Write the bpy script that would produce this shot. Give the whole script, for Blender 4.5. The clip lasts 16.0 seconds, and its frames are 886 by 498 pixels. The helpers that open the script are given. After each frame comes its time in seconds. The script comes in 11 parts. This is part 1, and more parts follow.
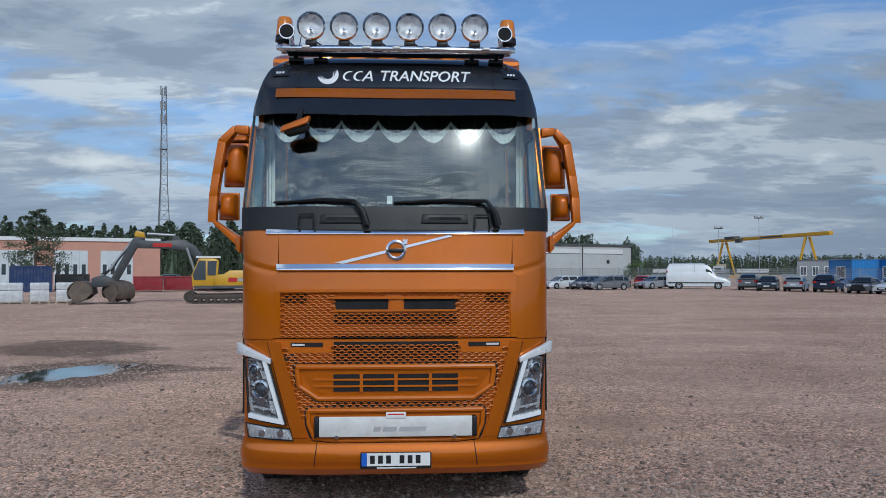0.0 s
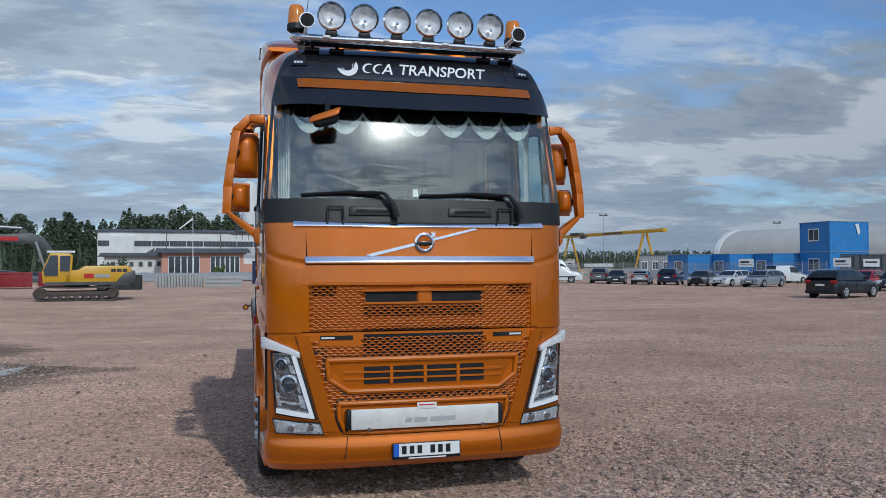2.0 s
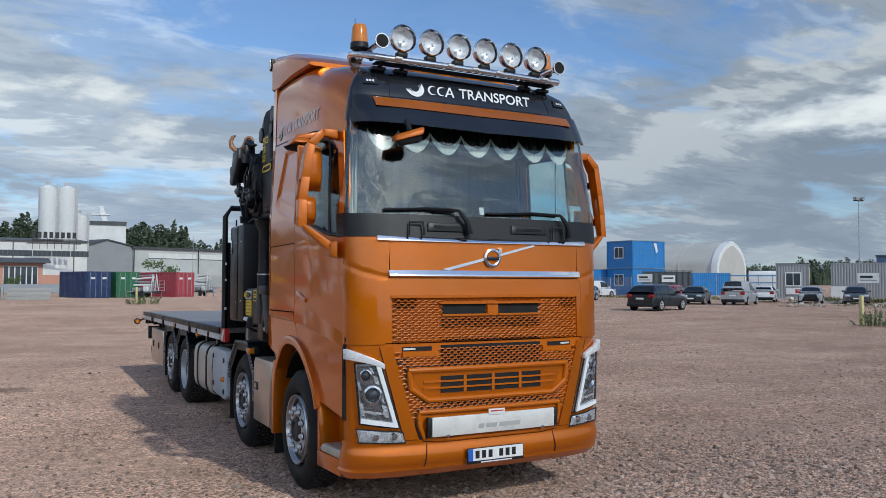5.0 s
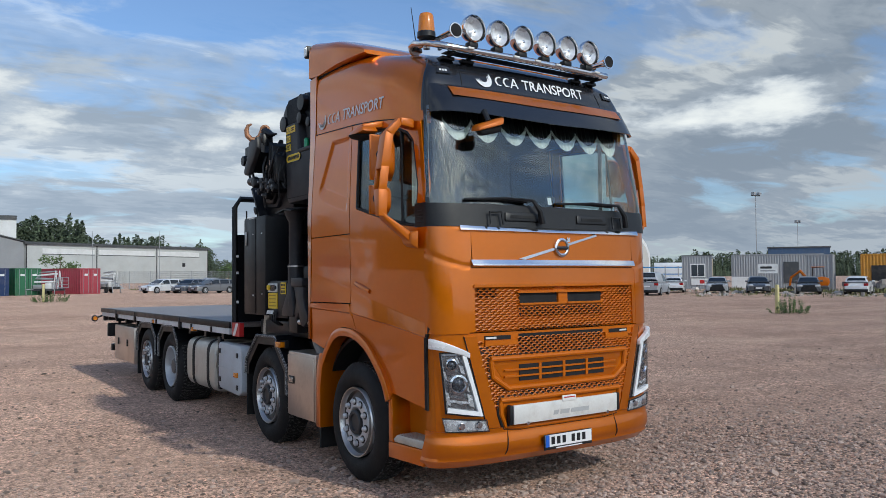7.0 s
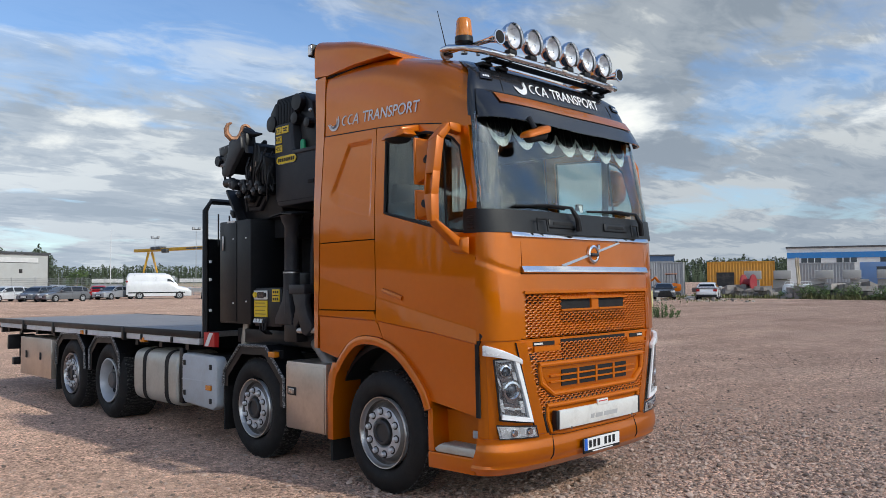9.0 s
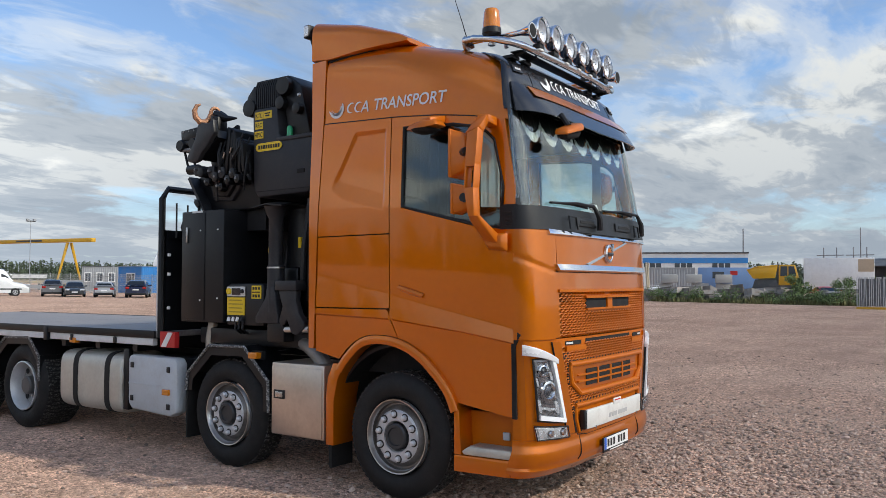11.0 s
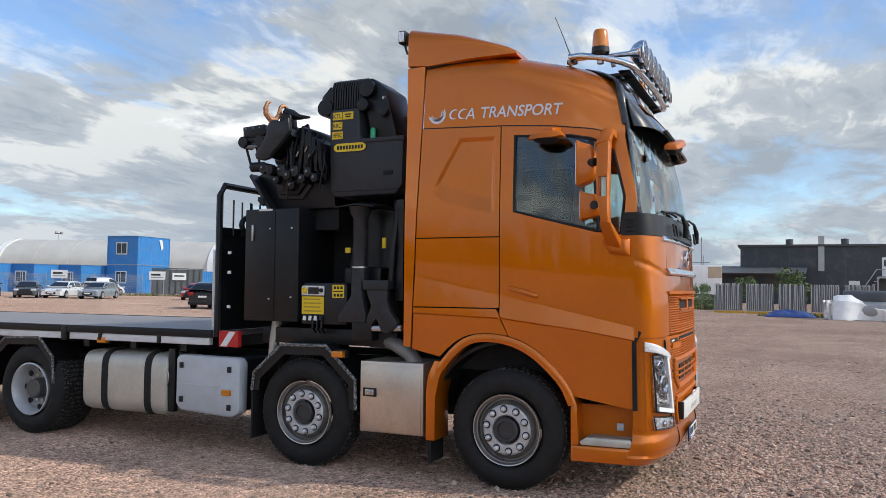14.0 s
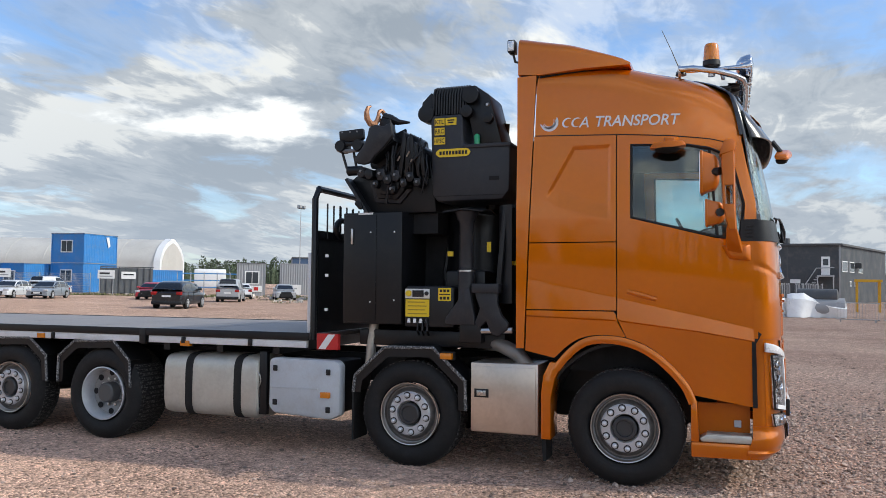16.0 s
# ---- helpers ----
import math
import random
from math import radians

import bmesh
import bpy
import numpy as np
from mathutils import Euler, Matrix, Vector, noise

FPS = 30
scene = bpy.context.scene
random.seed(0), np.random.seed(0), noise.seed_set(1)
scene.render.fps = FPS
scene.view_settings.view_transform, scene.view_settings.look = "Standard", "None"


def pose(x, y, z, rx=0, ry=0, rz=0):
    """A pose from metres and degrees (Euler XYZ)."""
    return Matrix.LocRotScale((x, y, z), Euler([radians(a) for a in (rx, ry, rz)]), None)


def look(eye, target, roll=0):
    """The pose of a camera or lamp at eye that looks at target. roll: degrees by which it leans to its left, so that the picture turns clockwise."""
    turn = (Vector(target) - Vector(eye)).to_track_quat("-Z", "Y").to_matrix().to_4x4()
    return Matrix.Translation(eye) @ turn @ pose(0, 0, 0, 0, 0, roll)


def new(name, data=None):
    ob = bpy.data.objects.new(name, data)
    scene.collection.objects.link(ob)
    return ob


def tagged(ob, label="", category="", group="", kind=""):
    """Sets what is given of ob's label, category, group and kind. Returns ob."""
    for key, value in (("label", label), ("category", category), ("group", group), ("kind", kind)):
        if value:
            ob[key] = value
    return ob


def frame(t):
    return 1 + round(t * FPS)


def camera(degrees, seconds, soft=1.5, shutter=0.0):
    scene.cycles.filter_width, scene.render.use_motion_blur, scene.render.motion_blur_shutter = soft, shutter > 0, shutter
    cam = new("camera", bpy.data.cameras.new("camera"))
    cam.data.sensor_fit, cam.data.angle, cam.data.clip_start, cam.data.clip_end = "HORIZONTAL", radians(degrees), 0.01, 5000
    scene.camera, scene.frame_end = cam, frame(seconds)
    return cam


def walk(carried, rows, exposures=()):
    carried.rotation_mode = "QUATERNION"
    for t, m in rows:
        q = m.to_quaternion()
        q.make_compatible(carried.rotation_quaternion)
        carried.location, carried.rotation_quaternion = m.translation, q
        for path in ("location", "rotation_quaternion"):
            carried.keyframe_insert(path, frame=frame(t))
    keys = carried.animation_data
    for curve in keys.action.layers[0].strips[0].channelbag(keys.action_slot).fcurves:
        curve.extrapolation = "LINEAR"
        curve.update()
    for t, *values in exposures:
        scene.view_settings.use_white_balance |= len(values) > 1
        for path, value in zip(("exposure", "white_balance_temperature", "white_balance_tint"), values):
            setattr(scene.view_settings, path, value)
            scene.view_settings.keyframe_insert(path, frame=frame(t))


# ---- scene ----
cam = camera(58.8, 16.0, 0.45)
METRES, EYE, TILT, LEAN, TURN = 11.49, 1.84, 0.0, 0.0, -3.0
ROWS = [
    (0.0, 0.0, 0.0, 0.0, 0.0, 1.7, 0.07),
    (0.5, -0.033, -0.007, 0.0002, -2.45, 1.39, 0.39),
    (1.0, -0.0599, -0.0062, -0.0015, -5.09, 1.22, 0.59),
    (1.5, -0.0875, 0.0015, -0.0003, -7.96, 1.12, 0.53),
    (2.0, -0.1176, 0.0, -0.0016, -10.83, 1.32, 0.23),
    (2.5, -0.1478, -0.0015, -0.0005, -13.57, 1.73, -0.14),
    (3.0, -0.1764, 0.0068, -0.002, -16.28, 2.14, -0.43),
    (3.5, -0.2088, 0.0098, -0.0027, -18.86, 2.41, -0.54),
    (4.0, -0.2406, 0.0112, -0.0011, -21.11, 2.44, -0.44),
    (6.5, -0.3707, 0.0626, -0.0028, -29.17, 1.93, 0.21),
    (7.0, -0.4, 0.0775, -0.0041, -31.3, 1.84, 0.33),
    (7.5, -0.4275, 0.0957, -0.0042, -33.71, 1.85, 0.41),
    (8.0, -0.4487, 0.1211, -0.0032, -36.36, 1.91, 0.38),
    (8.5, -0.4772, 0.14, -0.0038, -39.02, 2.12, 0.36),
    (9.0, -0.5007, 0.1583, -0.0036, -41.64, 2.27, 0.37),
    (11.5, -0.5927, 0.2829, -0.006, -54.45, 2.35, -0.67),
    (12.0, -0.6202, 0.3024, -0.0044, -56.04, 2.5, -1.0),
    (12.5, -0.6384, 0.3256, -0.0071, -57.56, 2.68, -1.14),
    (13.0, -0.6522, 0.3515, -0.0065, -59.27, 2.61, -1.14),
    (13.5, -0.6722, 0.3759, -0.007, -61.13, 2.58, -1.07),
    (14.0, -0.6907, 0.4024, -0.0089, -62.8, 2.57, -0.97),
    (14.5, -0.7054, 0.4351, -0.0077, -64.1, 2.56, -0.93),
    (15.0, -0.7317, 0.4632, -0.0082, -64.99, 2.6, -0.88),
    (15.5, -0.7521, 0.49, -0.009, -65.8, 2.55, -0.86),
    (16.0, -0.7622, 0.5201, -0.0069, -66.98, 2.5, -0.91),
]
walk(cam, [(t, pose(0.043, -5.946, EYE, TILT, LEAN, TURN) @ pose(METRES * x, METRES * y, METRES * z, 90 + pitch, roll, yaw)) for t, x, y, z, yaw, pitch, roll in ROWS],
     [(0.0, -0.13, 5800, 3), (4.0, 0.09, 6050, 3), (7.0, 0.24, 6260, 4), (9.0, 0.43, 6520, 5), (12.0, 0.66, 6830, 6), (16.0, 0.79, 6750, 6)])

# ---- light ----
SUN_TO = Vector((0.27, -1.38, 1.07)).normalized()
sun_data = bpy.data.lights.new("sun", "SUN")
sun_data.energy, sun_data.angle, sun_data.color = 1.6, radians(1.6), (1.0, 0.94, 0.85)
sun = new("sun", sun_data)
sun.matrix_world = look(SUN_TO * 100, (0, 0, 0))


def build_sky():
    """Blue sky with streaky broken cloud, denser and greyer towards the horizon."""
    world = bpy.data.worlds.new("sky")
    scene.world = world
    world.use_nodes = True
    nt = world.node_tree
    nt.nodes.clear()
    N, L = nt.nodes.new, nt.links.new
    out = N("ShaderNodeOutputWorld")
    sky = N("ShaderNodeTexSky")
    sky.sky_type, sky.sun_disc = "NISHITA", False
    sky.sun_elevation, sky.sun_rotation = radians(37), radians(169)
    sky.air_density, sky.dust_density, sky.ozone_density = 1.0, 0.6, 2.0
    blue = N("ShaderNodeBackground")
    blue.inputs[1].default_value = 0.125
    cool = N("ShaderNodeVectorMath")
    cool.operation = "MULTIPLY"
    cool.inputs[1].default_value = (0.72, 0.83, 1.0)
    L(sky.outputs[0], cool.inputs[0])
    L(cool.outputs[0], blue.inputs[0])
    coord = N("ShaderNodeTexCoord")
    sep = N("ShaderNodeSeparateXYZ")
    L(coord.outputs["Generated"], sep.inputs[0])

    def math(op, a, b):
        n = N("ShaderNodeMath")
        n.operation = op
        for i, v in enumerate((a, b)):
            if isinstance(v, (int, float)):
                n.inputs[i].default_value = v
            else:
                L(v, n.inputs[i])
        return n.outputs[0]
    up = math("ADD", math("MAXIMUM", sep.outputs[2], 0.0), 0.16)
    comb = N("ShaderNodeCombineXYZ")
    L(math("DIVIDE", sep.outputs[0], up), comb.inputs[0])
    L(math("DIVIDE", sep.outputs[1], up), comb.inputs[1])

    def cloud(scale, detail, rough, distort, seed, stretch):
        mp = N("ShaderNodeMapping")
        mp.inputs["Location"].default_value = (seed, seed * 0.7, 0)
        mp.inputs["Rotation"].default_value = (0, 0, radians(28))
        mp.inputs["Scale"].default_value = (1.0, stretch, 1.0)
        L(comb.outputs[0], mp.inputs[0])
        n = N("ShaderNodeTexNoise")
        n.inputs["Scale"].default_value, n.inputs["Detail"].default_value = scale, detail
        n.inputs["Roughness"].default_value, n.inputs["Distortion"].default_value = rough, distort
        L(mp.outputs[0], n.inputs["Vector"])
        return n.outputs[0]

    def ramp(src, stops):
        r = N("ShaderNodeValToRGB")
        r.color_ramp.interpolation = "EASE"
        e = r.color_ramp.elements
        e[0].position, e[0].color = stops[0]
        e[1].position, e[1].color = stops[-1]
        for p, c in stops[1:-1]:
            e.new(p).color = c
        L(src, r.inputs[0])
        return r.outputs[0]
    big, fine = cloud(0.85, 6, 0.50, 0.3, 3.1, 1.05), cloud(2.6, 8, 0.60, 0.5, 11.0, 1.5)
    cover = math("ADD", math("MULTIPLY", big, 0.64), math("MULTIPLY", fine, 0.36))
    low = math("MULTIPLY", math("SUBTRACT", 0.45, sep.outputs[2]), 0.285)
    cover = math("ADD", cover, low)
    near = N("ShaderNodeVectorMath")
    near.operation = "DOT_PRODUCT"
    near.inputs[1].default_value = Vector((-0.28, -0.87, 0.37)).normalized()
    L(coord.outputs["Generated"], near.inputs[0])
    cover = math("ADD", cover, math("MULTIPLY", math("MAXIMUM", near.outputs["Value"], 0.0), 0.025))
    k = lambda v: (v, v, v, 1)
    mask = ramp(cover, [(0.435, k(0.05)), (0.51, k(0.48)), (0.585, k(1.0))])
    shade = cloud(1.25, 7, 0.56, 0.4, 27.0, 1.2)
    wisps = cloud(5.0, 8, 0.57, 1.1, 41.0, 2.2)
    share = math("ADD", math("MULTIPLY", math("POWER", math("MAXIMUM", near.outputs["Value"], 0.0), 2.0), 0.68), 0.22)
    shade = math("ADD", math("MULTIPLY", shade, math("SUBTRACT", 1.0, share)), math("MULTIPLY", wisps, share))
    # cloud stands out more sharply against the light
    sunward = math("MAXIMUM", near.outputs["Value"], 0.0)
    shade = math("ADD", math("MULTIPLY", math("SUBTRACT", shade, 0.5), math("ADD", math("MULTIPLY", sunward, 2.4), 1.0)), 0.5)
    shade = math("ADD", shade, math("MULTIPLY", sunward, 0.02))
    tone = ramp(shade, [(0.40, (0.39, 0.455, 0.56, 1)), (0.50, (0.62, 0.675, 0.77, 1)), (0.575, (1.20, 1.21, 1.22, 1))])
    white = N("ShaderNodeBackground")
    # thin cloud glows in the sunward half of the sky
    lit = math("MULTIPLY_ADD", math("POWER", math("MAXIMUM", near.outputs["Value"], 0.0), 1.6), 0.95)
    away = math("MULTIPLY_ADD", math("POWER", math("MAXIMUM", math("MULTIPLY", near.outputs["Value"], -1.0), 0.0), 2.0), 0.18)
    away.node.inputs[2].default_value = 0.545
    L(away, lit.node.inputs[2])
    # the cloud deck is thicker to the east, thinner to the north
    east, north = N("ShaderNodeVectorMath"), N("ShaderNodeVectorMath")
    for node, d in ((east, (0.62, 0.66, 0.34)), (north, (-0.15, 0.93, 0.34))):
        node.operation = "DOT_PRODUCT"
        node.inputs[1].default_value = Vector(d).normalized()
        L(coord.outputs["Generated"], node.inputs[0])
    thick = math("MULTIPLY", math("POWER", math("MAXIMUM", east.outputs["Value"], 0.0), 10.0), -0.13)
    thin = math("MULTIPLY", math("POWER", math("MAXIMUM", north.outputs["Value"], 0.0), 6.0), 0.15)
    L(math("ADD", lit, math("ADD", thick, thin)), white.inputs[1])
    # far cloud turns blue-grey towards the horizon
    far = N("ShaderNodeMix")
    far.data_type = "RGBA"
    L(math("MINIMUM", math("MAXIMUM", math("MULTIPLY", math("SUBTRACT", 0.42, sep.outputs[2]), 1.9), 0.0), 0.72), far.inputs[0])
    L(tone, far.inputs[6])
    far.inputs[7].default_value = (0.42, 0.49, 0.61, 1)
    L(far.outputs[2], white.inputs[0])
    mix = N("ShaderNodeMixShader")
    L(mask, mix.inputs[0])
    L(blue.outputs[0], mix.inputs[1])
    L(white.outputs[0], mix.inputs[2])
    # bright heaps of cloud low over the horizon, grey below
    mp = N("ShaderNodeMapping")
    mp.inputs["Location"].default_value = (4.3, 1.2, 0.0)
    mp.inputs["Scale"].default_value = (2.1, 2.1, 6.2)
    L(coord.outputs["Generated"], mp.inputs[0])
    heap = N("ShaderNodeTexNoise")
    heap.inputs["Scale"].default_value, heap.inputs["Detail"].default_value, heap.inputs["Roughness"].default_value = 1.5, 9, 0.56
    L(mp.outputs[0], heap.inputs["Vector"])
    low_sky = ramp(sep.outputs[2], [(0.05, k(0.0)), (0.14, k(1.0)), (0.19, k(1.0)), (0.30, k(0.0))])
    puff = math("ADD", heap.outputs[0], math("MULTIPLY", math("SUBTRACT", low_sky, 1.0), 0.22))
    puff_mask = math("MULTIPLY", ramp(puff, [(0.53, k(0.0)), (0.60, k(0.9))]), 1.0)
    heap_tone = N("ShaderNodeBackground")
    L(ramp(puff, [(0.53, (0.60, 0.65, 0.74, 1)), (0.66, (1.12, 1.11, 1.09, 1))]), heap_tone.inputs[0])
    heap_tone.inputs[1].default_value = 0.74
    over = N("ShaderNodeMixShader")
    L(puff_mask, over.inputs[0])
    L(mix.outputs[0], over.inputs[1])
    L(heap_tone.outputs[0], over.inputs[2])
    L(over.outputs[0], out.inputs[0])


build_sky()

# ---- materials ----


def mat(name, col, rough=0.5, metal=0.0, var=0.12, scale=4.0, bump=0.0, bscale=60.0, coat=0.0, dirt=None, spec=0.5, island=0.0, coat_ior=1.5):
    """A surface with colour that varies at two scales, uneven gloss and fine relief. dirt: (colour, amount)."""
    m = bpy.data.materials.new(name)
    m.use_nodes = True
    nt = m.node_tree
    N, L = nt.nodes.new, nt.links.new
    p = nt.nodes["Principled BSDF"]
    p.inputs["Metallic"].default_value = metal
    p.inputs["Coat Weight"].default_value = coat
    p.inputs["Coat Roughness"].default_value = 0.05
    p.inputs["Coat IOR"].default_value = coat_ior
    p.inputs["Specular IOR Level"].default_value = spec
    co = N("ShaderNodeTexCoord")
    n1, n2 = N("ShaderNodeTexNoise"), N("ShaderNodeTexNoise")
    for n, s, d in ((n1, scale, 5), (n2, scale * 14, 3)):
        n.inputs["Scale"].default_value, n.inputs["Detail"].default_value = s, d
        L(co.outputs["Object"], n.inputs["Vector"])
    add = N("ShaderNodeMath")
    add.operation = "MULTIPLY_ADD"
    L(n2.outputs[0], add.inputs[0])
    add.inputs[1].default_value = 0.5
    L(n1.outputs[0], add.inputs[2])
    rng = N("ShaderNodeMapRange")
    rng.inputs[1].default_value, rng.inputs[2].default_value = 0.45, 1.05
    rng.inputs[3].default_value, rng.inputs[4].default_value = 1 - var, 1 + var
    L(add.outputs[0], rng.inputs[0])
    mul = N("ShaderNodeVectorMath")
    mul.operation = "SCALE"
    mul.inputs[0].default_value = col
    L(rng.outputs[0], mul.inputs["Scale"])
    src = mul.outputs[0]
    if island:
        geo, r2, m2 = N("ShaderNodeNewGeometry"), N("ShaderNodeMapRange"), N("ShaderNodeVectorMath")
        r2.inputs[3].default_value, r2.inputs[4].default_value = 1 - island, 1 + island
        L(geo.outputs["Random Per Island"], r2.inputs[0])
        m2.operation = "SCALE"
        L(src, m2.inputs[0])
        L(r2.outputs[0], m2.inputs["Scale"])
        src = m2.outputs[0]
    if dirt:
        mx, rp = N("ShaderNodeMix"), N("ShaderNodeMapRange")
        mx.data_type = "RGBA"
        nd = N("ShaderNodeTexNoise")
        nd.inputs["Scale"].default_value, nd.inputs["Detail"].default_value, nd.inputs["Roughness"].default_value = scale * 1.7, 8, 0.7
        L(co.outputs["Object"], nd.inputs["Vector"])
        rp.inputs[1].default_value, rp.inputs[2].default_value = 0.48, 0.72
        rp.inputs[4].default_value = dirt[1]
        L(nd.outputs[0], rp.inputs[0])
        L(rp.outputs[0], mx.inputs[0])
        L(src, mx.inputs[6])
        mx.inputs[7].default_value = (*dirt[0], 1)
        src = mx.outputs[2]
    L(src, p.inputs["Base Color"])
    rr = N("ShaderNodeMapRange")
    rr.inputs[1].default_value, rr.inputs[2].default_value = 0.3, 0.7
    rr.inputs[3].default_value, rr.inputs[4].default_value = max(rough * 0.82, 0.02), min(rough * 1.18, 1)
    L(n1.outputs[0], rr.inputs[0])
    L(rr.outputs[0], p.inputs["Roughness"])
    if bump:
        nb, b = N("ShaderNodeTexNoise"), N("ShaderNodeBump")
        nb.inputs["Scale"].default_value, nb.inputs["Detail"].default_value = bscale, 4
        L(co.outputs["Object"], nb.inputs["Vector"])
        b.inputs["Strength"].default_value, b.inputs["Distance"].default_value = min(bump, 1.0), 0.01
        L(nb.outputs[0], b.inputs["Height"])
        L(b.outputs[0], p.inputs["Normal"])
    return m


def glass(name, tint, gloss=1.45, rough=0.01, film=0.0):
    """A thin pane: mostly clear, tinted, with mirror gloss that grows at grazing angles."""
    m = bpy.data.materials.new(name)
    m.use_nodes = True
    nt = m.node_tree
    nt.nodes.clear()
    N, L = nt.nodes.new, nt.links.new
    out, mix, tr, gl, lw, pw, ma = (N("ShaderNode" + s) for s in ("OutputMaterial", "MixShader", "BsdfTransparent", "BsdfGlossy", "LayerWeight", "Math", "Math"))
    tr.inputs[0].default_value = (*tint, 1)
    gl.inputs["Roughness"].default_value = rough
    lw.inputs[0].default_value = 0.5
    base = ((gloss - 1) / (gloss + 1)) ** 2
    pw.operation, ma.operation = "POWER", "MULTIPLY_ADD"
    pw.inputs[1].default_value = 5.0
    ma.inputs[1].default_value, ma.inputs[2].default_value = 1 - base, base
    L(lw.outputs["Facing"], pw.inputs[0])
    L(pw.outputs[0], ma.inputs[0])
    L(ma.outputs[0], mix.inputs[0])
    L(tr.outputs[0], mix.inputs[1])
    shine = gl.outputs[0]
    if film:
        # a thin film of dust spreads part of the gloss
        g2, blend = N("ShaderNodeBsdfGlossy"), N("ShaderNodeMixShader")
        g2.inputs["Roughness"].default_value, blend.inputs[0].default_value = 0.16, film
        L(gl.outputs[0], blend.inputs[1])
        L(g2.outputs[0], blend.inputs[2])
        shine = blend.outputs[0]
    L(shine, mix.inputs[2])
    L(mix.outputs[0], out.inputs[0])
    return m


DUST = (0.34, 0.27, 0.22)
ORANGE = mat("orange_paint", (0.64, 0.156, 0.0005), 0.34, 0.64, 0.05, 1.5, coat=1.0, dirt=((0.42, 0.16, 0.02), 0.06), spec=0.05, coat_ior=1.54)
MIRROR_SHELL = mat("orange_mirror_shell", (0.56, 0.135, 0.001), 0.38, 0.15, 0.05, 2.0, coat=0.5, spec=0.3)
ORANGE_DULL = mat("orange_plastic", (0.50, 0.120, 0.001), 0.38, 0.0, 0.08, 3.0, spec=0.3)
BLACK_GLOSS = mat("black_gloss", (0.012, 0.013, 0.016), 0.22, 0.0, 0.2, 3.0, coat=0.4)
BLACK = mat("black_plastic", (0.010, 0.011, 0.013), 0.45, 0.0, 0.25, 5.0, bump=0.08, bscale=200, dirt=(DUST, 0.025), spec=0.4)
BLACK_STEEL = mat("black_steel", (0.005, 0.0055, 0.007), 0.40, 0.0, 0.25, 4.0, bump=0.06, bscale=40, dirt=(DUST, 0.015), spec=0.4)
DARK = mat("dark_void", (0.006, 0.006, 0.007), 0.8, 0.0, 0.3, 5.0)
RUBBER = mat("tyre_rubber", (0.014, 0.0135, 0.0135), 0.70, 0.0, 0.3, 6.0, bump=0.25, bscale=90, dirt=((0.10, 0.085, 0.075), 0.09), spec=0.3)
CHROME = mat("chrome", (0.78, 0.78, 0.79), 0.10, 1.0, 0.05, 6.0)
STEEL = mat("bright_steel", (0.55, 0.54, 0.53), 0.30, 1.0, 0.12, 3.0, bump=0.05, bscale=30)
RIM = mat("rim_steel", (0.55, 0.555, 0.57), 0.38, 0.25, 0.12, 6.0, dirt=((0.24, 0.20, 0.17), 0.12))
ALU = mat("brushed_aluminium", (0.55, 0.53, 0.47), 0.45, 0.45, 0.12, 2.5, dirt=((0.30, 0.26, 0.22), 0.35))
STAINLESS = mat("stainless_sheet", (0.62, 0.54, 0.47), 0.34, 0.85, 0.10, 2.0, dirt=((0.35, 0.27, 0.21), 0.40))
GREY_PLASTIC = mat("pale_grey_plastic", (0.50, 0.53, 0.56), 0.5, 0.0, 0.08, 3.0, dirt=(DUST, 0.30))
WHITE = mat("white_paint", (0.80, 0.80, 0.79), 0.4, 0.0, 0.06, 2.0, dirt=(DUST, 0.15))
YELLOW = mat("yellow_sticker", (0.80, 0.55, 0.02), 0.4, 0.0, 0.06, 6.0)
RED = mat("red_reflector", (0.50, 0.02, 0.02), 0.35, 0.0, 0.10, 6.0)
AMBER = mat("amber_lens", (0.66, 0.20, 0.006), 0.18, 0.0, 0.12, 20.0, coat=0.6)
SILVER = mat("silver_board", (0.72, 0.71, 0.68), 0.45, 0.1, 0.08, 5.0, dirt=(DUST, 0.30))
LETTER = mat("white_letters", (0.82, 0.83, 0.84), 0.4, 0.0, 0.04, 10.0)
LETTER_SIDE = mat("pale_letters", (0.74, 0.72, 0.70), 0.35, 0.1, 0.05, 10.0)
INTERIOR = mat("cab_trim", (0.055, 0.055, 0.060), 0.8, 0.0, 0.2, 5.0)
FABRIC = mat("curtain_cloth", (0.72, 0.73, 0.72), 0.9, 0.0, 0.10, 9.0, bump=0.08, bscale=60)
DECKMAT = mat("worn_deck_ply", (0.275, 0.255, 0.245), 0.56, 0.0, 0.35, 2.2, bump=0.15, bscale=60, dirt=(DUST, 0.45))
SCREEN = glass("windscreen_glass", (0.90, 0.96, 0.94), 1.95, 0.022, 0.05)
SIDE_GLASS = glass("side_glass", (0.78, 0.87, 0.87), 1.80)
CLEAR = glass("clear_lens", (0.92, 0.93, 0.94), 1.40)
LAMP_INNER = mat("lamp_reflector", (0.80, 0.81, 0.83), 0.26, 0.55, 0.22, 22.0, bump=0.2, bscale=60)
LAMP_DARK = mat("lamp_housing", (0.38, 0.383, 0.39), 0.16, 0.85, 0.45, 26.0, bump=0.35, bscale=38)
DUSTY_PIPE = mat("dusty_pipe", (0.24, 0.225, 0.21), 0.5, 0.5, 0.2, 6.0, dirt=(DUST, 0.3))
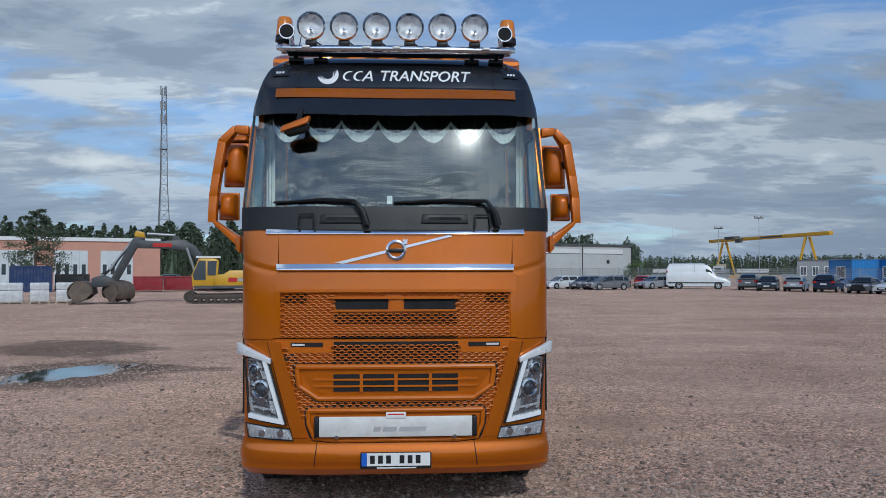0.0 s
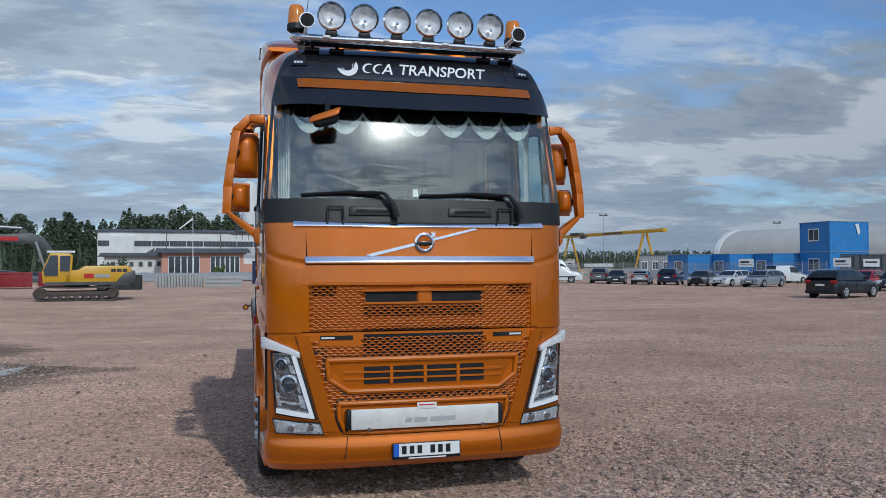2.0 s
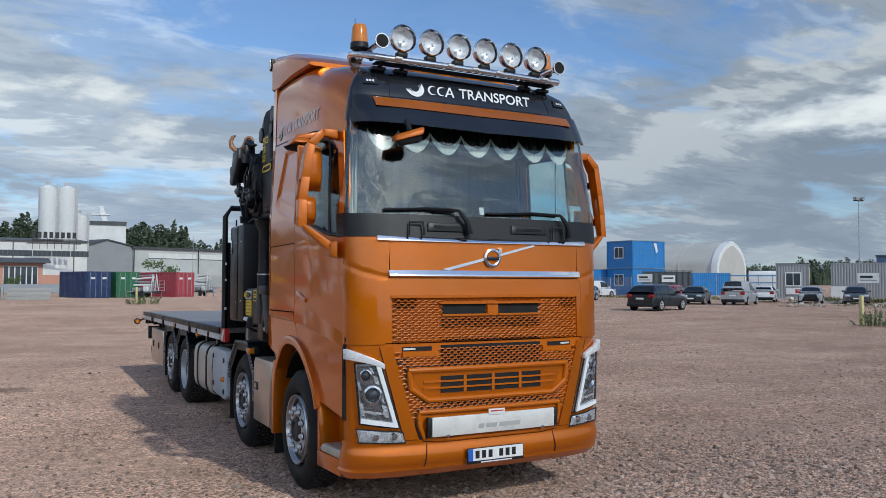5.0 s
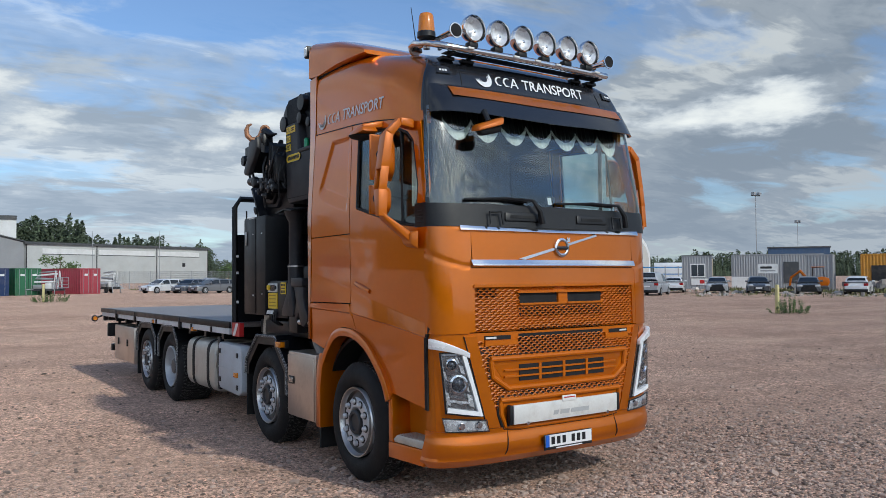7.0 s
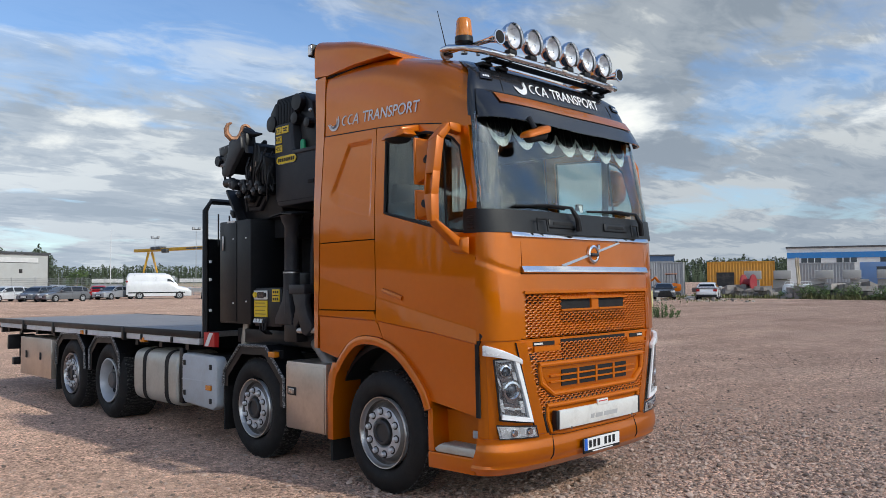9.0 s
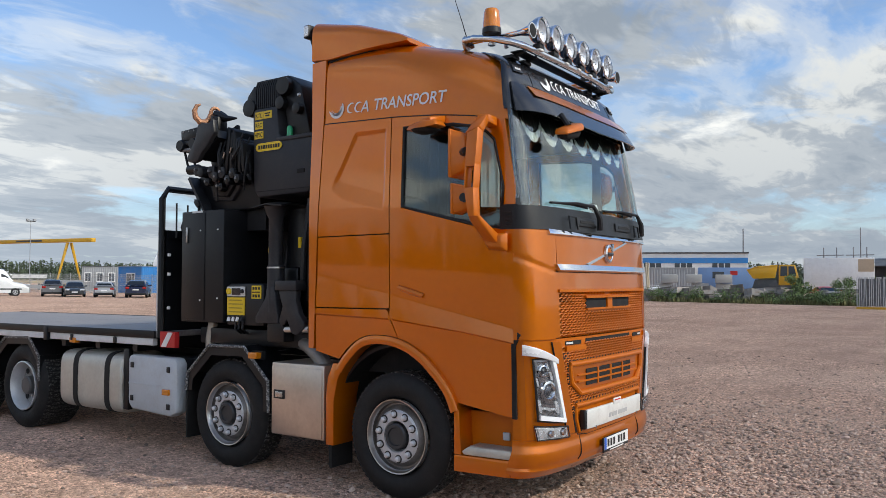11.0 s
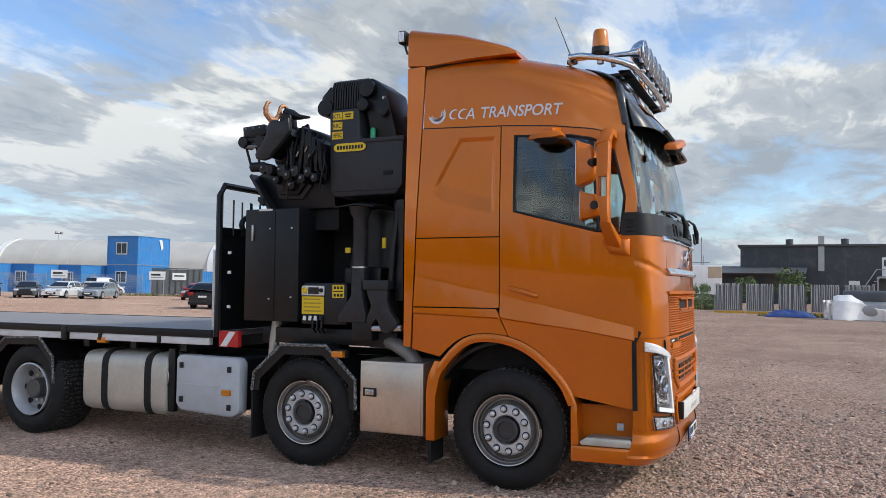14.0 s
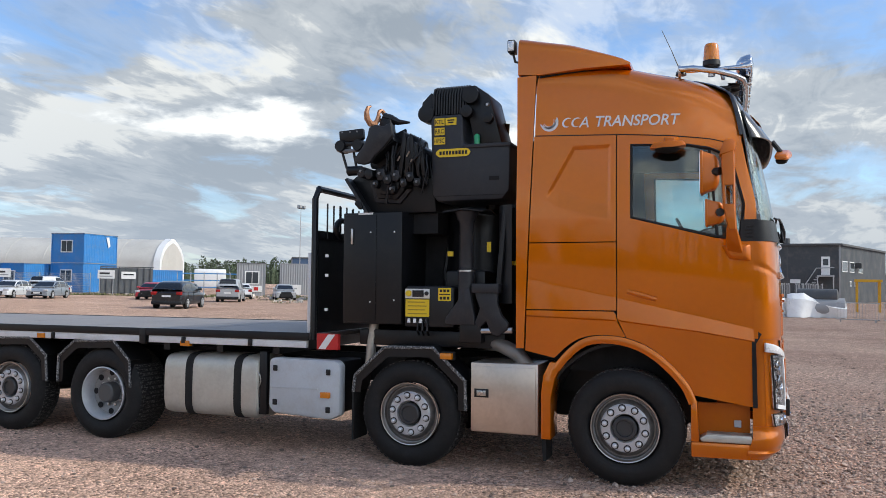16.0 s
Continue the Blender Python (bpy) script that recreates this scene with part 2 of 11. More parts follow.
GALV_RAIL = mat("galvanised_rail", (0.70, 0.71, 0.72), 0.45, 0.1, 0.08, 3.0, dirt=(DUST, 0.25))
LASH = mat("satin_silver", (0.80, 0.81, 0.83), 0.28, 0.2, 0.06, 8.0)
DAYLIGHT = mat("white_light_strip", (0.84, 0.86, 0.88), 0.3, 0.0, 0.03, 8.0)

# ---- mesh tools ----


class Shape:
    """Collects vertices and faces of one mesh."""

    def __init__(self):
        self.v, self.f = [], []

    def add(self, verts, faces):
        o = len(self.v)
        self.v += [tuple(p) for p in verts]
        self.f += [tuple(i + o for i in f) for f in faces]
        return self

    def hull(self, bottom, top):
        """A solid between two rings of points."""
        n = len(bottom)
        return self.add([*bottom, *top], [tuple(range(n))[::-1], tuple(range(n, 2 * n)), *[(i, (i + 1) % n, n + (i + 1) % n, n + i) for i in range(n)]])

    def box(self, x0, x1, y0, y1, z0, z1):
        return self.hull([(x0, y0, z0), (x1, y0, z0), (x1, y1, z0), (x0, y1, z0)], [(x0, y0, z1), (x1, y0, z1), (x1, y1, z1), (x0, y1, z1)])

    def prism_x(self, yz, x0, x1):
        return self.hull([(x0, y, z) for y, z in yz], [(x1, y, z) for y, z in yz])

    def prism_y(self, xz, y0, y1):
        return self.hull([(x, y1, z) for x, z in xz], [(x, y0, z) for x, z in xz])

    def prism_z(self, xy, z0, z1):
        return self.hull([(x, y, z0) for x, y in xy], [(x, y, z1) for x, y in xy])

    def tube(self, pts, r, n=8, closed=False):
        """A round bar along points; r: one radius or one for each point."""
        pts = [Vector(p) for p in pts]
        rs = r if isinstance(r, (list, tuple)) else [r] * len(pts)
        rings, m = [], len(pts)
        side = None
        for i, p in enumerate(pts):
            a, b = (pts[i - 1], pts[(i + 1) % m]) if closed else (pts[max(i - 1, 0)], pts[min(i + 1, m - 1)])
            d = (b - a).normalized()
            if side is None:
                side = d.orthogonal().normalized()
            side = (side - d * side.dot(d)).normalized()
            o = d.cross(side)
            rings.append([p + (side * math.cos(2 * math.pi * k / n) + o * math.sin(2 * math.pi * k / n)) * rs[i] for k in range(n)])
        fs = [(i * n + k, i * n + (k + 1) % n, (i + 1) % m * n + (k + 1) % n, (i + 1) % m * n + k) for i in range(m if closed else m - 1) for k in range(n)]
        if not closed:
            fs += [tuple(range(n))[::-1], tuple(range((m - 1) * n, m * n))]
        return self.add([q for g in rings for q in g], fs)

    def lathe(self, profile, centre, axis="x", n=32, close=False, caps=True):
        """Turns (along, radius) pairs round an axis through centre."""
        c, verts = Vector(centre), []
        for a, r in profile:
            for k in range(n):
                u, w = r * math.cos(2 * math.pi * k / n), r * math.sin(2 * math.pi * k / n)
                verts.append(c + Vector({"x": (a, u, w), "y": (u, a, w), "z": (u, w, a)}[axis]))
        m = len(profile)
        fs = [(i * n + k, i * n + (k + 1) % n, (i + 1) % m * n + (k + 1) % n, (i + 1) % m * n + k) for i in range(m if close else m - 1) for k in range(n)]
        if not close and caps:
            fs += [tuple(range(n))[::-1], tuple(range((m - 1) * n, m * n))]
        return self.add(verts, fs)

    def grid(self, fn, nu, nv, thick=None):
        """A sheet fn(u, v), u and v from 0 to 1; with thick, a slab between fn(u, v, 0) and fn(u, v, 1)."""
        P = lambda w: [fn(i / nu, j / nv, w) for i in range(nu + 1) for j in range(nv + 1)]
        Q = lambda i, j: i * (nv + 1) + j
        face = [(Q(i, j), Q(i + 1, j), Q(i + 1, j + 1), Q(i, j + 1)) for i in range(nu) for j in range(nv)]
        if not thick:
            return self.add(P(1), face)
        k = (nu + 1) * (nv + 1)
        rim = [Q(i, 0) for i in range(nu + 1)] + [Q(nu, j) for j in range(1, nv + 1)] + [Q(i, nv) for i in range(nu - 1, -1, -1)] + [Q(0, j) for j in range(nv - 1, 0, -1)]
        return self.add(P(0) + P(1), [f[::-1] for f in face] + [tuple(q + k for q in f) for f in face] + [(a, b, b + k, a + k) for a, b in zip(rim, rim[1:] + rim[:1])])

    def moved(self, m):
        self.v = [tuple(m @ Vector(p)) for p in self.v]
        return self

    def mirrored(self):
        return Shape().add([(-x, y, z) for x, y, z in self.v], [f[::-1] for f in self.f])

    def mesh(self, name, material, bevel=0.0, sharp=38, seg=2):
        me = bpy.data.meshes.new(name)
        me.from_pydata(self.v, [], self.f)
        bm = bmesh.new()
        bm.from_mesh(me)
        bmesh.ops.recalc_face_normals(bm, faces=bm.faces)
        if bevel:
            es = [e for e in bm.edges if len(e.link_faces) == 2 and e.calc_face_angle() > radians(30)]
            bmesh.ops.bevel(bm, geom=es, offset=bevel, segments=seg, profile=0.5, affect="EDGES", clamp_overlap=True)
        bm.to_mesh(me)
        bm.free()
        me.materials.append(material)
        me.shade_smooth()
        me.set_sharp_from_angle(angle=radians(sharp))
        return me


def part(name, shape, material, parent, label="", bevel=0.0, sharp=38):
    ob = new(name, shape.mesh(name, material, bevel, sharp))
    ob.parent = parent
    return tagged(ob, label)


def thing(name, m, label, category, group="", kind=""):
    ob = new(name)
    ob.matrix_world = m
    return tagged(ob, label, category, group, kind)


def solid(name, shape, material, label, category="", kind="", bevel=0.0, m=None, group=""):
    ob = new(name, shape.mesh(name, material, bevel))
    if m is not None:
        ob.matrix_world = m
    return tagged(ob, label, category, group, kind)


def lerp(table, z):
    """Reads a table of (z, value) pairs, straight between them."""
    if z <= table[0][0]:
        return table[0][1]
    for (a, p), (b, q) in zip(table, table[1:]):
        if z <= b:
            return p + (q - p) * (z - a) / (b - a)
    return table[-1][1]


def words(text, size, material, depth=0.004, shear=0.0):
    """Lettering as a mesh in the x-z plane, its middle at the origin, read from -y."""
    cu = bpy.data.curves.new("lettering", "FONT")
    cu.body, cu.size, cu.extrude, cu.shear = text, size, depth, shear
    cu.align_x, cu.align_y = "CENTER", "CENTER"
    cu.resolution_u = 4
    cu.offset = 0.0018 * size / 0.135
    ob = bpy.data.objects.new("lettering", cu)
    scene.collection.objects.link(ob)
    me = bpy.data.meshes.new_from_object(ob.evaluated_get(bpy.context.evaluated_depsgraph_get()))
    bpy.data.objects.remove(ob)
    me.materials.clear()
    me.materials.append(material)
    me.transform(Matrix.Rotation(radians(90), 4, "X"))
    return me

# ---- the ground's gentle fall under the truck ----
FALL = 0.0095


def ground_z(x, y):
    d = math.hypot(x, y - 3.0)
    k = min(max((38.0 - d) / 24.0, 0.0), 1.0)
    return -FALL * y * k * k * (3 - 2 * k)


# ---- the truck ----
truck = thing("truck", Matrix.Rotation(-FALL, 4, "X"), "orange flatbed crane truck with high cab parked on gravel", "truck")

WIDTH = [(0.3, 1.22), (0.6, 1.235), (2.4, 1.24), (3.17, 1.205), (3.3, 1.18), (3.4, 1.15), (3.5, 1.10), (3.6, 1.01), (3.69, 0.88)]
# how far the cab draws in from the doors to its front corners
PINCH = [(0.3, 0.042), (0.6, 0.038), (2.4, 0.036), (3.1, 0.055), (3.36, 0.060), (3.7, 0.065)]
NOSE = [(0.30, 0.09), (0.42, 0.025), (0.6, 0.01), (1.3, 0.0), (1.7, 0.008), (2.15, 0.028), (2.33, 0.06), (3.03, 0.208), (3.2, 0.25), (3.36, 0.30), (3.5, 0.37), (3.58, 0.45), (3.63, 0.56), (3.69, 0.72)]
CORNER = [(0.3, 0.36), (0.5, 0.29), (2.3, 0.28), (3.03, 0.36), (3.2, 0.39), (3.36, 0.42), (3.5, 0.46), (3.63, 0.66), (3.69, 0.80)]
ROUND = [(0.3, 3.2), (2.1, 3.1), (2.35, 3.0), (3.6, 3.0)]


def front_at(x, z, off=0.0):
    """A point of the cab's bowed front at that width and height, off metres proud of it."""
    w, yf, yc, n = lerp(WIDTH, z), lerp(NOSE, z), lerp(CORNER, z), lerp(ROUND, z)
    k = lerp(PINCH, z)
    x *= 1 - k * min(abs(x) / w, 1.0) ** 4
    w *= 1 - k
    q = min(abs(x) / w, 1.0)
    y = yc - (yc - yf) * max(1 - q ** n, 0.0) ** (1 / n)
    if q > 0.9985:
        nx, ny, ln = (1.0 if x >= 0 else -1.0), 0.0, 1.0
    else:
        dy = (yc - yf) / w * q ** (n - 1) * (1 - q ** n) ** (1 / n - 1)
        nx, ny = dy * (1 if x >= 0 else -1), -1.0
        ln = math.hypot(nx, ny)
    return Vector((x + nx / ln * off, y + ny / ln * off, z))


def front_slab(corners, lo, hi, nu=12, nv=3, shape=None):
    """A plate that follows the front; corners: (x, z) bottom left, bottom right, top right, top left."""
    a, b, c, d = corners

    def fn(u, v, w):
        x = (a[0] * (1 - u) + b[0] * u) * (1 - v) + (d[0] * (1 - u) + c[0] * u) * v
        z = (a[1] * (1 - u) + b[1] * u) * (1 - v) + (d[1] * (1 - u) + c[1] * u) * v
        return front_at(x, z, hi if w else lo)
    return (shape or Shape()).grid(fn, nu, nv, True)


def wrap_slab(z0, z1, lo, hi, nu=44, nv=4, reach=1.0, x0=-1.0, x1=1.0):
    """A plate round the whole front, from one side to the other, with even steps round the corners."""
    def fn(u, v, w):
        z = (z0(u) if callable(z0) else z0) * (1 - v) + (z1(u) if callable(z1) else z1) * v
        s = math.sin(radians(90) * (x0 + (x1 - x0) * u) * reach)
        n = lerp(ROUND, z)
        x = lerp(WIDTH, z) * math.copysign(abs(s) ** (2 / n), s)
        return front_at(x, z, hi if w else lo)
    return Shape().grid(fn, nu, nv, True)


def draw_in(y, z):
    """Share of the full width that the cab keeps at y: it narrows towards the front."""
    return 1 - lerp(PINCH, z) * min(max((1.15 - y) / 0.87, 0.0), 1.0) ** 2


def side_at(sign, y, z, off=0.0):
    w, yf, yc, n = lerp(WIDTH, z) * draw_in(y, z), lerp(NOSE, z), lerp(CORNER, z), lerp(ROUND, z)
    if y < yc:
        w *= max(1 - min((yc - y) / (yc - yf), 1.0) ** n, 0.0) ** (1 / n)
    return Vector((sign * (w + off), y, z))


def side_slab(sign, ys, zlo, zhi, lo, hi, nu=10, nv=6):
    """A plate on the cab's side between y's, its lower and upper edge given as functions of y."""
    def fn(u, v, w):
        y = ys[0] + (ys[1] - ys[0]) * u
        return side_at(sign, y, zlo(y) + (zhi(y) - zlo(y)) * v, hi if w else lo)
    return Shape().grid(fn, nu, nv, True)


def line(*pts):
    return lambda y: lerp(pts, y)


ARCH_KEYS = [(0.745, 0.78), (0.80, 0.905), (0.87, 1.0), (0.954, 1.087), (1.07, 1.185), (1.21, 1.263), (1.37, 1.31), (1.524, 1.322), (1.64, 1.31), (1.739, 1.273), (1.83, 1.205), (1.93, 1.10), (1.98, 1.03)]
ARCH_C = (1.37, 0.50)


def rounded(keys, n):
    """A smooth curve through the keys, n pieces from key to key."""
    ps = [Vector(k) for k in keys]
    ps = [2 * ps[0] - ps[1], *ps, 2 * ps[-1] - ps[-2]]
    out = []
    for a, b, c, d in zip(ps, ps[1:], ps[2:], ps[3:]):
        for k in range(n):
            t = k / n
            q = (2 * b + (c - a) * t + (2 * a - 5 * b + 4 * c - d) * t ** 2 + (3 * b - 3 * c + d - a) * t ** 3) / 2
            out.append((q.x, q.y))
    return out + [tuple(keys[-1])]


ARCH = rounded(ARCH_KEYS, 6)


def arch(y):
    """The cab's lower edge: door bottom, arch over the front wheel, skirt behind it."""
    if y < 0.745:
        return lerp([(0.31, 0.745), (0.745, 0.82)], y)
    if y > 1.93:
        return lerp([(1.93, 1.10), (2.26, 1.178)], y)
    return lerp(ARCH, y)


CREASE = line((0.25, 1.413), (0.709, 1.518), (1.405, 1.67), (2.24, 1.846), (2.35, 1.87))
LEDGE = line((0.25, 1.308), (0.326, 1.325), (0.708, 1.389), (1.401, 1.472), (2.23, 1.501), (2.35, 1.505))
SEAM = line((1.18, 2.256), (3.17, 2.178), (3.78, 2.145))


def pressing(y, z):
    """Depth of the triangular pressing in the sleeper's side panel."""
    a, b = (2.075, 2.60), (1.82, 3.055)
    dy, dz = b[0] - a[0], b[1] - a[1]
    left = ((y - a[0]) * dz - (z - a[1]) * dy) / math.hypot(dy, dz)
    rim = min(-left, 3.065 - z, y - 1.462)
    foot = z - lerp([(1.46, 2.36), (1.95, 2.50), (2.09, 2.60)], y)
    k = min(max(rim / 0.040, 0.0), 1.0)
    return 0.020 * k * k * (3 - 2 * k) * min(max(foot / 0.13, 0.0), 1.0)


def crease_slab(sign, y0, y1, zlo, zhi, name, parent, nu=14, nv=60, sunk=None):
    """A side panel with a ledge between two rising crease lines."""
    def fn(u, v, w):
        y = y0 + (y1 - y0) * u
        z0, z1 = zlo(y), zhi(y)
        up, low = CREASE(y), LEDGE(y)
        a = min(max(low - 0.014, z0 + 0.003), z1 - 0.012)
        b = min(max(low, a + 0.003), z1 - 0.009)
        c = min(max(up, b + 0.003), z1 - 0.003)
        z = lerp([(0.0, z0), (0.25, a), (0.30, b), (0.55, c), (1.0, z1)], v) if up > z0 else z0 + (z1 - z0) * v
        if y1 > 2:
            y = y0 + (SEAM(z) - y0) * u
            up, low = CREASE(y), LEDGE(y)
        if z > up - 0.0005:
            dent = 0.008 * max(1 - (z - up) / 0.45, 0.0) ** 1.5
        elif z > low - 0.0005:
            dent = -0.005 + 0.013 * (z - low) / (up - low)
        else:
            dent = lerp([(0.0, -0.005), (0.014, 0.009), (0.5, 0.022)], low - z)
        if sunk:
            dent += sunk(y, z)
        return side_at(sign, y, z, (0.0 if w else -0.03) - dent)
    return part(name, Shape().grid(fn, nu, nv, True), ORANGE, parent, sharp=11)


CROWN = [(0.42, 3.60), (0.62, 3.665), (0.91, 3.745), (1.35, 3.835), (1.8, 3.85), (2.14, 3.85)]


def roof_n(y):
    """How square the roof's section is: rounder at the front."""
    return lerp([(0.4, 3.3), (0.7, 4.4), (1.1, 5.2), (1.5, 7.5), (2.1, 9.5)], y)


def roof_w(y):
    """Half the roof's width: it draws in to the black front panel."""
    return 1.20 * draw_in(y, 3.2) * (1 - 0.035 * min(max((0.85 - y) / 0.5, 0.0), 1.0))


def roof_side(sign, y, z, off=0.0):
    """A point on the roof's flank."""
    zc = lerp(CROWN, y)
    k = min(max((z - 3.185) / (zc - 3.185), 0.0), 0.999)
    return Vector((sign * (roof_w(y) * (1 - k ** roof_n(y)) ** (1 / roof_n(y)) + off), y, z))


def build_cab():
    cab = part("cab", Shape().grid(lambda u, v, w: Vector((-1.16 + 2.32 * u, 2.09 + 0.04 * w, 1.15 + 2.45 * v)), 4, 4, True), ORANGE_DULL, truck, "orange high-roof sleeper cab")
    part("cab_floor", Shape().box(-1.15, 1.15, 0.3, 2.1, 1.30, 1.36), INTERIOR, cab)
    # roof with a raised crown

    def roof(u, v, w):
        a = radians(-90 + 180 * u)
        y0 = 0.355 + 0.28 * abs(math.cos(a)) ** 2.5
        y = y0 + (2.172 - 0.03 * abs(math.cos(a)) ** 0.25 - y0) * v
        zc, wd, n = lerp(CROWN, y), roof_w(y), roof_n(y)
        sx, cx = math.sin(a), math.cos(a)
        x = wd * math.copysign(abs(sx) ** (2 / n), sx)
        zl = lerp([(0.327, 2.985), (0.45, 3.026), (0.618, 3.07), (0.95, 3.114), (1.376, 3.148), (2.18, 3.181)], y)
        z = zl + (zc - zl) * abs(cx) ** (2 / n)
        inner = 0.96 if not w else 1.0
        return Vector((x * inner, y, 3.18 + (z - 3.18) * inner))
    part("roof", Shape().grid(roof, 40, 18, True), ORANGE, cab)
    for s in (-1, 1):
        # door: lower skin, window frame
        winbot = line((0.36, 2.168), (0.58, 2.196), (1.30, 2.382))
        wintop = line((0.44, 2.90), (0.50, 2.945), (0.60, 2.985), (0.80, 3.03), (1.29, 3.055))
        roofline = line((0.22, 2.93), (0.327, 2.981), (0.45, 3.022), (0.618, 3.066), (0.95, 3.11), (1.376, 3.144), (2.18, 3.177), (2.4, 3.18))
        door = crease_slab(s, 0.27, 1.41, lambda y: max(arch(y), lerp([(1.335, 1.31), (1.41, 1.47)], y) if y > 1.335 else 0) + 0.012, winbot, "door", cab, 44, 80)
        frame = side_slab(s, (0.50, 1.41), wintop, lambda y: roofline(y) - 0.003, -0.03, 0.0, 16, 2)
        frame.add(*(lambda g: (g.v, g.f))(side_slab(s, (1.295, 1.41), lambda y: winbot(y) - 0.001, lambda y: 3.056, -0.03, 0.0, 2, 6)))
        part("window_frame", frame, ORANGE, door)
        part("panel_gap", side_slab(s, (0.36, 2.17), lambda y: roofline(y) - 0.003, lambda y: roofline(y) + 0.006, -0.012, 0.002, 44, 1), DARK, cab)
        part("panel_gap", side_slab(s, (1.409, 1.421), lambda y: 1.47, lambda y: 3.14, -0.03, -0.026, 1, 30), DARK, cab)

        def pillar(u, v, w):
            z = 2.35 + 0.67 * v
            y0, y1 = lerp([(2.2, 0.27), (2.36, 0.245), (2.49, 0.245), (2.87, 0.325), (3.02, 0.352)], z), lerp([(2.16, 0.375), (2.35, 0.34), (2.49, 0.333), (2.87, 0.425), (2.95, 0.505), (3.02, 0.62)], z)
            return side_at(s, y0 + (y1 - y0) * u, z, 0.006 if w else -0.04)
        part("pillar", Shape().grid(pillar, 5, 22, True), ORANGE, cab)
        pane = Shape().grid(lambda u, v, w: side_at(s, lerp([(2.16, 0.365), (2.49, 0.32), (2.87, 0.415), (2.95, 0.49), (3.0, 0.55)], 2.17 + 0.82 * v) * (1 - u) + 1.30 * u, winbot(0.4 + 0.9 * u) * (1 - v) + wintop(0.45 + 0.85 * u) * v, -0.022 + 0.005 * w), 8, 6, True)
        ob = part("side_window", pane, SIDE_GLASS, door)
        ob.visible_shadow = False
        edge = [side_at(s, y, z, -0.008) for y, z in ((0.375, 2.185), (0.58, 2.21), (0.9, 2.29), (1.285, 2.392), (1.285, 3.046), (0.80, 3.022), (0.62, 2.985), (0.51, 2.935), (0.435, 2.86), (0.345, 2.49))]
        part("window_seal", Shape().tube(edge, 0.014, 6, True), BLACK, door)
        part("window_divider", Shape().tube([side_at(s, 0.56, 2.21, -0.012), side_at(s, 0.62, 2.985, -0.012)], 0.012, 6), BLACK, door)
        # recessed pull handle
        ring = [(1.345, 1.765), (1.35, 1.715), (1.32, 1.685), (1.09, 1.625), (1.05, 1.635), (1.05, 1.70), (1.10, 1.76), (1.165, 1.785), (1.25, 1.782)]
        hd = part("door_handle", Shape().tube([side_at(s, y, z, -0.024) for y, z in ring], 0.012, 6, True), ORANGE, door)
        part("handle_recess", Shape().hull([side_at(s, y, z, -0.05) for y, z in ring], [side_at(s, y, z, -0.026) for y, z in ring]), ORANGE_DULL, hd)
        part("handle_grip", Shape().tube([side_at(s, 1.32, 1.728, -0.010), side_at(s, 1.20, 1.696, 0.0), side_at(s, 1.07, 1.660, -0.010)], [0.022, 0.026, 0.022], 8), ORANGE, hd)
        # sleeper side panels behind the door
        crease_slab(s, 1.42, 2.18, lambda y: 2.176, lambda y: roofline(y) - 0.003, "side_panel", cab, 72, 76, pressing)
        crease_slab(s, 1.42, 2.18, lambda y: 1.556, lambda y: 2.166, "locker_door", cab, 14, 60)
        crease_slab(s, 1.345, 2.18, lambda y: arch(y) + 0.012, lambda y: lerp([(1.345, 1.33), (1.41, 1.46), (1.425, 1.545)], y), "side_skirt", cab, 44, 40)
        part("side_liner", side_slab(s, (0.30, 2.33), lambda y: max(arch(y), 1.25) + 0.02, lambda y: 2.15 if y < 1.39 else 3.14, -0.075, -0.06, 40, 2), DARK, cab)
        # fairing strip behind the cab
        fair = Shape().grid(lambda u, v, w: side_at(s, SEAM(1.19 + 2.565 * v) + 0.012 + (2.335 - SEAM(1.19 + 2.565 * v)) * u, 1.19 + 2.565 * v, (0.0 if w else -0.03) - 0.02 * u + max(1.205 - lerp(WIDTH, 1.19 + 2.565 * v), 0.0)), 4, 24, True)
        part("side_fairing", fair, ORANGE, cab)
        # lip of the wheel arch and the mudguard behind the wheel
        def lipfn(u, v, w):
            t = u * (len(ARCH) - 1)
            i = min(int(t), len(ARCH) - 2)
            at = lambda k: Vector(ARCH[min(max(k, 0), len(ARCH) - 1)])
            p, d = at(i).lerp(at(i + 1), t - i), (at(i + 1) - at(i - 1)).lerp(at(i + 2) - at(i), t - i).normalized()
            q = p + Vector((d.y, -d.x)) * (0.062 - 0.070 * v)
            return side_at(s, q.x, q.y, (0.016 + 0.010 * math.sin(math.pi * v) if w else -0.10))
        part("arch_lip", Shape().grid(lipfn, 72, 6, True), ORANGE, cab)
        part("mudguard", Shape().prism_x([(2.01, 0.37), (2.10, 0.37), (2.10, 0.80), (2.08, 0.95), (2.02, 1.075), (1.90, 1.075), (1.97, 0.93), (2.01, 0.75)], s * 0.95, s * 1.255), ORANGE, cab, bevel=0.008)
        part("mud_flap", Shape().prism_x([(2.06, 0.17), (2.09, 0.17), (2.10, 0.36), (2.06, 0.36)], s * 0.95, s * 1.22), RUBBER, cab)
        liner = Shape().grid(lambda u, v, w: Vector((s * (0.62 + 0.52 * v), ARCH_C[0] - math.cos(radians(27 + 143 * u)) * (0.72 + 0.03 * w), ARCH_C[1] + math.sin(radians(27 + 143 * u)) * (0.74 + 0.03 * w))), 20, 2, True)
        part("wheel_liner", liner, BLACK, cab)
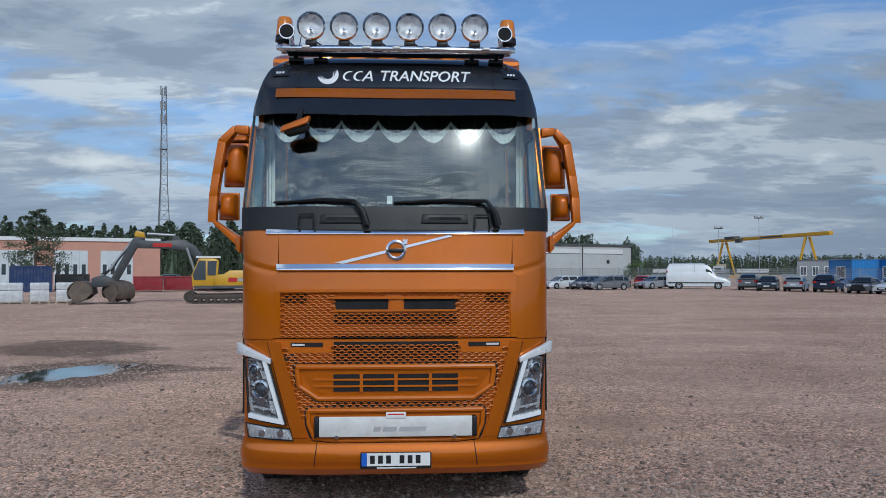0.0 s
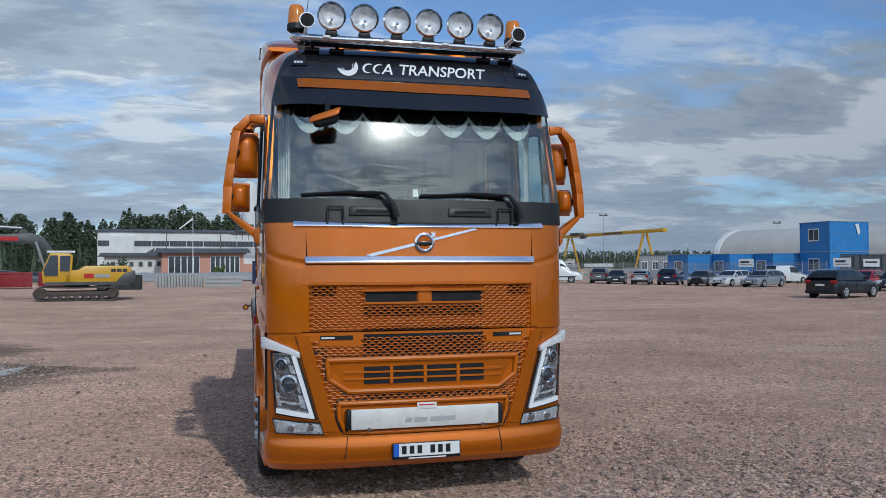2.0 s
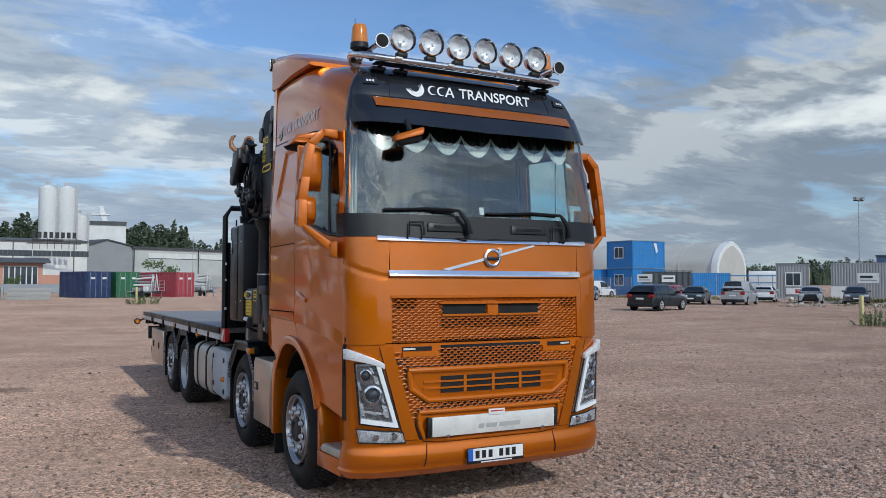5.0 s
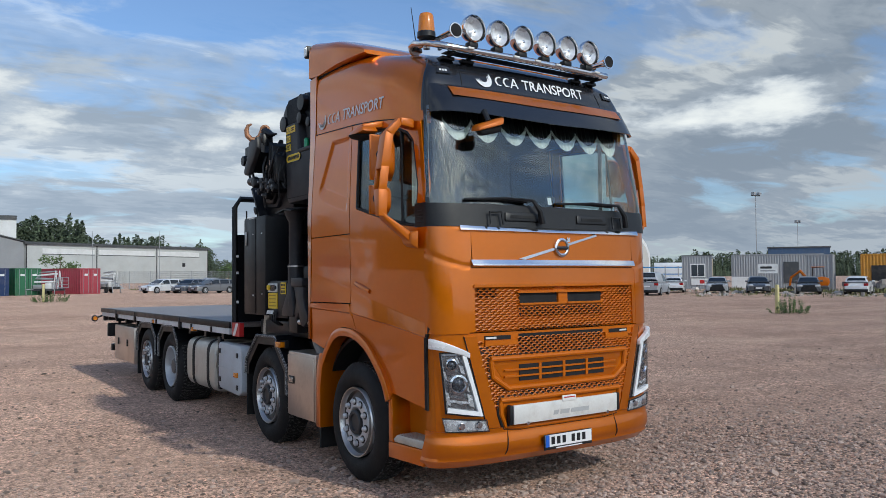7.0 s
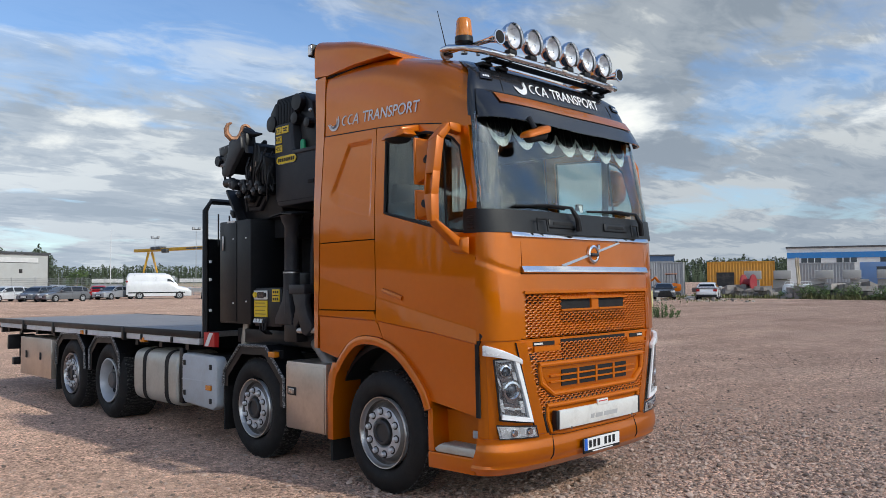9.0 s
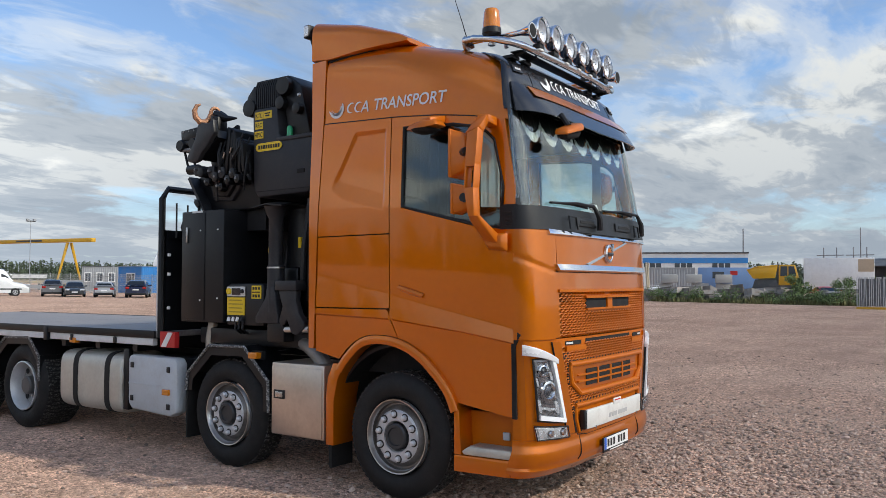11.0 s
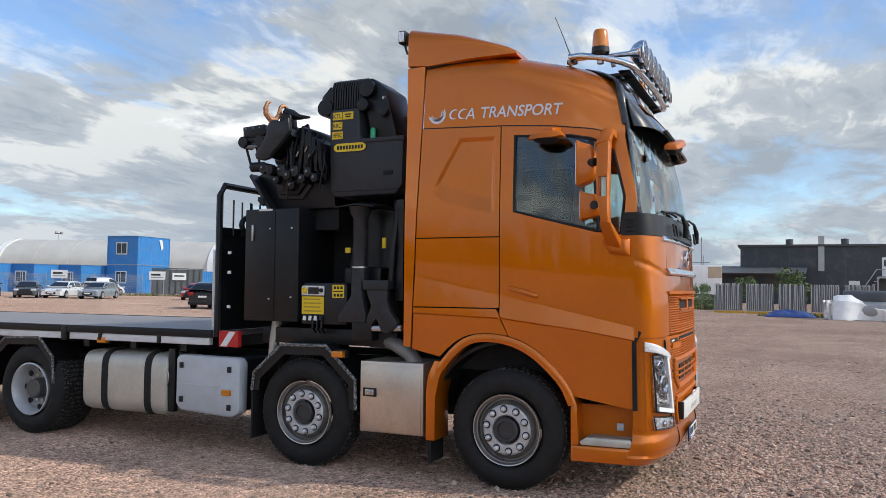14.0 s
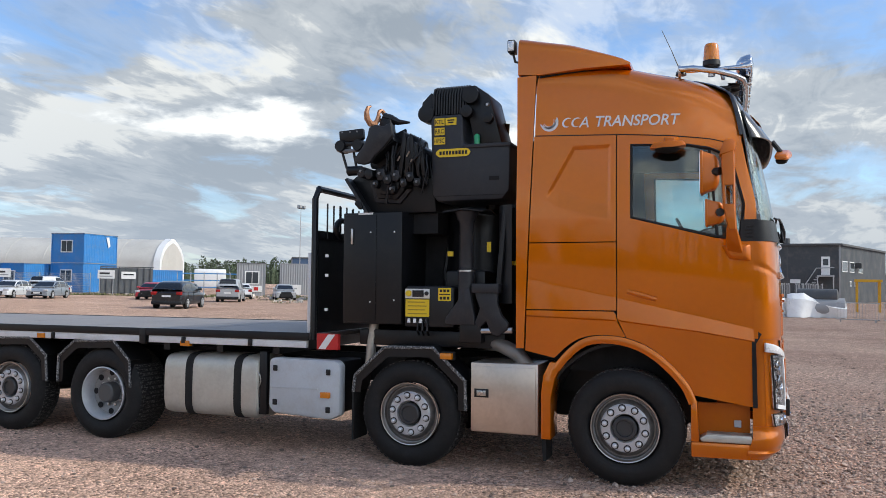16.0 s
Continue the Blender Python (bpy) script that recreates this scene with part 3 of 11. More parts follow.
        # entry step and lower corner
        step = part("entry_step", Shape().box(s * 1.02, s * 1.05, 0.31, 0.78, 0.44, 0.76), ORANGE_DULL, cab)
        part("sill", Shape().prism_z([(s * 1.0, 0.31), (s * 1.195, 0.31), (s * 1.226, 0.79), (s * 1.0, 0.79)], 0.31, 0.44), ORANGE, step, bevel=0.012)
        part("rear_jamb", Shape().prism_x([(0.72, 0.44), (0.79, 0.44), (0.79, 0.80), (0.74, 0.80)], s * 1.0, s * 1.222), ORANGE, step, bevel=0.008)
        tread = Shape().hull([(s * 1.03, y, z) for y, z in ((0.28, 0.445), (0.70, 0.445), (0.72, 0.47), (0.66, 0.51), (0.30, 0.51))], [(s * (1.195 + 0.06 * (y - 0.3)), y, z) for y, z in ((0.28, 0.445), (0.70, 0.445), (0.72, 0.47), (0.66, 0.51), (0.30, 0.51))])
        part("tread", tread, ALU, step, "ribbed aluminium step tread", bevel=0.008)
        for k in range(7):
            part("rib", Shape().box(s * (1.045 + 0.023 * k), s * (1.053 + 0.023 * k), 0.31, 0.66, 0.508, 0.514), STEEL, step)
        part("socket", Shape().box(s * 1.05, s * 1.07, 0.38, 0.44, 0.56, 0.62), GREY_PLASTIC, step, bevel=0.006)
        part("door_gap", Shape().prism_x([(0.250, 0.75), (0.288, 0.75), (0.292, 1.305), (0.240, 1.396), (0.212, 1.376), (0.258, 1.292)], s * 1.10, s * 1.190), DARK, cab)
    # spoiler on the roof's back edge
    def spoiler(u, v, w):
        y = 1.30 + 1.035 * v
        top = lerp([(1.30, 3.83), (1.36, 3.875), (1.46, 3.92), (1.62, 3.98), (1.85, 4.065), (2.335, 4.175)], y)
        base = lerp([(1.30, 3.80), (1.76, 3.785), (2.12, 3.755), (2.335, 3.775)], y)
        a = radians(-90 + 180 * u)
        sx, cx = math.sin(a), math.cos(a)
        x = 1.205 * math.copysign(abs(sx) ** (2 / 9), sx) * (1 - 0.05 * (1 - v) ** 3)
        z = base + (top - base) * abs(cx) ** (2 / 8)
        return Vector((x, y, z)) if w else Vector((x * 0.97, y, base - 0.01))
    sp = part("roof_spoiler", Shape().grid(spoiler, 36, 14, True), ORANGE, cab)
    for s in (-1, 1):
        part("spoiler_joint", Shape().box(s * 0.9, s * 1.185, 2.14, 2.31, 3.735, 3.79), DARK, sp)
        part("joint_seal", Shape().tube([roof_side(s, y, z, 0.004) for y, z in ((1.36, 3.795), (1.7, 3.780), (2.0, 3.756), (2.13, 3.742))], 0.014, 5), DARK, sp)
    build_front(cab)
    build_windscreen(cab)
    build_mirrors(cab)
    build_roof_bar(cab)
    return cab


def hex_lattice(x0, x1, z0, z1, inside, off0, off1, cw=0.058, ch=0.0205, bar=0.0044):
    """Flat honeycomb bars on the cab's front; inside(x, z) says which cells there are."""
    sh = Shape()
    row, z = 0, z0
    while z < z1:
        x = x0 + (cw / 2 if row % 2 else 0)
        while x < x1:
            if inside(x, z):
                outer = [(x - cw / 2, z), (x - cw / 4, z + ch / 2 + 0.003), (x + cw / 4, z + ch / 2 + 0.003), (x + cw / 2, z), (x + cw / 4, z - ch / 2 - 0.003), (x - cw / 4, z - ch / 2 - 0.003)]
                k, j = 1 - bar * 1.5 / (cw / 2), 1 - bar / (ch / 2)
                inner = [(x + (a - x) * k, z + (b - z) * j - 0.002) for a, b in outer]
                v = [front_at(*p, off1) for p in outer] + [front_at(*p, off1 + 0.004) for p in inner] + [front_at(p[0], p[1] - 0.003, off0) for p in inner]
                sh.add(v, [(i, (i + 1) % 6, 6 + (i + 1) % 6, 6 + i) for i in range(6)] + [(6 + i, 6 + (i + 1) % 6, 12 + (i + 1) % 6, 12 + i) for i in range(6)])
            x += cw
        z += ch * 0.98
        row += 1
    return sh


def build_front(cab):
    part("front_frame", wrap_slab(0.40, 2.16, -0.10, -0.075, 44, 20), DARK, cab)
    # upper hood panel, corner panels, grille panel
    part("hood_panel", front_slab([(-0.895, 1.905), (0.895, 1.905), (0.905, 2.125), (-0.905, 2.125)], -0.05, 0.0, 24, 4), ORANGE, cab)
    for s in (-1, 1):
        a = 0.905 * s

        def corner(u, v, w, s=s):
            z = 1.336 + (2.17 - 1.336) * v
            x_in = lerp([(1.3, 0.94), (1.828, 0.94), (1.836, 0.905), (2.2, 0.905)], z)
            n, wd = lerp(ROUND, z), lerp(WIDTH, z)
            t0 = math.asin((x_in / wd) ** (n / 2))
            t = t0 + (math.pi / 2 - t0) * u
            x = wd * math.sin(t) ** (2 / n)
            notch = 0.006 * (1 if abs(z - (1.845 + 0.12 * u)) < 0.012 else 0)
            return front_at(s * min(x, wd * 0.99999), z, (0.0 if w else -0.04) - notch)
        part("corner_panel", Shape().grid(corner, 16, 42, True), ORANGE, cab)
    # the strips roll out at the foot and lean back towards the top
    sweep = lambda v, lip, lean: lip * math.sin(min(v / 0.3, 1.0) * math.pi / 2) - lean * max((v - 0.3) / 0.7, 0.0)
    part("chrome_strip", Shape().grid(lambda u, v, w: front_at((-0.90 - 0.015 * v) * (1 - 2 * u), 1.845 + 0.060 * v, sweep(v, 0.032, 0.018) if w else -0.03), 40, 8, True), CHROME, cab, "polished chrome strip")
    part("chrome_strip", Shape().grid(lambda u, v, w: front_at(-1.0 + 2.0 * u, 2.124 + (0.026 + 0.022 * abs(2 * u - 1) ** 2) * v, sweep(v, 0.024, 0.010) if w else -0.03), 40, 8, True), CHROME, cab)
    part("diagonal_bar", front_slab([(-0.46, 1.915), (-0.40, 1.905), (0.43, 2.115), (0.40, 2.125)], 0.0, 0.014, 2, 20), CHROME, cab)
    badge = part("badge", Shape().lathe([(-0.012, 0.048), (-0.020, 0.052), (-0.024, 0.062), (-0.018, 0.078), (0.0, 0.080), (0.0, 0.046)], (0, front_at(0, 2.01).y - 0.004, 2.01), "y", 40, caps=False), CHROME, cab, "round chrome badge", bevel=0.0)
    part("badge_face", Shape().lathe([(-0.016, 0.001), (-0.016, 0.050), (-0.004, 0.050)], (0, front_at(0, 2.01).y - 0.004, 2.01), "y", 32), ORANGE_DULL, badge)
    part("badge_band", Shape().box(-0.055, 0.055, front_at(0, 2.01).y - 0.036, front_at(0, 2.01).y - 0.016, 1.992, 2.020), BLACK_GLOSS, badge, bevel=0.004)
    part("badge_arrow", Shape().prism_y([(0.045, 2.055), (0.085, 2.055), (0.085, 2.098), (0.070, 2.083), (0.057, 2.096), (0.048, 2.086), (0.060, 2.072)], front_at(0, 2.01).y - 0.026, front_at(0, 2.01).y - 0.005), CHROME, badge)
    # panel round the upper grille
    part("grille_header", front_slab([(-0.943, 1.70), (0.943, 1.70), (0.943, 1.842), (-0.943, 1.842)], -0.05, -0.002, 28, 4), ORANGE, cab)
    for s in (-1, 1):
        part("grille_jamb", front_slab([(s * 0.885, 1.345), (s * 0.943, 1.345), (s * 0.943, 1.70), (s * 0.885, 1.70)], -0.05, -0.002, 2, 8), ORANGE, cab)
    part("grille_frame", front_slab([(-0.90, 1.690), (0.90, 1.690), (0.89, 1.712), (-0.89, 1.712)], -0.02, 0.016, 26, 2), ORANGE_DULL, cab)
    grille = part("upper_grille", front_slab([(-0.885, 1.345), (0.885, 1.345), (0.885, 1.70), (-0.885, 1.70)], -0.045, -0.015, 26, 4), ORANGE_DULL, cab)
    mid = lambda x, z: abs(x) < 0.47
    slot = lambda x, z: mid(x, z) and 1.535 < z < 1.665
    spine = lambda x, z: abs(x) < 0.05 and z > 1.545
    deep = lambda x, z: mid(x, z) and (1.452 < z < 1.53 or z < 1.372) or 0.68 < abs(x) and z > 1.61
    part("grille_lattice", hex_lattice(-0.86, 0.87, 1.358, 1.69, lambda x, z: not slot(x, z) and not spine(x, z) and not deep(x, z), -0.016, -0.004, bar=0.0052), ORANGE_DULL, grille)["kind"] = "stuff"
    part("open_lattice", hex_lattice(-0.86, 0.87, 1.358, 1.69, lambda x, z: not slot(x, z) and not spine(x, z) and deep(x, z), -0.014, 0.0, bar=0.0036), ORANGE_DULL, grille)["kind"] = "stuff"
    part("open_mesh", front_slab([(-0.47, 1.452), (0.47, 1.452), (0.47, 1.53), (-0.47, 1.53)], -0.020, -0.0125, 12, 2), DARK, grille)
    part("open_mesh", front_slab([(-0.47, 1.345), (0.47, 1.345), (0.47, 1.372), (-0.47, 1.372)], -0.020, -0.0125, 12, 2), DARK, grille)
    for s in (-1, 1):
        part("open_mesh", front_slab([(s * 0.86, 1.61), (s * 0.68, 1.61), (s * 0.68, 1.68), (s * 0.86, 1.68)], -0.020, -0.0125, 6, 2), DARK, grille)
        a, b = sorted((s * 0.06, s * 0.45))
        part("air_slot", front_slab([(a, 1.56), (b, 1.56), (b + (0.02 if s > 0 else 0), 1.64), (a - (0.02 if s < 0 else 0), 1.64)], -0.03, -0.008, 8, 2), DARK, grille)
        part("slot_frame", front_slab([(min(s * 0.05, s * 0.46), 1.545), (max(s * 0.05, s * 0.46), 1.545), (max(s * 0.05, s * 0.47), 1.56), (min(s * 0.05, s * 0.47), 1.56)], -0.03, 0.012, 8, 1), ORANGE_DULL, grille)
    part("slot_hood", front_slab([(-0.485, 1.64), (0.485, 1.64), (0.50, 1.655), (-0.50, 1.655)], -0.03, 0.02, 18, 1), ORANGE_DULL, grille)
    part("grille_spine", front_slab([(-0.05, 1.545), (0.05, 1.545), (0.05, 1.66), (-0.05, 1.66)], -0.03, 0.004, 3, 3), ORANGE_DULL, grille)
    # lower front: one orange skin with the lower grille
    skin = part("lower_front", wrap_slab(0.585, 1.336, -0.05, -0.015, 44, 14), ORANGE_DULL, cab)
    edge = [(1.325, 0.87), (1.1, 0.82), (0.8, 0.72), (0.6, 0.64)]
    reach = lambda z: lerp([(a, b) for a, b in edge[::-1]], z)

    def lower_ok(x, z):
        inset = 0.885 < z < 1.135 and abs(x) < lerp([(0.885, 0.60), (0.985, 0.745), (1.135, 0.77)], z)
        board = 0.575 < z < 0.815 and abs(x) < 0.67
        lid = 1.225 < z and 0.47 < abs(x) < 0.84
        return abs(x) < reach(z) and not inset and not board and not lid
    open_low = lambda x, z: abs(x) < 0.47 and (z > 1.135 or z < 0.885)
    part("lower_lattice", hex_lattice(-0.87, 0.88, 0.60, 1.30, lambda x, z: lower_ok(x, z) and not open_low(x, z), -0.016, -0.002, bar=0.0052), ORANGE_DULL, skin)["kind"] = "stuff"
    part("open_lattice", hex_lattice(-0.87, 0.88, 0.60, 1.30, lambda x, z: lower_ok(x, z) and open_low(x, z), -0.014, 0.0, bar=0.0036), ORANGE_DULL, skin)["kind"] = "stuff"
    part("open_mesh", front_slab([(-0.47, 1.135), (0.47, 1.135), (0.47, 1.318), (-0.47, 1.318)], -0.020, -0.0125, 12, 3), DARK, skin)
    part("open_mesh", front_slab([(-0.47, 0.822), (0.47, 0.822), (0.47, 0.880), (-0.47, 0.880)], -0.020, -0.0125, 12, 1), DARK, skin)
    for s in (-1, 1):
        part("front_jamb", front_slab([(s * 0.665, 0.60), (s * 0.78, 0.60), (s * 0.985, 1.315), (s * 0.885, 1.315)], -0.04, 0.0, 3, 12), ORANGE, skin)
        part("corner_seam", front_slab([(s * 0.780, 0.60), (s * 0.785, 0.60), (s * 0.990, 1.315), (s * 0.985, 1.315)], -0.03, 0.0015, 1, 14), DARK, skin)
        part("step_lid", front_slab([(s * 0.49, 1.235), (s * 0.80, 1.235), (s * 0.80, 1.275), (s * 0.49, 1.275)], -0.03, 0.004, 5, 1), ORANGE_DULL, skin)
        part("lid_slot", front_slab([(s * 0.55, 1.28), (s * 0.80, 1.28), (s * 0.80, 1.312), (s * 0.55, 1.312)], -0.029, -0.010, 5, 1), DARK, skin)
        part("number_bars", front_slab([(s * 0.69, 1.288), (s * 0.79, 1.288), (s * 0.79, 1.303), (s * 0.69, 1.303)], -0.012, -0.008, 5, 1), SILVER, skin)
        part("tow_cap", Shape().lathe([(-0.012, 0.001), (-0.012, 0.014), (0.0, 0.016)], (s * 0.60, front_at(0.6, 0.615).y - 0.006, 0.615), "y", 16), BLACK, skin)
    part("sensor_mesh", front_slab([(-0.86, 1.175), (-0.75, 1.175), (-0.76, 1.225), (-0.84, 1.225)], -0.02, -0.002, 3, 1), DARK, skin)
    # trapezoid insert
    ins = part("lower_insert", front_slab([(-0.585, 0.90), (0.585, 0.90), (0.735, 1.115), (-0.735, 1.115)], -0.03, -0.012, 20, 5), ORANGE, skin)
    rim = [(-0.75, 1.130), (0.75, 1.130), (0.730, 0.990), (0.585, 0.895), (-0.585, 0.895), (-0.730, 0.990)]
    pts = []
    for (xa, za), (xb, zb) in zip(rim, rim[1:] + rim[:1]):
        pts += [front_at(xa + (xb - xa) * k / 8, za + (zb - za) * k / 8, 0.0) for k in range(8)]
    gap = [front_at(p.x * 1.036, 1.010 + (p.z - 1.010) * 1.20, -0.012) for p in pts]
    part("rim_gap", Shape().tube(gap, 0.014, 6, True), DARK, ins)
    part("insert_rim", Shape().tube(pts, 0.021, 8, True), ORANGE_DULL, ins)
    part("insert_opening", front_slab([(-0.47, 0.945), (0.47, 0.945), (0.47, 1.075), (-0.47, 1.075)], -0.012, -0.004, 14, 2), DARK, ins)
    for z in (0.985, 1.035):
        part("slat", front_slab([(-0.62, z - 0.006), (0.62, z - 0.006), (0.62, z + 0.007), (-0.62, z + 0.007)], -0.012, 0.006, 18, 1), ORANGE_DULL, ins)
    for x in (-0.26, 0.0, 0.26):
        part("slat_post", front_slab([(x - 0.012, 0.945), (x + 0.012, 0.945), (x + 0.012, 1.075), (x - 0.012, 1.075)], -0.012, 0.004, 1, 3), ORANGE_DULL, ins)
    # recess with a silver lamp board
    rec = [(-0.66, 0.805), (0.66, 0.805), (0.655, 0.70), (0.61, 0.60), (0.46, 0.585), (-0.46, 0.585), (-0.61, 0.60), (-0.655, 0.70)]
    pts = []
    for (xa, za), (xb, zb) in zip(rec, rec[1:] + rec[:1]):
        pts += [front_at(xa + (xb - xa) * k / 6, za + (zb - za) * k / 6, 0.0) for k in range(6)]
    gap = [front_at(p.x * 1.034, 0.695 + (p.z - 0.695) * 1.20, -0.012) for p in pts]
    part("rim_gap", Shape().tube(gap, 0.014, 6, True), DARK, skin)
    part("recess_rim", Shape().tube(pts, 0.018, 8, True), ORANGE_DULL, skin)
    board = part("light_board", front_slab([(-0.57, 0.615), (0.57, 0.615), (0.57, 0.765), (-0.57, 0.765)], 0.03, 0.055, 14, 2), SILVER, skin, "dusty silver lamp board with faint bars of lettering", bevel=0.006)
    for s in (-1, 1):
        part("board_end", front_slab([(s * 0.572, 0.615), (s * 0.607, 0.615), (s * 0.607, 0.765), (s * 0.572, 0.765)], 0.0, 0.055, 3, 2), BLACK, board, bevel=0.010)
        part("board_screw", Shape().lathe([(-0.012, 0.001), (-0.012, 0.014), (0, 0.014)], (s * 0.44, front_at(0.44, 0.615).y - 0.055, 0.617), "y", 10), CHROME, board)
    for x0, x1 in ((-0.17, -0.12), (-0.10, 0.0), (0.02, 0.22)):
        part("faint_bar", front_slab([(x0, 0.655), (x1, 0.655), (x1 + 0.01, 0.69), (x0 + 0.01, 0.69)], 0.054, 0.0565, 2, 1), mat("faint_print", (0.42, 0.42, 0.42), 0.5), board)
    part("board_tag", front_slab([(-0.075, 0.752), (0.075, 0.752), (0.075, 0.80), (-0.075, 0.80)], 0.05, 0.062, 3, 1), WHITE, board, bevel=0.003)
    part("tag_bar", front_slab([(-0.06, 0.779), (0.06, 0.779), (0.06, 0.788), (-0.06, 0.788)], 0.061, 0.064, 3, 1), RED, board)
    # bumper
    def bump(u, v, w):
        z = 0.31 + 0.285 * v
        s = math.sin(radians(90) * (-1 + 2 * u))
        n = lerp(ROUND, z)
        x = lerp(WIDTH, z) * math.copysign(abs(s) ** (2 / n), s)
        swell = 0.028 * math.sin(math.pi * min(v * 1.15, 1)) + (0.016 if 0.10 < v < 0.22 else 0.0)
        return front_at(x, z, swell if w else -0.05)
    bumper = part("bumper", Shape().grid(bump, 48, 14, True), ORANGE, cab)
    for x in (-0.62, 0.62):
        part("bumper_joint", Shape().grid(lambda u, v, w: front_at(x + 0.006 * (u - 0.5) - math.copysign(0.03 * v, x), 0.325 + 0.25 * v, 0.035 * math.sin(math.pi * min((0.015 + 0.25 * v) / 0.285 * 1.15, 1)) + (0.0015 if w else -0.02)), 1, 14, True), DARK, bumper)
    yp = front_at(0, 0.44).y - 0.048
    plate = part("number_plate", Shape().box(-0.265, 0.265, yp - 0.014, yp, 0.375, 0.50), BLACK, bumper, "white number plate with blue end and plain dark bars", bevel=0.006)
    part("plate_face", Shape().box(-0.255, 0.255, yp - 0.017, yp - 0.0145, 0.40, 0.495), WHITE, plate)
    part("plate_band", Shape().box(-0.255, -0.215, yp - 0.0195, yp - 0.0175, 0.40, 0.495), mat("plate_blue", (0.02, 0.12, 0.55), 0.4), plate)
    for k, x in enumerate((-0.175, -0.115, -0.055, 0.045, 0.105, 0.165)):
        part("plate_bar", Shape().box(x - 0.018, x + 0.018, yp - 0.0195, yp - 0.0175, 0.418, 0.478), BLACK, plate)
    part("holder_bar", Shape().box(-0.14, 0.15, yp - 0.0165, yp - 0.0145, 0.381, 0.390), WHITE, plate)
    for s in (-1, 1):
        build_headlamp(cab, s)


def build_headlamp(cab, s):
    q = lambda pts, lo, hi, nu=6, nv=10: front_slab([(s * x, z) for x, z in (pts if s > 0 else pts)], lo, hi, nu, nv)
    part("corner_cheek", q([(0.70, 0.60), (1.21, 0.60), (1.225, 1.328), (0.93, 1.328)], -0.06, -0.012, 14, 16), ORANGE, cab)
    lamp = part("headlamp", q([(0.835, 0.70), (1.135, 0.745), (1.175, 1.19), (0.985, 1.19)], -0.02, -0.006), LAMP_INNER, cab, "headlamp with white light strip and chrome lenses")
    part("reflector", q([(0.875, 0.745), (1.12, 0.78), (1.165, 1.175), (1.0, 1.175)], -0.006, 0.0), LAMP_DARK, lamp)
    part("light_strip", q([(0.838, 0.704), (0.872, 0.718), (1.016, 1.175), (0.985, 1.187)], 0.0, 0.031, 2, 12), DAYLIGHT, lamp, "white light strip")
    part("light_strip", q([(0.845, 0.703), (1.130, 0.748), (1.128, 0.782), (0.880, 0.742)], 0.0, 0.030, 10, 2), DAYLIGHT, lamp)
    for x, z, r in ((1.04, 0.955, 0.074), (1.095, 1.105, 0.046)):
        c = front_at(s * x, z, 0.0)
        n = (front_at(s * x, z, 1.0) - c).normalized()
        m = Matrix.Translation(c) @ n.to_track_quat("Z", "Y").to_matrix().to_4x4()
        part("lens_ring", Shape().lathe([(0.0, r), (0.018, r), (0.022, r * 0.80), (0.012, r * 0.66), (0.004, r * 0.60)], (0, 0, 0), "z", 24, caps=False).moved(m), CHROME, lamp)
        part("lens", Shape().lathe([(0.002, r * 0.62), (0.014, r * 0.5), (0.020, r * 0.25), (0.021, 0.001)], (0, 0, 0), "z", 20, caps=False).moved(m), LENS_GREY, lamp)
    for xa, za, xb, zb, w in ((0.965, 0.90, 1.01, 1.02, 0.022), (0.985, 0.86, 1.08, 0.895, 0.020), (1.10, 0.90, 1.12, 1.03, 0.018), (1.02, 1.06, 1.06, 1.15, 0.022), (1.06, 1.035, 1.13, 1.05, 0.016), (0.96, 0.83, 1.10, 0.855, 0.012)):
        part("lamp_facet", q([(xa, za - w), (xb, zb - w), (xb + 0.012, zb + w), (xa + 0.012, za + w)], 0.0, 0.012, 2, 2), CHROME, lamp)
    for xa, za, xb, zb in ((0.905, 0.775, 0.955, 0.875), (0.945, 0.89, 0.975, 0.97), (0.985, 1.03, 1.03, 1.10), (1.10, 0.795, 1.135, 0.90), (1.125, 0.985, 1.15, 1.06), (1.03, 1.115, 1.06, 1.165), (1.01, 0.80, 1.06, 0.86)):
        part("lamp_facet", q([(xa, za), (xb - 0.008, za + 0.012), (xb + 0.012, zb), (xa + 0.018, zb - 0.008)], 0.0, 0.008, 2, 2), LAMP_INNER, lamp)
    part("lamp_facet", q([(0.93, 0.80), (1.115, 0.825), (1.118, 0.842), (0.94, 0.818)], 0.0, 0.012, 4, 1), LAMP_INNER, lamp)
    part("lamp_cover", q([(0.835, 0.70), (1.135, 0.745), (1.175, 1.19), (0.985, 1.19)], 0.024, 0.027), CLEAR, lamp).visible_shadow = False
    part("lamp_seal", Shape().tube([front_at(s * x, z, 0.01) for x, z in ((0.828, 0.695), (0.98, 0.717), (1.14, 0.74), (1.155, 0.95), (1.18, 1.195), (0.98, 1.195), (0.90, 0.94))], 0.009, 6, True), BLACK, lamp)
    # bright lash over the lamp
    lash = Shape()
    lash.grid(lambda u, v, w: front_at(s * (0.95 + 0.275 * u ** 0.8), 1.190 + 0.115 * u ** 0.7 - 0.078 * (1 - v) * (0.50 + 0.50 * u), (0.034 if w else -0.005) + 0.012 * u), 12, 3, True)
    part("lamp_lash", lash, LASH, lamp, "bright silver lash", bevel=0.004)
    fog = part("fog_lamp", q([(0.775, 0.585), (1.14, 0.60), (1.165, 0.70), (0.80, 0.665)], -0.01, 0.004, 10, 3), LAMP_INNER, cab)
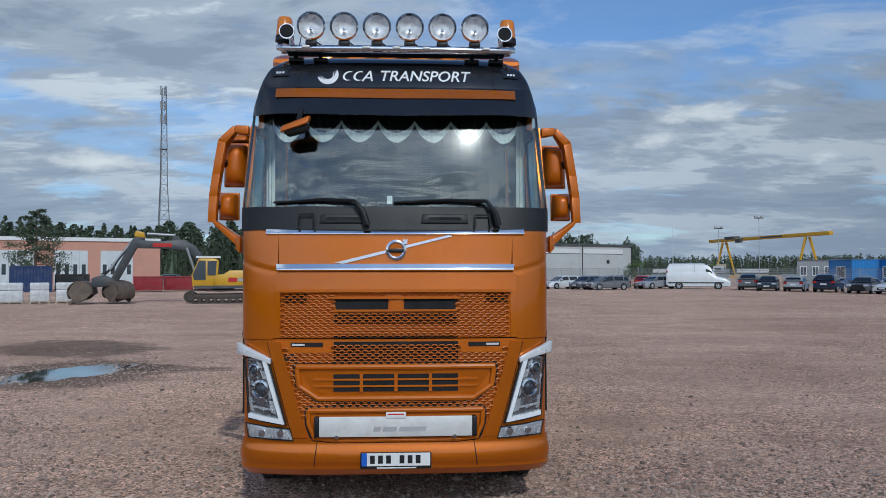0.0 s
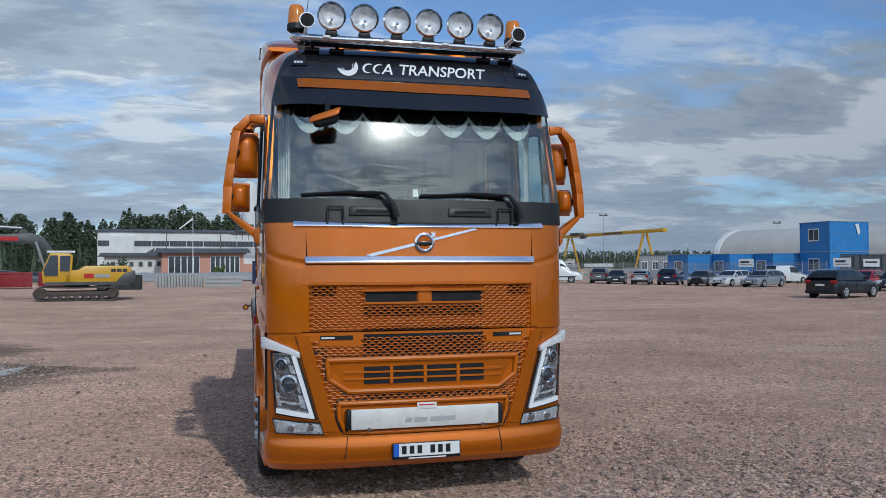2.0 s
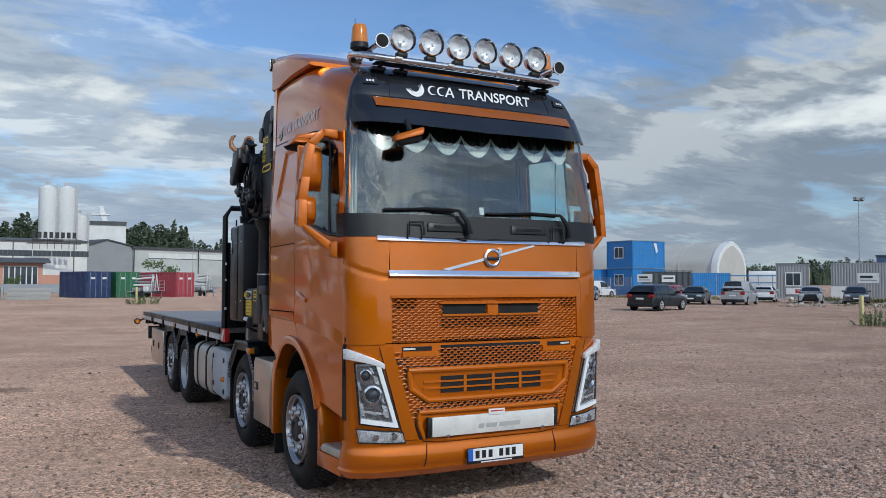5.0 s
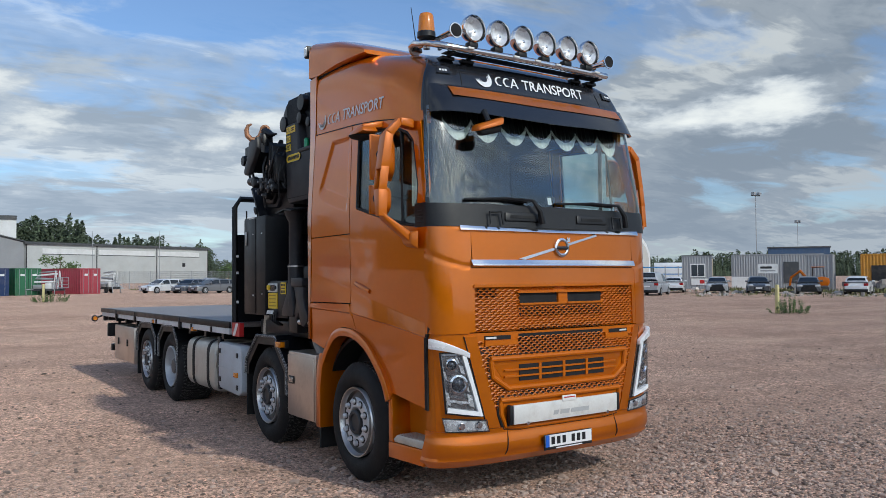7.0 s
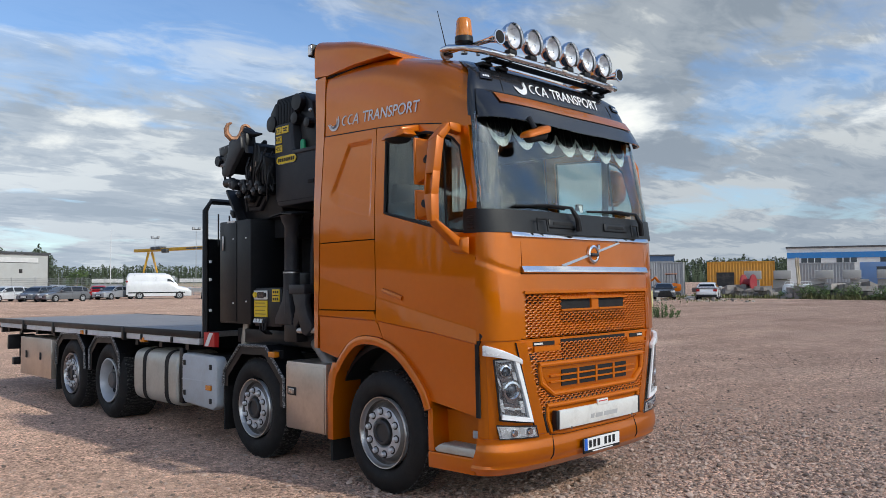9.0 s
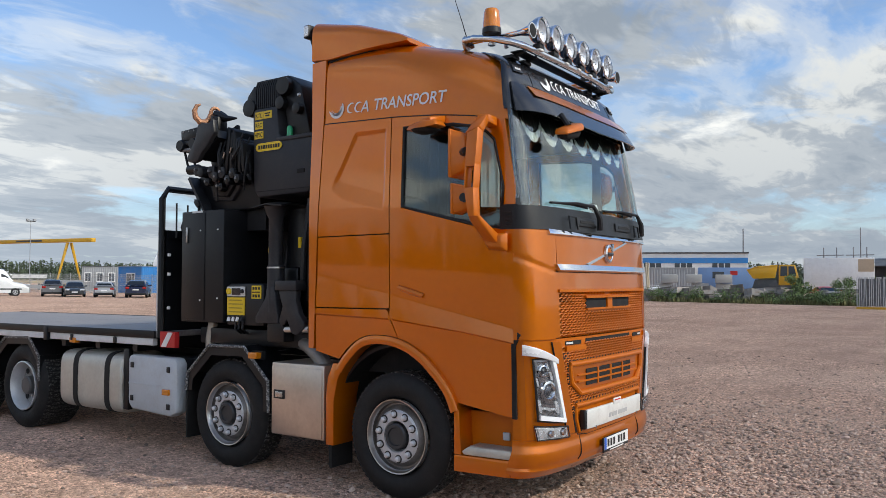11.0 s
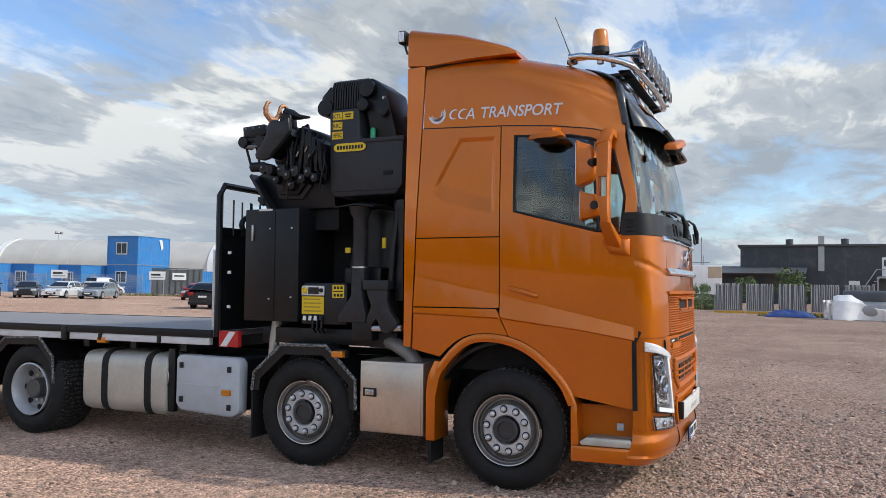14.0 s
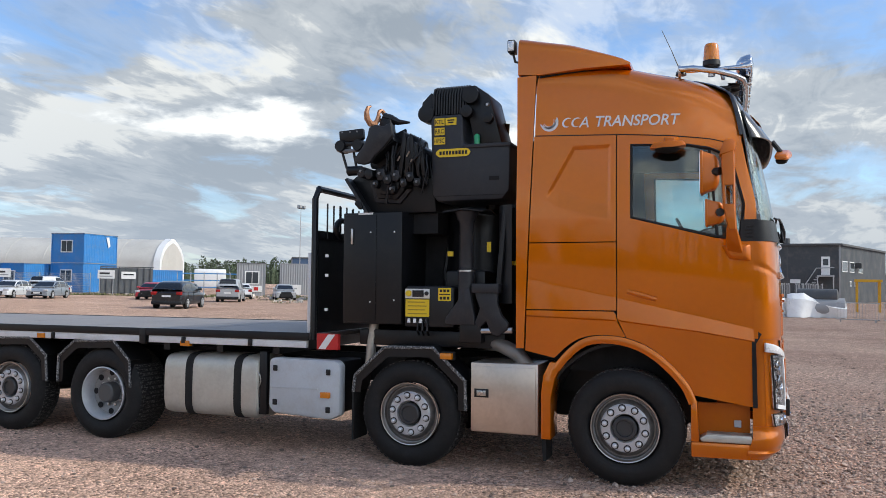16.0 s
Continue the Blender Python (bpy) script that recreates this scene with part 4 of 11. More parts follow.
    part("fog_reflector", q([(0.80, 0.60), (1.125, 0.612), (1.145, 0.688), (0.82, 0.652)], 0.004, 0.010, 8, 2), LAMP_INNER, fog)
    for x in (0.87, 1.02):
        c = front_at(s * x, 0.637, 0.012)
        part("bulb", Shape().lathe([(-0.02, 0.001), (-0.018, 0.024), (0.0, 0.028)], c, "y", 16), CHROME, fog)
    part("fog_seal", Shape().tube([front_at(s * x, z, 0.012) for x, z in ((0.772, 0.583), (0.95, 0.590), (1.142, 0.598), (1.168, 0.702), (0.98, 0.684), (0.797, 0.668))], 0.006, 6, True), BLACK, fog)
    part("fog_cover", q([(0.775, 0.585), (1.14, 0.60), (1.165, 0.70), (0.80, 0.665)], 0.022, 0.025, 10, 2), CLEAR, fog).visible_shadow = False


def build_windscreen(cab):
    cowl = part("cowl", wrap_slab(2.165, 2.345, -0.03, 0.012, 44, 5), BLACK, cab, "black plastic cowl below the windscreen")
    for x in (-0.40, 0.37):
        part("hatch", front_slab([(x - 0.18, 2.215), (x + 0.18, 2.215), (x + 0.17, 2.285), (x - 0.17, 2.285)], 0.012, 0.026, 6, 2), BLACK, cowl, bevel=0.006)
        part("hatch_slot", front_slab([(x - 0.13, 2.24), (x + 0.13, 2.24), (x + 0.12, 2.262), (x - 0.12, 2.262)], 0.026, 0.030, 6, 1), DARK, cowl)
    for x in (-0.68, 0.66):
        pts = [front_at(x + a, z, 0.045) for a, z in ((-0.06, 2.18), (-0.055, 2.28), (0.055, 2.28), (0.06, 2.18))]
        part("grab_rail", Shape().tube(pts, 0.009, 6), BLACK, cowl)
    # wipers
    for x0, x1 in ((-0.22, -0.94), (0.78, -0.02)):
        foot = front_at(x0, 2.20, 0.05)
        top = front_at(x0 - 0.09, 2.385, 0.07)
        arm = part("wiper", Shape().tube([foot, front_at(x0 - 0.03, 2.30, 0.075), top], [0.028, 0.024, 0.014], 8), BLACK, cowl)
        tip = front_at(x1, 2.372, 0.035)
        part("wiper_rod", Shape().tube([top, front_at((x0 + x1) / 2, 2.395, 0.05), tip], [0.013, 0.011, 0.006], 6), BLACK, arm)
        blade = [front_at(x0 - 0.12 + (x1 - x0 + 0.12) * k / 10, 2.376 + 0.008 * math.sin(math.pi * k / 10), 0.022) for k in range(11)]
        part("wiper_blade", Shape().tube(blade, 0.010, 5), RUBBER, arm)
    # glass
    def pane(u, v, w):
        z = 2.33 + 0.80 * v
        s = math.sin(radians(90) * (-1 + 2 * u) * 0.93)
        n = lerp(ROUND, z)
        x = lerp(WIDTH, z) * math.copysign(abs(s) ** (2 / n), s)
        return front_at(x, z, 0.012 * (1 - (2 * v - 1) ** 2) + (0.0 if w else -0.006))
    ob = part("windscreen", Shape().grid(pane, 56, 24, True), SCREEN, cab)
    ob.visible_shadow = False
    for s in (-1, 1):
        def strip(u, v, w):
            z = 2.30 + 0.85 * v
            n = lerp(ROUND, z)
            a = math.sin(radians(90) * (0.86 + 0.08 * u))
            return front_at(s * lerp(WIDTH, z) * a ** (2 / n) * 0.9999, z, 0.004 if w else -0.012)
        part("screen_edge", Shape().grid(strip, 4, 10, True), BLACK_GLOSS, cab)
        for k in range(4):
            z = 2.20 + 0.03 * k
            part("side_rib", Shape().tube([side_at(s, 0.33, z, 0.012), side_at(s, 0.27, z, 0.012)], 0.006, 5), BLACK, cowl)
        part("cowl_side", side_slab(s, (0.225, 0.37), lambda y: 2.165, lambda y: 2.352, -0.02, 0.010, 6, 3), BLACK, cowl)
    # front panel above the glass, visor, stripe
    head = part("header_panel", wrap_slab(3.10, 3.672, -0.04, 0.0, 44, 14), BLACK_GLOSS, cab, "gloss black panel with white lettering")
    def visor(u, v, w):
        s = math.sin(radians(90) * (-1 + 2 * u) * 0.965)
        z = 3.07 + 0.25 * v
        n = lerp(ROUND, z)
        x = lerp(WIDTH, z) * 0.965 * math.copysign(abs(s) ** (2 / n), s)
        k = 1 - v
        off = 0.02 + 0.125 * k ** 0.8 * (1 - 0.85 * abs(s) ** 6)
        return front_at(x, z - 0.02 * (1 - abs(x)) * k, off if w else off - 0.02)
    vis = part("sun_visor", Shape().grid(visor, 44, 8, True), BLACK_GLOSS, cab, "black sun visor with an orange stripe")
    def stripe(u, v, w):
        x = -0.955 + 1.91 * u
        z = 3.215 + 0.085 * v
        k = 1 - (z - 3.07) / 0.25
        return front_at(x * (1 + 0.015 * v), z - 0.02 * (1 - abs(x)) * k, 0.02 + 0.125 * k ** 0.8 + (0.008 if w else 0.001))
    part("visor_stripe", Shape().grid(stripe, 34, 3, True), ORANGE, vis)
    for s in (-1, 1):
        mk = part("marker_lamp", front_slab([(s * 0.885, 3.425), (s * 1.035, 3.425), (s * 1.02, 3.487), (s * 0.895, 3.487)], 0.0, 0.012, 6, 2), BLACK_GLOSS, cab, "black marker lamp with three clear bulbs")
        for k in range(3):
            part("marker_bulb", front_slab([(s * (0.925 + 0.028 * k), 3.444), (s * (0.945 + 0.028 * k), 3.444), (s * (0.945 + 0.028 * k), 3.462), (s * (0.925 + 0.028 * k), 3.462)], 0.010, 0.017, 2, 2), LASH, mk)
        part("panel_joint", front_slab([(s * 0.80 - 0.003, 3.30), (s * 0.80 + 0.003, 3.30), (s * 0.76 + 0.003, 3.60), (s * 0.76 - 0.003, 3.60)], -0.002, 0.003, 1, 4), DARK, head)
    lettering(head, lambda x, z: front_at(x, 3.415 + z, 0.006), LETTER, 0.17, 0.0)
    for s in (-1, 1):
        lettering(cab, lambda x, z, s=s: roof_side(s, 1.475 + (x if s > 0 else -x), 3.265 + z - 0.033 * x, 0.006), LETTER_SIDE, 0.173, 0.0)
    # seen through the glass
    part("dashboard", Shape().prism_x([(0.36, 1.5), (0.85, 1.5), (0.85, 2.05), (0.70, 2.28), (0.40, 2.34)], -1.1, 1.1), INTERIOR, cab, bevel=0.03)
    wheel = [Vector((0.55 + 0.22 * math.cos(a), 0.90 + 0.10 * math.sin(a), 2.32 + 0.19 * math.sin(a))) for a in [math.tau * k / 24 for k in range(24)]]
    sw = part("steering_wheel", Shape().tube(wheel, 0.017, 6, True), BLACK, cab)
    part("wheel_spoke", Shape().tube([(0.35, 0.89, 2.32), (0.55, 0.86, 2.27), (0.75, 0.89, 2.32)], 0.025, 6), BLACK, sw)
    part("wheel_column", Shape().tube([(0.55, 0.86, 2.27), (0.55, 0.6, 2.05)], 0.04, 8), BLACK, sw)
    for x in (-0.55, 0.55):
        seat = part("cab_seat", Shape().prism_x([(1.2, 1.36), (1.7, 1.36), (1.82, 2.50), (1.74, 2.58), (1.64, 2.50), (1.50, 1.80), (1.2, 1.76)], x - 0.24, x + 0.24), INTERIOR, cab, bevel=0.05)
        part("headrest", Shape().prism_x([(1.72, 2.56), (1.82, 2.56), (1.83, 2.74), (1.74, 2.74)], x - 0.14, x + 0.14), INTERIOR, seat, bevel=0.03)
    part("rear_curtain", Shape().grid(lambda u, v, w: Vector((-1.1 + 2.2 * u, 1.98 + 0.02 * math.sin(u * 90) + 0.01 * w, 1.4 + 1.95 * v)), 80, 2, True), INTERIOR, cab)
    for s in (-1, 1):
        part("roof_liner", Shape().box(*sorted((s * 1.02, s * 1.085)), 0.75, 2.1, 3.10, 3.34), INTERIOR, cab)
    part("headliner", Shape().grid(lambda u, v, w: Vector((-1.1 + 2.2 * u, 0.5 + 1.6 * v, 3.34 + 0.02 * w)), 2, 2, True), INTERIOR, cab)

    def scallop(u):
        return abs(math.sin(math.pi * 7 * u)) ** 0.72

    def valance(u, v, w):
        x = -1.02 + 2.04 * u
        z = (3.05 - 0.110 * scallop(u)) * (1 - v) + 3.15 * v
        return front_at(x, z, -0.075 - 0.008 * math.sin(u * 240) + (0.004 if w else 0))
    part("valance", Shape().grid(valance, 168, 4, True), BLACK, cab)

    def fringe(u, v, w):
        x = -1.02 + 2.04 * u
        k = scallop(u)
        lo, hi = 3.025 - 0.155 * k, 3.055 - 0.107 * k
        return front_at(x, lo + (hi - lo) * v, -0.062 - 0.004 * math.sin(u * 300) + (0.004 if w else 0))
    part("fringe", Shape().grid(fringe, 210, 2, True), FABRIC, cab, "white scalloped curtain fringe")
    for s in (-1, 1):
        part("side_curtain", Shape().grid(lambda u, v, w: Vector((s * (0.99 + 0.09 * u), 0.50 + 0.13 * u + 0.012 * math.sin(u * 30), 2.36 + 0.75 * v)), 12, 3), FABRIC, cab)
    part("parking_tag", front_slab([(-0.07, 2.37), (-0.03, 2.37), (-0.03, 2.43), (-0.07, 2.43)], -0.02, -0.016, 1, 1), WHITE, cab)
    part("camera_box", Shape().box(-0.02, 0.06, 0.14, 0.18, 2.39, 2.45), BLACK, cab, bevel=0.012)


def lettering(parent, place, material, size, shear):
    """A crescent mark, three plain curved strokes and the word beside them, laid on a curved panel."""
    def crescent(cx, cz, r, a0, a1, thick, n=16):
        pts = []
        for k in range(n + 1):
            a = radians(a0 + (a1 - a0) * k / n)
            t = thick * math.sin(math.pi * k / n) ** 0.7 + 0.001
            pts.append((cx + math.cos(a) * (r - t), cz + math.sin(a) * (r - t), cx + math.cos(a) * r, cz + math.sin(a) * r))
        sh = Shape()
        v = [place(p[0], p[1]) for p in pts] + [place(p[2], p[3]) for p in pts]
        return sh.add(v, [(i, i + 1, n + 2 + i, n + 1 + i) for i in range(n)])
    q = size / 0.17
    for r, th in ((0.085, 0.045), (0.062, 0.012), (0.047, 0.008)):
        part("crescent", crescent(-0.53 * q - 0.02, 0.015 * q, r * q, 190, 395, th * q), material, parent)
    flat = place
    place = lambda x, z: flat(x + 0.22 * (z - 0.008), z)
    for cx in (-0.385, -0.300):
        part("stroke", crescent(cx * q, 0.008 * q, 0.045 * q, 50, 305, 0.017 * q), material, parent)
    st = Shape()
    for a, b, c in (((-0.262, -0.04), (-0.222, 0.055), 0.015), ((-0.222, 0.055), (-0.186, -0.04), 0.015), ((-0.248, -0.008), (-0.198, -0.008), 0.012)):
        (xa, za), (xb, zb) = a, b
        L = math.hypot(xb - xa, zb - za)
        ox, oz = -(zb - za) / L * c / 2, (xb - xa) / L * c / 2
        st.add([place((xa + ox) * q, (za + oz) * q), place((xb + ox) * q, (zb + oz) * q), place((xb - ox) * q, (zb - oz) * q), place((xa - ox) * q, (za - oz) * q)], [(0, 1, 2, 3)])
    part("stroke", st, material, parent)
    place = flat
    me = words("TRANSPORT", 0.135 * q, material, 0.0, 0.22)
    xs = [v.co.x for v in me.vertices]
    k = 0.73 * q / (max(xs) - min(xs))
    for v in me.vertices:
        v.co = place(0.240 * q + (v.co.x - (max(xs) + min(xs)) / 2) * k, v.co.z + 0.006)
    ob = new("word", me)
    ob.parent = parent


def build_mirrors(cab):
    for s in (-1, 1):
        P = lambda x, y, z: Vector((s * (x + (lerp([(2.3, 0.0), (2.45, -0.005), (2.64, -0.03), (2.92, -0.075)], z) if x > 1.3 else 0.0)), y, z))
        top = part("mirror_arm", Shape().hull([P(1.19, 0.40, 2.955), P(1.19, 0.50, 2.955), P(1.19, 0.50, 3.03), P(1.19, 0.40, 3.03)], [P(1.38, 0.41, 2.975), P(1.38, 0.50, 2.975), P(1.38, 0.50, 3.035), P(1.38, 0.41, 3.035)]).hull([P(1.37, 0.41, 2.975), P(1.37, 0.50, 2.975), P(1.39, 0.50, 3.035), P(1.39, 0.41, 3.035)], [P(1.445, 0.41, 2.88), P(1.445, 0.54, 2.86), P(1.512, 0.54, 2.88), P(1.512, 0.41, 2.92)]), MIRROR_SHELL, cab, bevel=0.012)
        stem = Shape()
        for a, b in (((0.41, 0.525, 2.915, 2.88), (0.41, 0.52, 2.62, 2.62)), ((0.41, 0.440, 2.64, 2.64), (0.41, 0.438, 2.45, 2.45)), ((0.484, 0.52, 2.64, 2.64), (0.482, 0.515, 2.45, 2.45)), ((0.41, 0.515, 2.46, 2.46), (0.402, 0.475, 2.25, 2.25))):
            ring = lambda q: [P(1.445, q[0], q[2]), P(1.445, q[1], q[3]), P(1.512, q[1] - 0.01, q[3]), P(1.512, q[0] + 0.012, q[2])]
            stem.hull(ring(b), ring(a))
        part("mirror_stem", stem, MIRROR_SHELL, top, bevel=0.008)
        part("lower_arm", Shape().hull([P(1.245, 0.35, 2.03), P(1.245, 0.48, 2.06), P(1.245, 0.50, 2.13), P(1.245, 0.35, 2.12)], [P(1.455, 0.402, 2.22), P(1.455, 0.49, 2.22), P(1.505, 0.48, 2.30), P(1.505, 0.412, 2.30)]), MIRROR_SHELL, top, bevel=0.012)
        part("arm_base", Shape().hull([P(1.23, 0.29, 1.99), P(1.23, 0.46, 2.01), P(1.23, 0.53, 2.13), P(1.23, 0.29, 2.14)], [P(1.275, 0.33, 2.03), P(1.275, 0.45, 2.04), P(1.275, 0.50, 2.12), P(1.275, 0.33, 2.12)]), MIRROR_SHELL, top, bevel=0.01)
        for k, (z0, z1, lab) in enumerate(((2.565, 2.925, "orange door mirror"), (2.285, 2.505, "orange wide-angle mirror"))):
            xi, xo = (1.245, 1.435) if k == 0 else (1.31, 1.465)
            zm = (z0 + z1) / 2
            ye = 0.68 if k == 0 else 0.64
            shell = Shape().grid(lambda u, v, w: Vector((s * (xi + (xo - xi) * u), ye - (0.0 if not w else 0.145 * (1 - abs(2 * u - 1) ** 3) ** 0.5 * (1 - abs(2 * v - 1) ** 4) ** 0.5), z0 + (z1 - z0) * v)), 10, 12, True)
            big = part("mirror", shell, MIRROR_SHELL, cab, lab)
            part("mirror_rim", Shape().box(*sorted((s * (xi - 0.006), s * (xo + 0.006))), ye - 0.012, ye + 0.012, z0 - 0.006, z1 + 0.006), MIRROR_SHELL, big, bevel=0.010)
            part("mirror_glass", Shape().box(*sorted((s * (xi + 0.012), s * (xo - 0.012))), ye + 0.012, ye + 0.016, z0 + 0.012, z1 - 0.012), CHROME, big)
            part("mirror_joint", Shape().tube([P(1.44, ye - 0.10, zm), P(1.475, 0.53, zm)], 0.035, 8), BLACK, big)
    kerb = part("kerb_mirror", Shape().hull([(-1.28, 0.80, 2.985), (-1.44, 0.80, 2.98), (-1.46, 0.96, 2.955), (-1.43, 1.11, 2.965), (-1.30, 1.12, 2.97), (-1.26, 0.96, 2.96)], [(-1.30, 0.83, 3.035), (-1.41, 0.83, 3.03), (-1.42, 0.96, 3.035), (-1.40, 1.08, 3.015), (-1.32, 1.09, 3.02), (-1.29, 0.96, 3.04)]), MIRROR_SHELL, cab, "orange kerb mirror over the door", bevel=0.018)
    part("mirror_glass", Shape().lathe([(-0.035, 0.03), (-0.02, 0.09), (0.0, 0.11)], (-1.36, 0.96, 2.965), "z", 20), DARK, kerb)
    part("kerb_arm", Shape().hull([(-1.19, 0.87, 3.04), (-1.19, 1.0, 3.04), (-1.19, 1.0, 3.10), (-1.19, 0.87, 3.10)], [(-1.38, 0.89, 3.02), (-1.38, 0.99, 3.02), (-1.38, 0.98, 3.06), (-1.38, 0.90, 3.06)]), MIRROR_SHELL, kerb, bevel=0.010)
    fm = part("front_mirror", Shape().hull([(-0.88, -0.04, 2.89), (-0.66, -0.09, 2.955), (-0.66, 0.05, 2.975), (-0.88, 0.09, 2.90)], [(-0.87, -0.03, 2.945), (-0.64, -0.07, 3.025), (-0.64, 0.05, 3.035), (-0.87, 0.08, 2.955)]), MIRROR_SHELL, cab, "orange close-view mirror under the visor", bevel=0.025)
    part("front_mirror_face", Shape().hull([(-0.83, -0.01, 2.865), (-0.67, -0.04, 2.90), (-0.67, 0.04, 2.91), (-0.81, 0.06, 2.87)], [(-0.86, -0.03, 2.91), (-0.65, -0.06, 2.96), (-0.65, 0.05, 2.97), (-0.85, 0.08, 2.91)]), DARK, fm, bevel=0.02)
    part("front_mirror_arm", Shape().tube([(-0.74, 0.02, 2.99), (-0.73, 0.09, 3.09)], 0.022, 8), BLACK, fm)


SPOT_BOWL = mat("spot_reflector", (0.86, 0.87, 0.89), 0.30, 0.30, 0.30, 16.0, bump=0.25, bscale=50)


def build_roof_bar(cab):
    bar = part("light_bar", Shape().tube([(-0.91, 0.88, 3.775), (-0.95, 0.76, 3.765), (-0.97, 0.56, 3.72), (-0.95, 0.41, 3.67), (-0.90, 0.34, 3.645), *[(x, 0.325 - 0.03 * math.cos(x * 1.6), 3.635) for x in (-0.7, -0.35, 0, 0.35, 0.7)], (0.90, 0.34, 3.645), (0.95, 0.41, 3.67), (0.97, 0.56, 3.72), (0.95, 0.76, 3.765), (0.91, 0.88, 3.775)], 0.029, 10), CHROME, cab, "polished roof light bar")
    part("bar_tread", Shape().grid(lambda u, v, w: Vector((-0.88 + 1.76 * u, 0.36 + 0.10 * v, 3.612 + 0.008 * w)), 12, 1, True), BLACK_STEEL, bar)
    for x in (-0.82, -0.62, 0.62, 0.82):
        part("bar_foot", Shape().tube([(x, 0.36, 3.62), (x, 0.50, 3.585)], 0.018, 6), BLACK_STEEL, bar)
        part("foot_plate", Shape().box(x - 0.06, x + 0.06, 0.44, 0.58, 3.57, 3.60), BLACK_STEEL, bar, bevel=0.006)
    for x in (-0.72, -0.24, 0.0, 0.24, 0.72):
        part("bar_lamp", Shape().box(x - 0.03, x + 0.03, 0.255, 0.290, 3.628, 3.648), SILVER, bar, bevel=0.006)
    for k in range(6):
        x = -0.680 + 0.262 * k
        c = Vector((x, 0.30, 3.808))
        lamp = part("spot_lamp", Shape().lathe([(-0.045, 0.106), (-0.035, 0.114), (0.0, 0.112), (0.05, 0.092), (0.085, 0.05), (0.095, 0.001)], c, "y", 32, caps=False), CHROME, bar, "round chrome spot lamp")
        part("lamp_bowl", Shape().lathe([(-0.012, 0.099), (0.02, 0.072), (0.035, 0.03), (0.036, 0.001)], c, "y", 28, caps=False), SPOT_BOWL, lamp)
        part("lamp_glass", Shape().lathe([(-0.045, 0.104), (-0.058, 0.066), (-0.062, 0.001)], c, "y", 28, caps=False), CLEAR, lamp).visible_shadow = False
        part("lamp_bulb", Shape().lathe([(-0.035, 0.001), (-0.03, 0.014), (0.03, 0.016)], c + Vector((0, 0, -0.025)), "y", 10), CHROME, lamp)
        part("lamp_bracket", Shape().box(x - 0.045, x + 0.045, 0.275, 0.345, 3.655, 3.700), BLACK, lamp, bevel=0.010)
        part("lamp_stud", Shape().tube([(x, 0.30, 3.645), (x, 0.30, 3.705)], 0.02, 8), BLACK_STEEL, lamp)
    for k in range(5):
        x = -0.52 + 0.262 * k
        part("cable", Shape().tube([(x - 0.13, 0.37, 3.71), (x - 0.07, 0.38, 3.67), (x, 0.37, 3.655), (x + 0.08, 0.38, 3.67), (x + 0.13, 0.37, 3.71)], 0.006, 5), BLACK, bar)
    for s in (-1, 1):
        x = s * 0.935
        bea = part("beacon", Shape().lathe([(0.0, 0.070), (0.03, 0.071), (0.135, 0.062), (0.155, 0.052), (0.16, 0.001)], (x, 0.60, 3.82), "z", 20), AMBER, bar, "amber rotating beacon")
        part("beacon_base", Shape().lathe([(0.0, 0.05), (0.02, 0.078), (0.065, 0.076), (0.068, 0.001)], (x, 0.60, 3.755), "z", 20), BLACK, bea)
        part("beacon_post", Shape().tube([(x, 0.60, 3.68), (x, 0.60, 3.765)], 0.03, 10), STEEL, bea)
        hx = s * 0.87
        prof = [(-0.20, 0.062), (-0.192, 0.064), (-0.165, 0.044), (-0.09, 0.024), (0.1, 0.017), (0.40, 0.015)]
        horn = part("air_horn", Shape().lathe(prof, (hx, 0.46, 3.76), "y", 20), CHROME, bar, "chrome air horn")
        part("horn_mouth", Shape().lathe([(-0.201, 0.001), (-0.200, 0.054), (-0.18, 0.042)], (hx, 0.46, 3.76), "y", 20), DARK, horn)
        part("horn_tail", Shape().lathe([(0.40, 0.02), (0.41, 0.060), (0.43, 0.064), (0.44, 0.02)], (hx, 0.46, 3.76), "y", 16), STEEL, horn)
        part("horn_foot", Shape().tube([(hx, 0.52, 3.76), (hx, 0.50, 3.66)], 0.018, 6), STEEL, horn)
    aer = part("aerial", Shape().tube([(-0.86, 0.87, 3.76), (-0.835, 0.955, 3.98), (-0.806, 1.043, 4.19)], [0.006, 0.004, 0.003], 5), BLACK, cab)
    part("aerial_base", Shape().lathe([(0, 0.05), (0.03, 0.045), (0.06, 0.015)], (-0.86, 0.87, 3.73), "z", 12), BLACK, aer)
    wl = part("work_lamp", Shape().box(-1.21, -1.09, 2.37, 2.44, 4.0, 4.12), BLACK, cab, "square black work lamp on a bracket", bevel=0.010)
    part("work_lamp_glass", Shape().box(-1.20, -1.10, 2.44, 2.446, 4.01, 4.11), CLEAR, wl)
    part("work_lamp_face", Shape().box(-1.216, -1.208, 2.378, 2.432, 4.012, 4.108), LAMP_INNER, wl, bevel=0.003)
    part("lamp_rods", Shape().tube([(-1.15, 2.40, 4.0), (-1.14, 2.38, 3.92), (-1.13, 2.30, 3.90)], 0.012, 6), BLACK, wl)


LENS_GREY = mat("lens_grey", (0.08, 0.085, 0.10), 0.12, 0.4, 0.1, 20.0, coat=0.6)
build_cab()


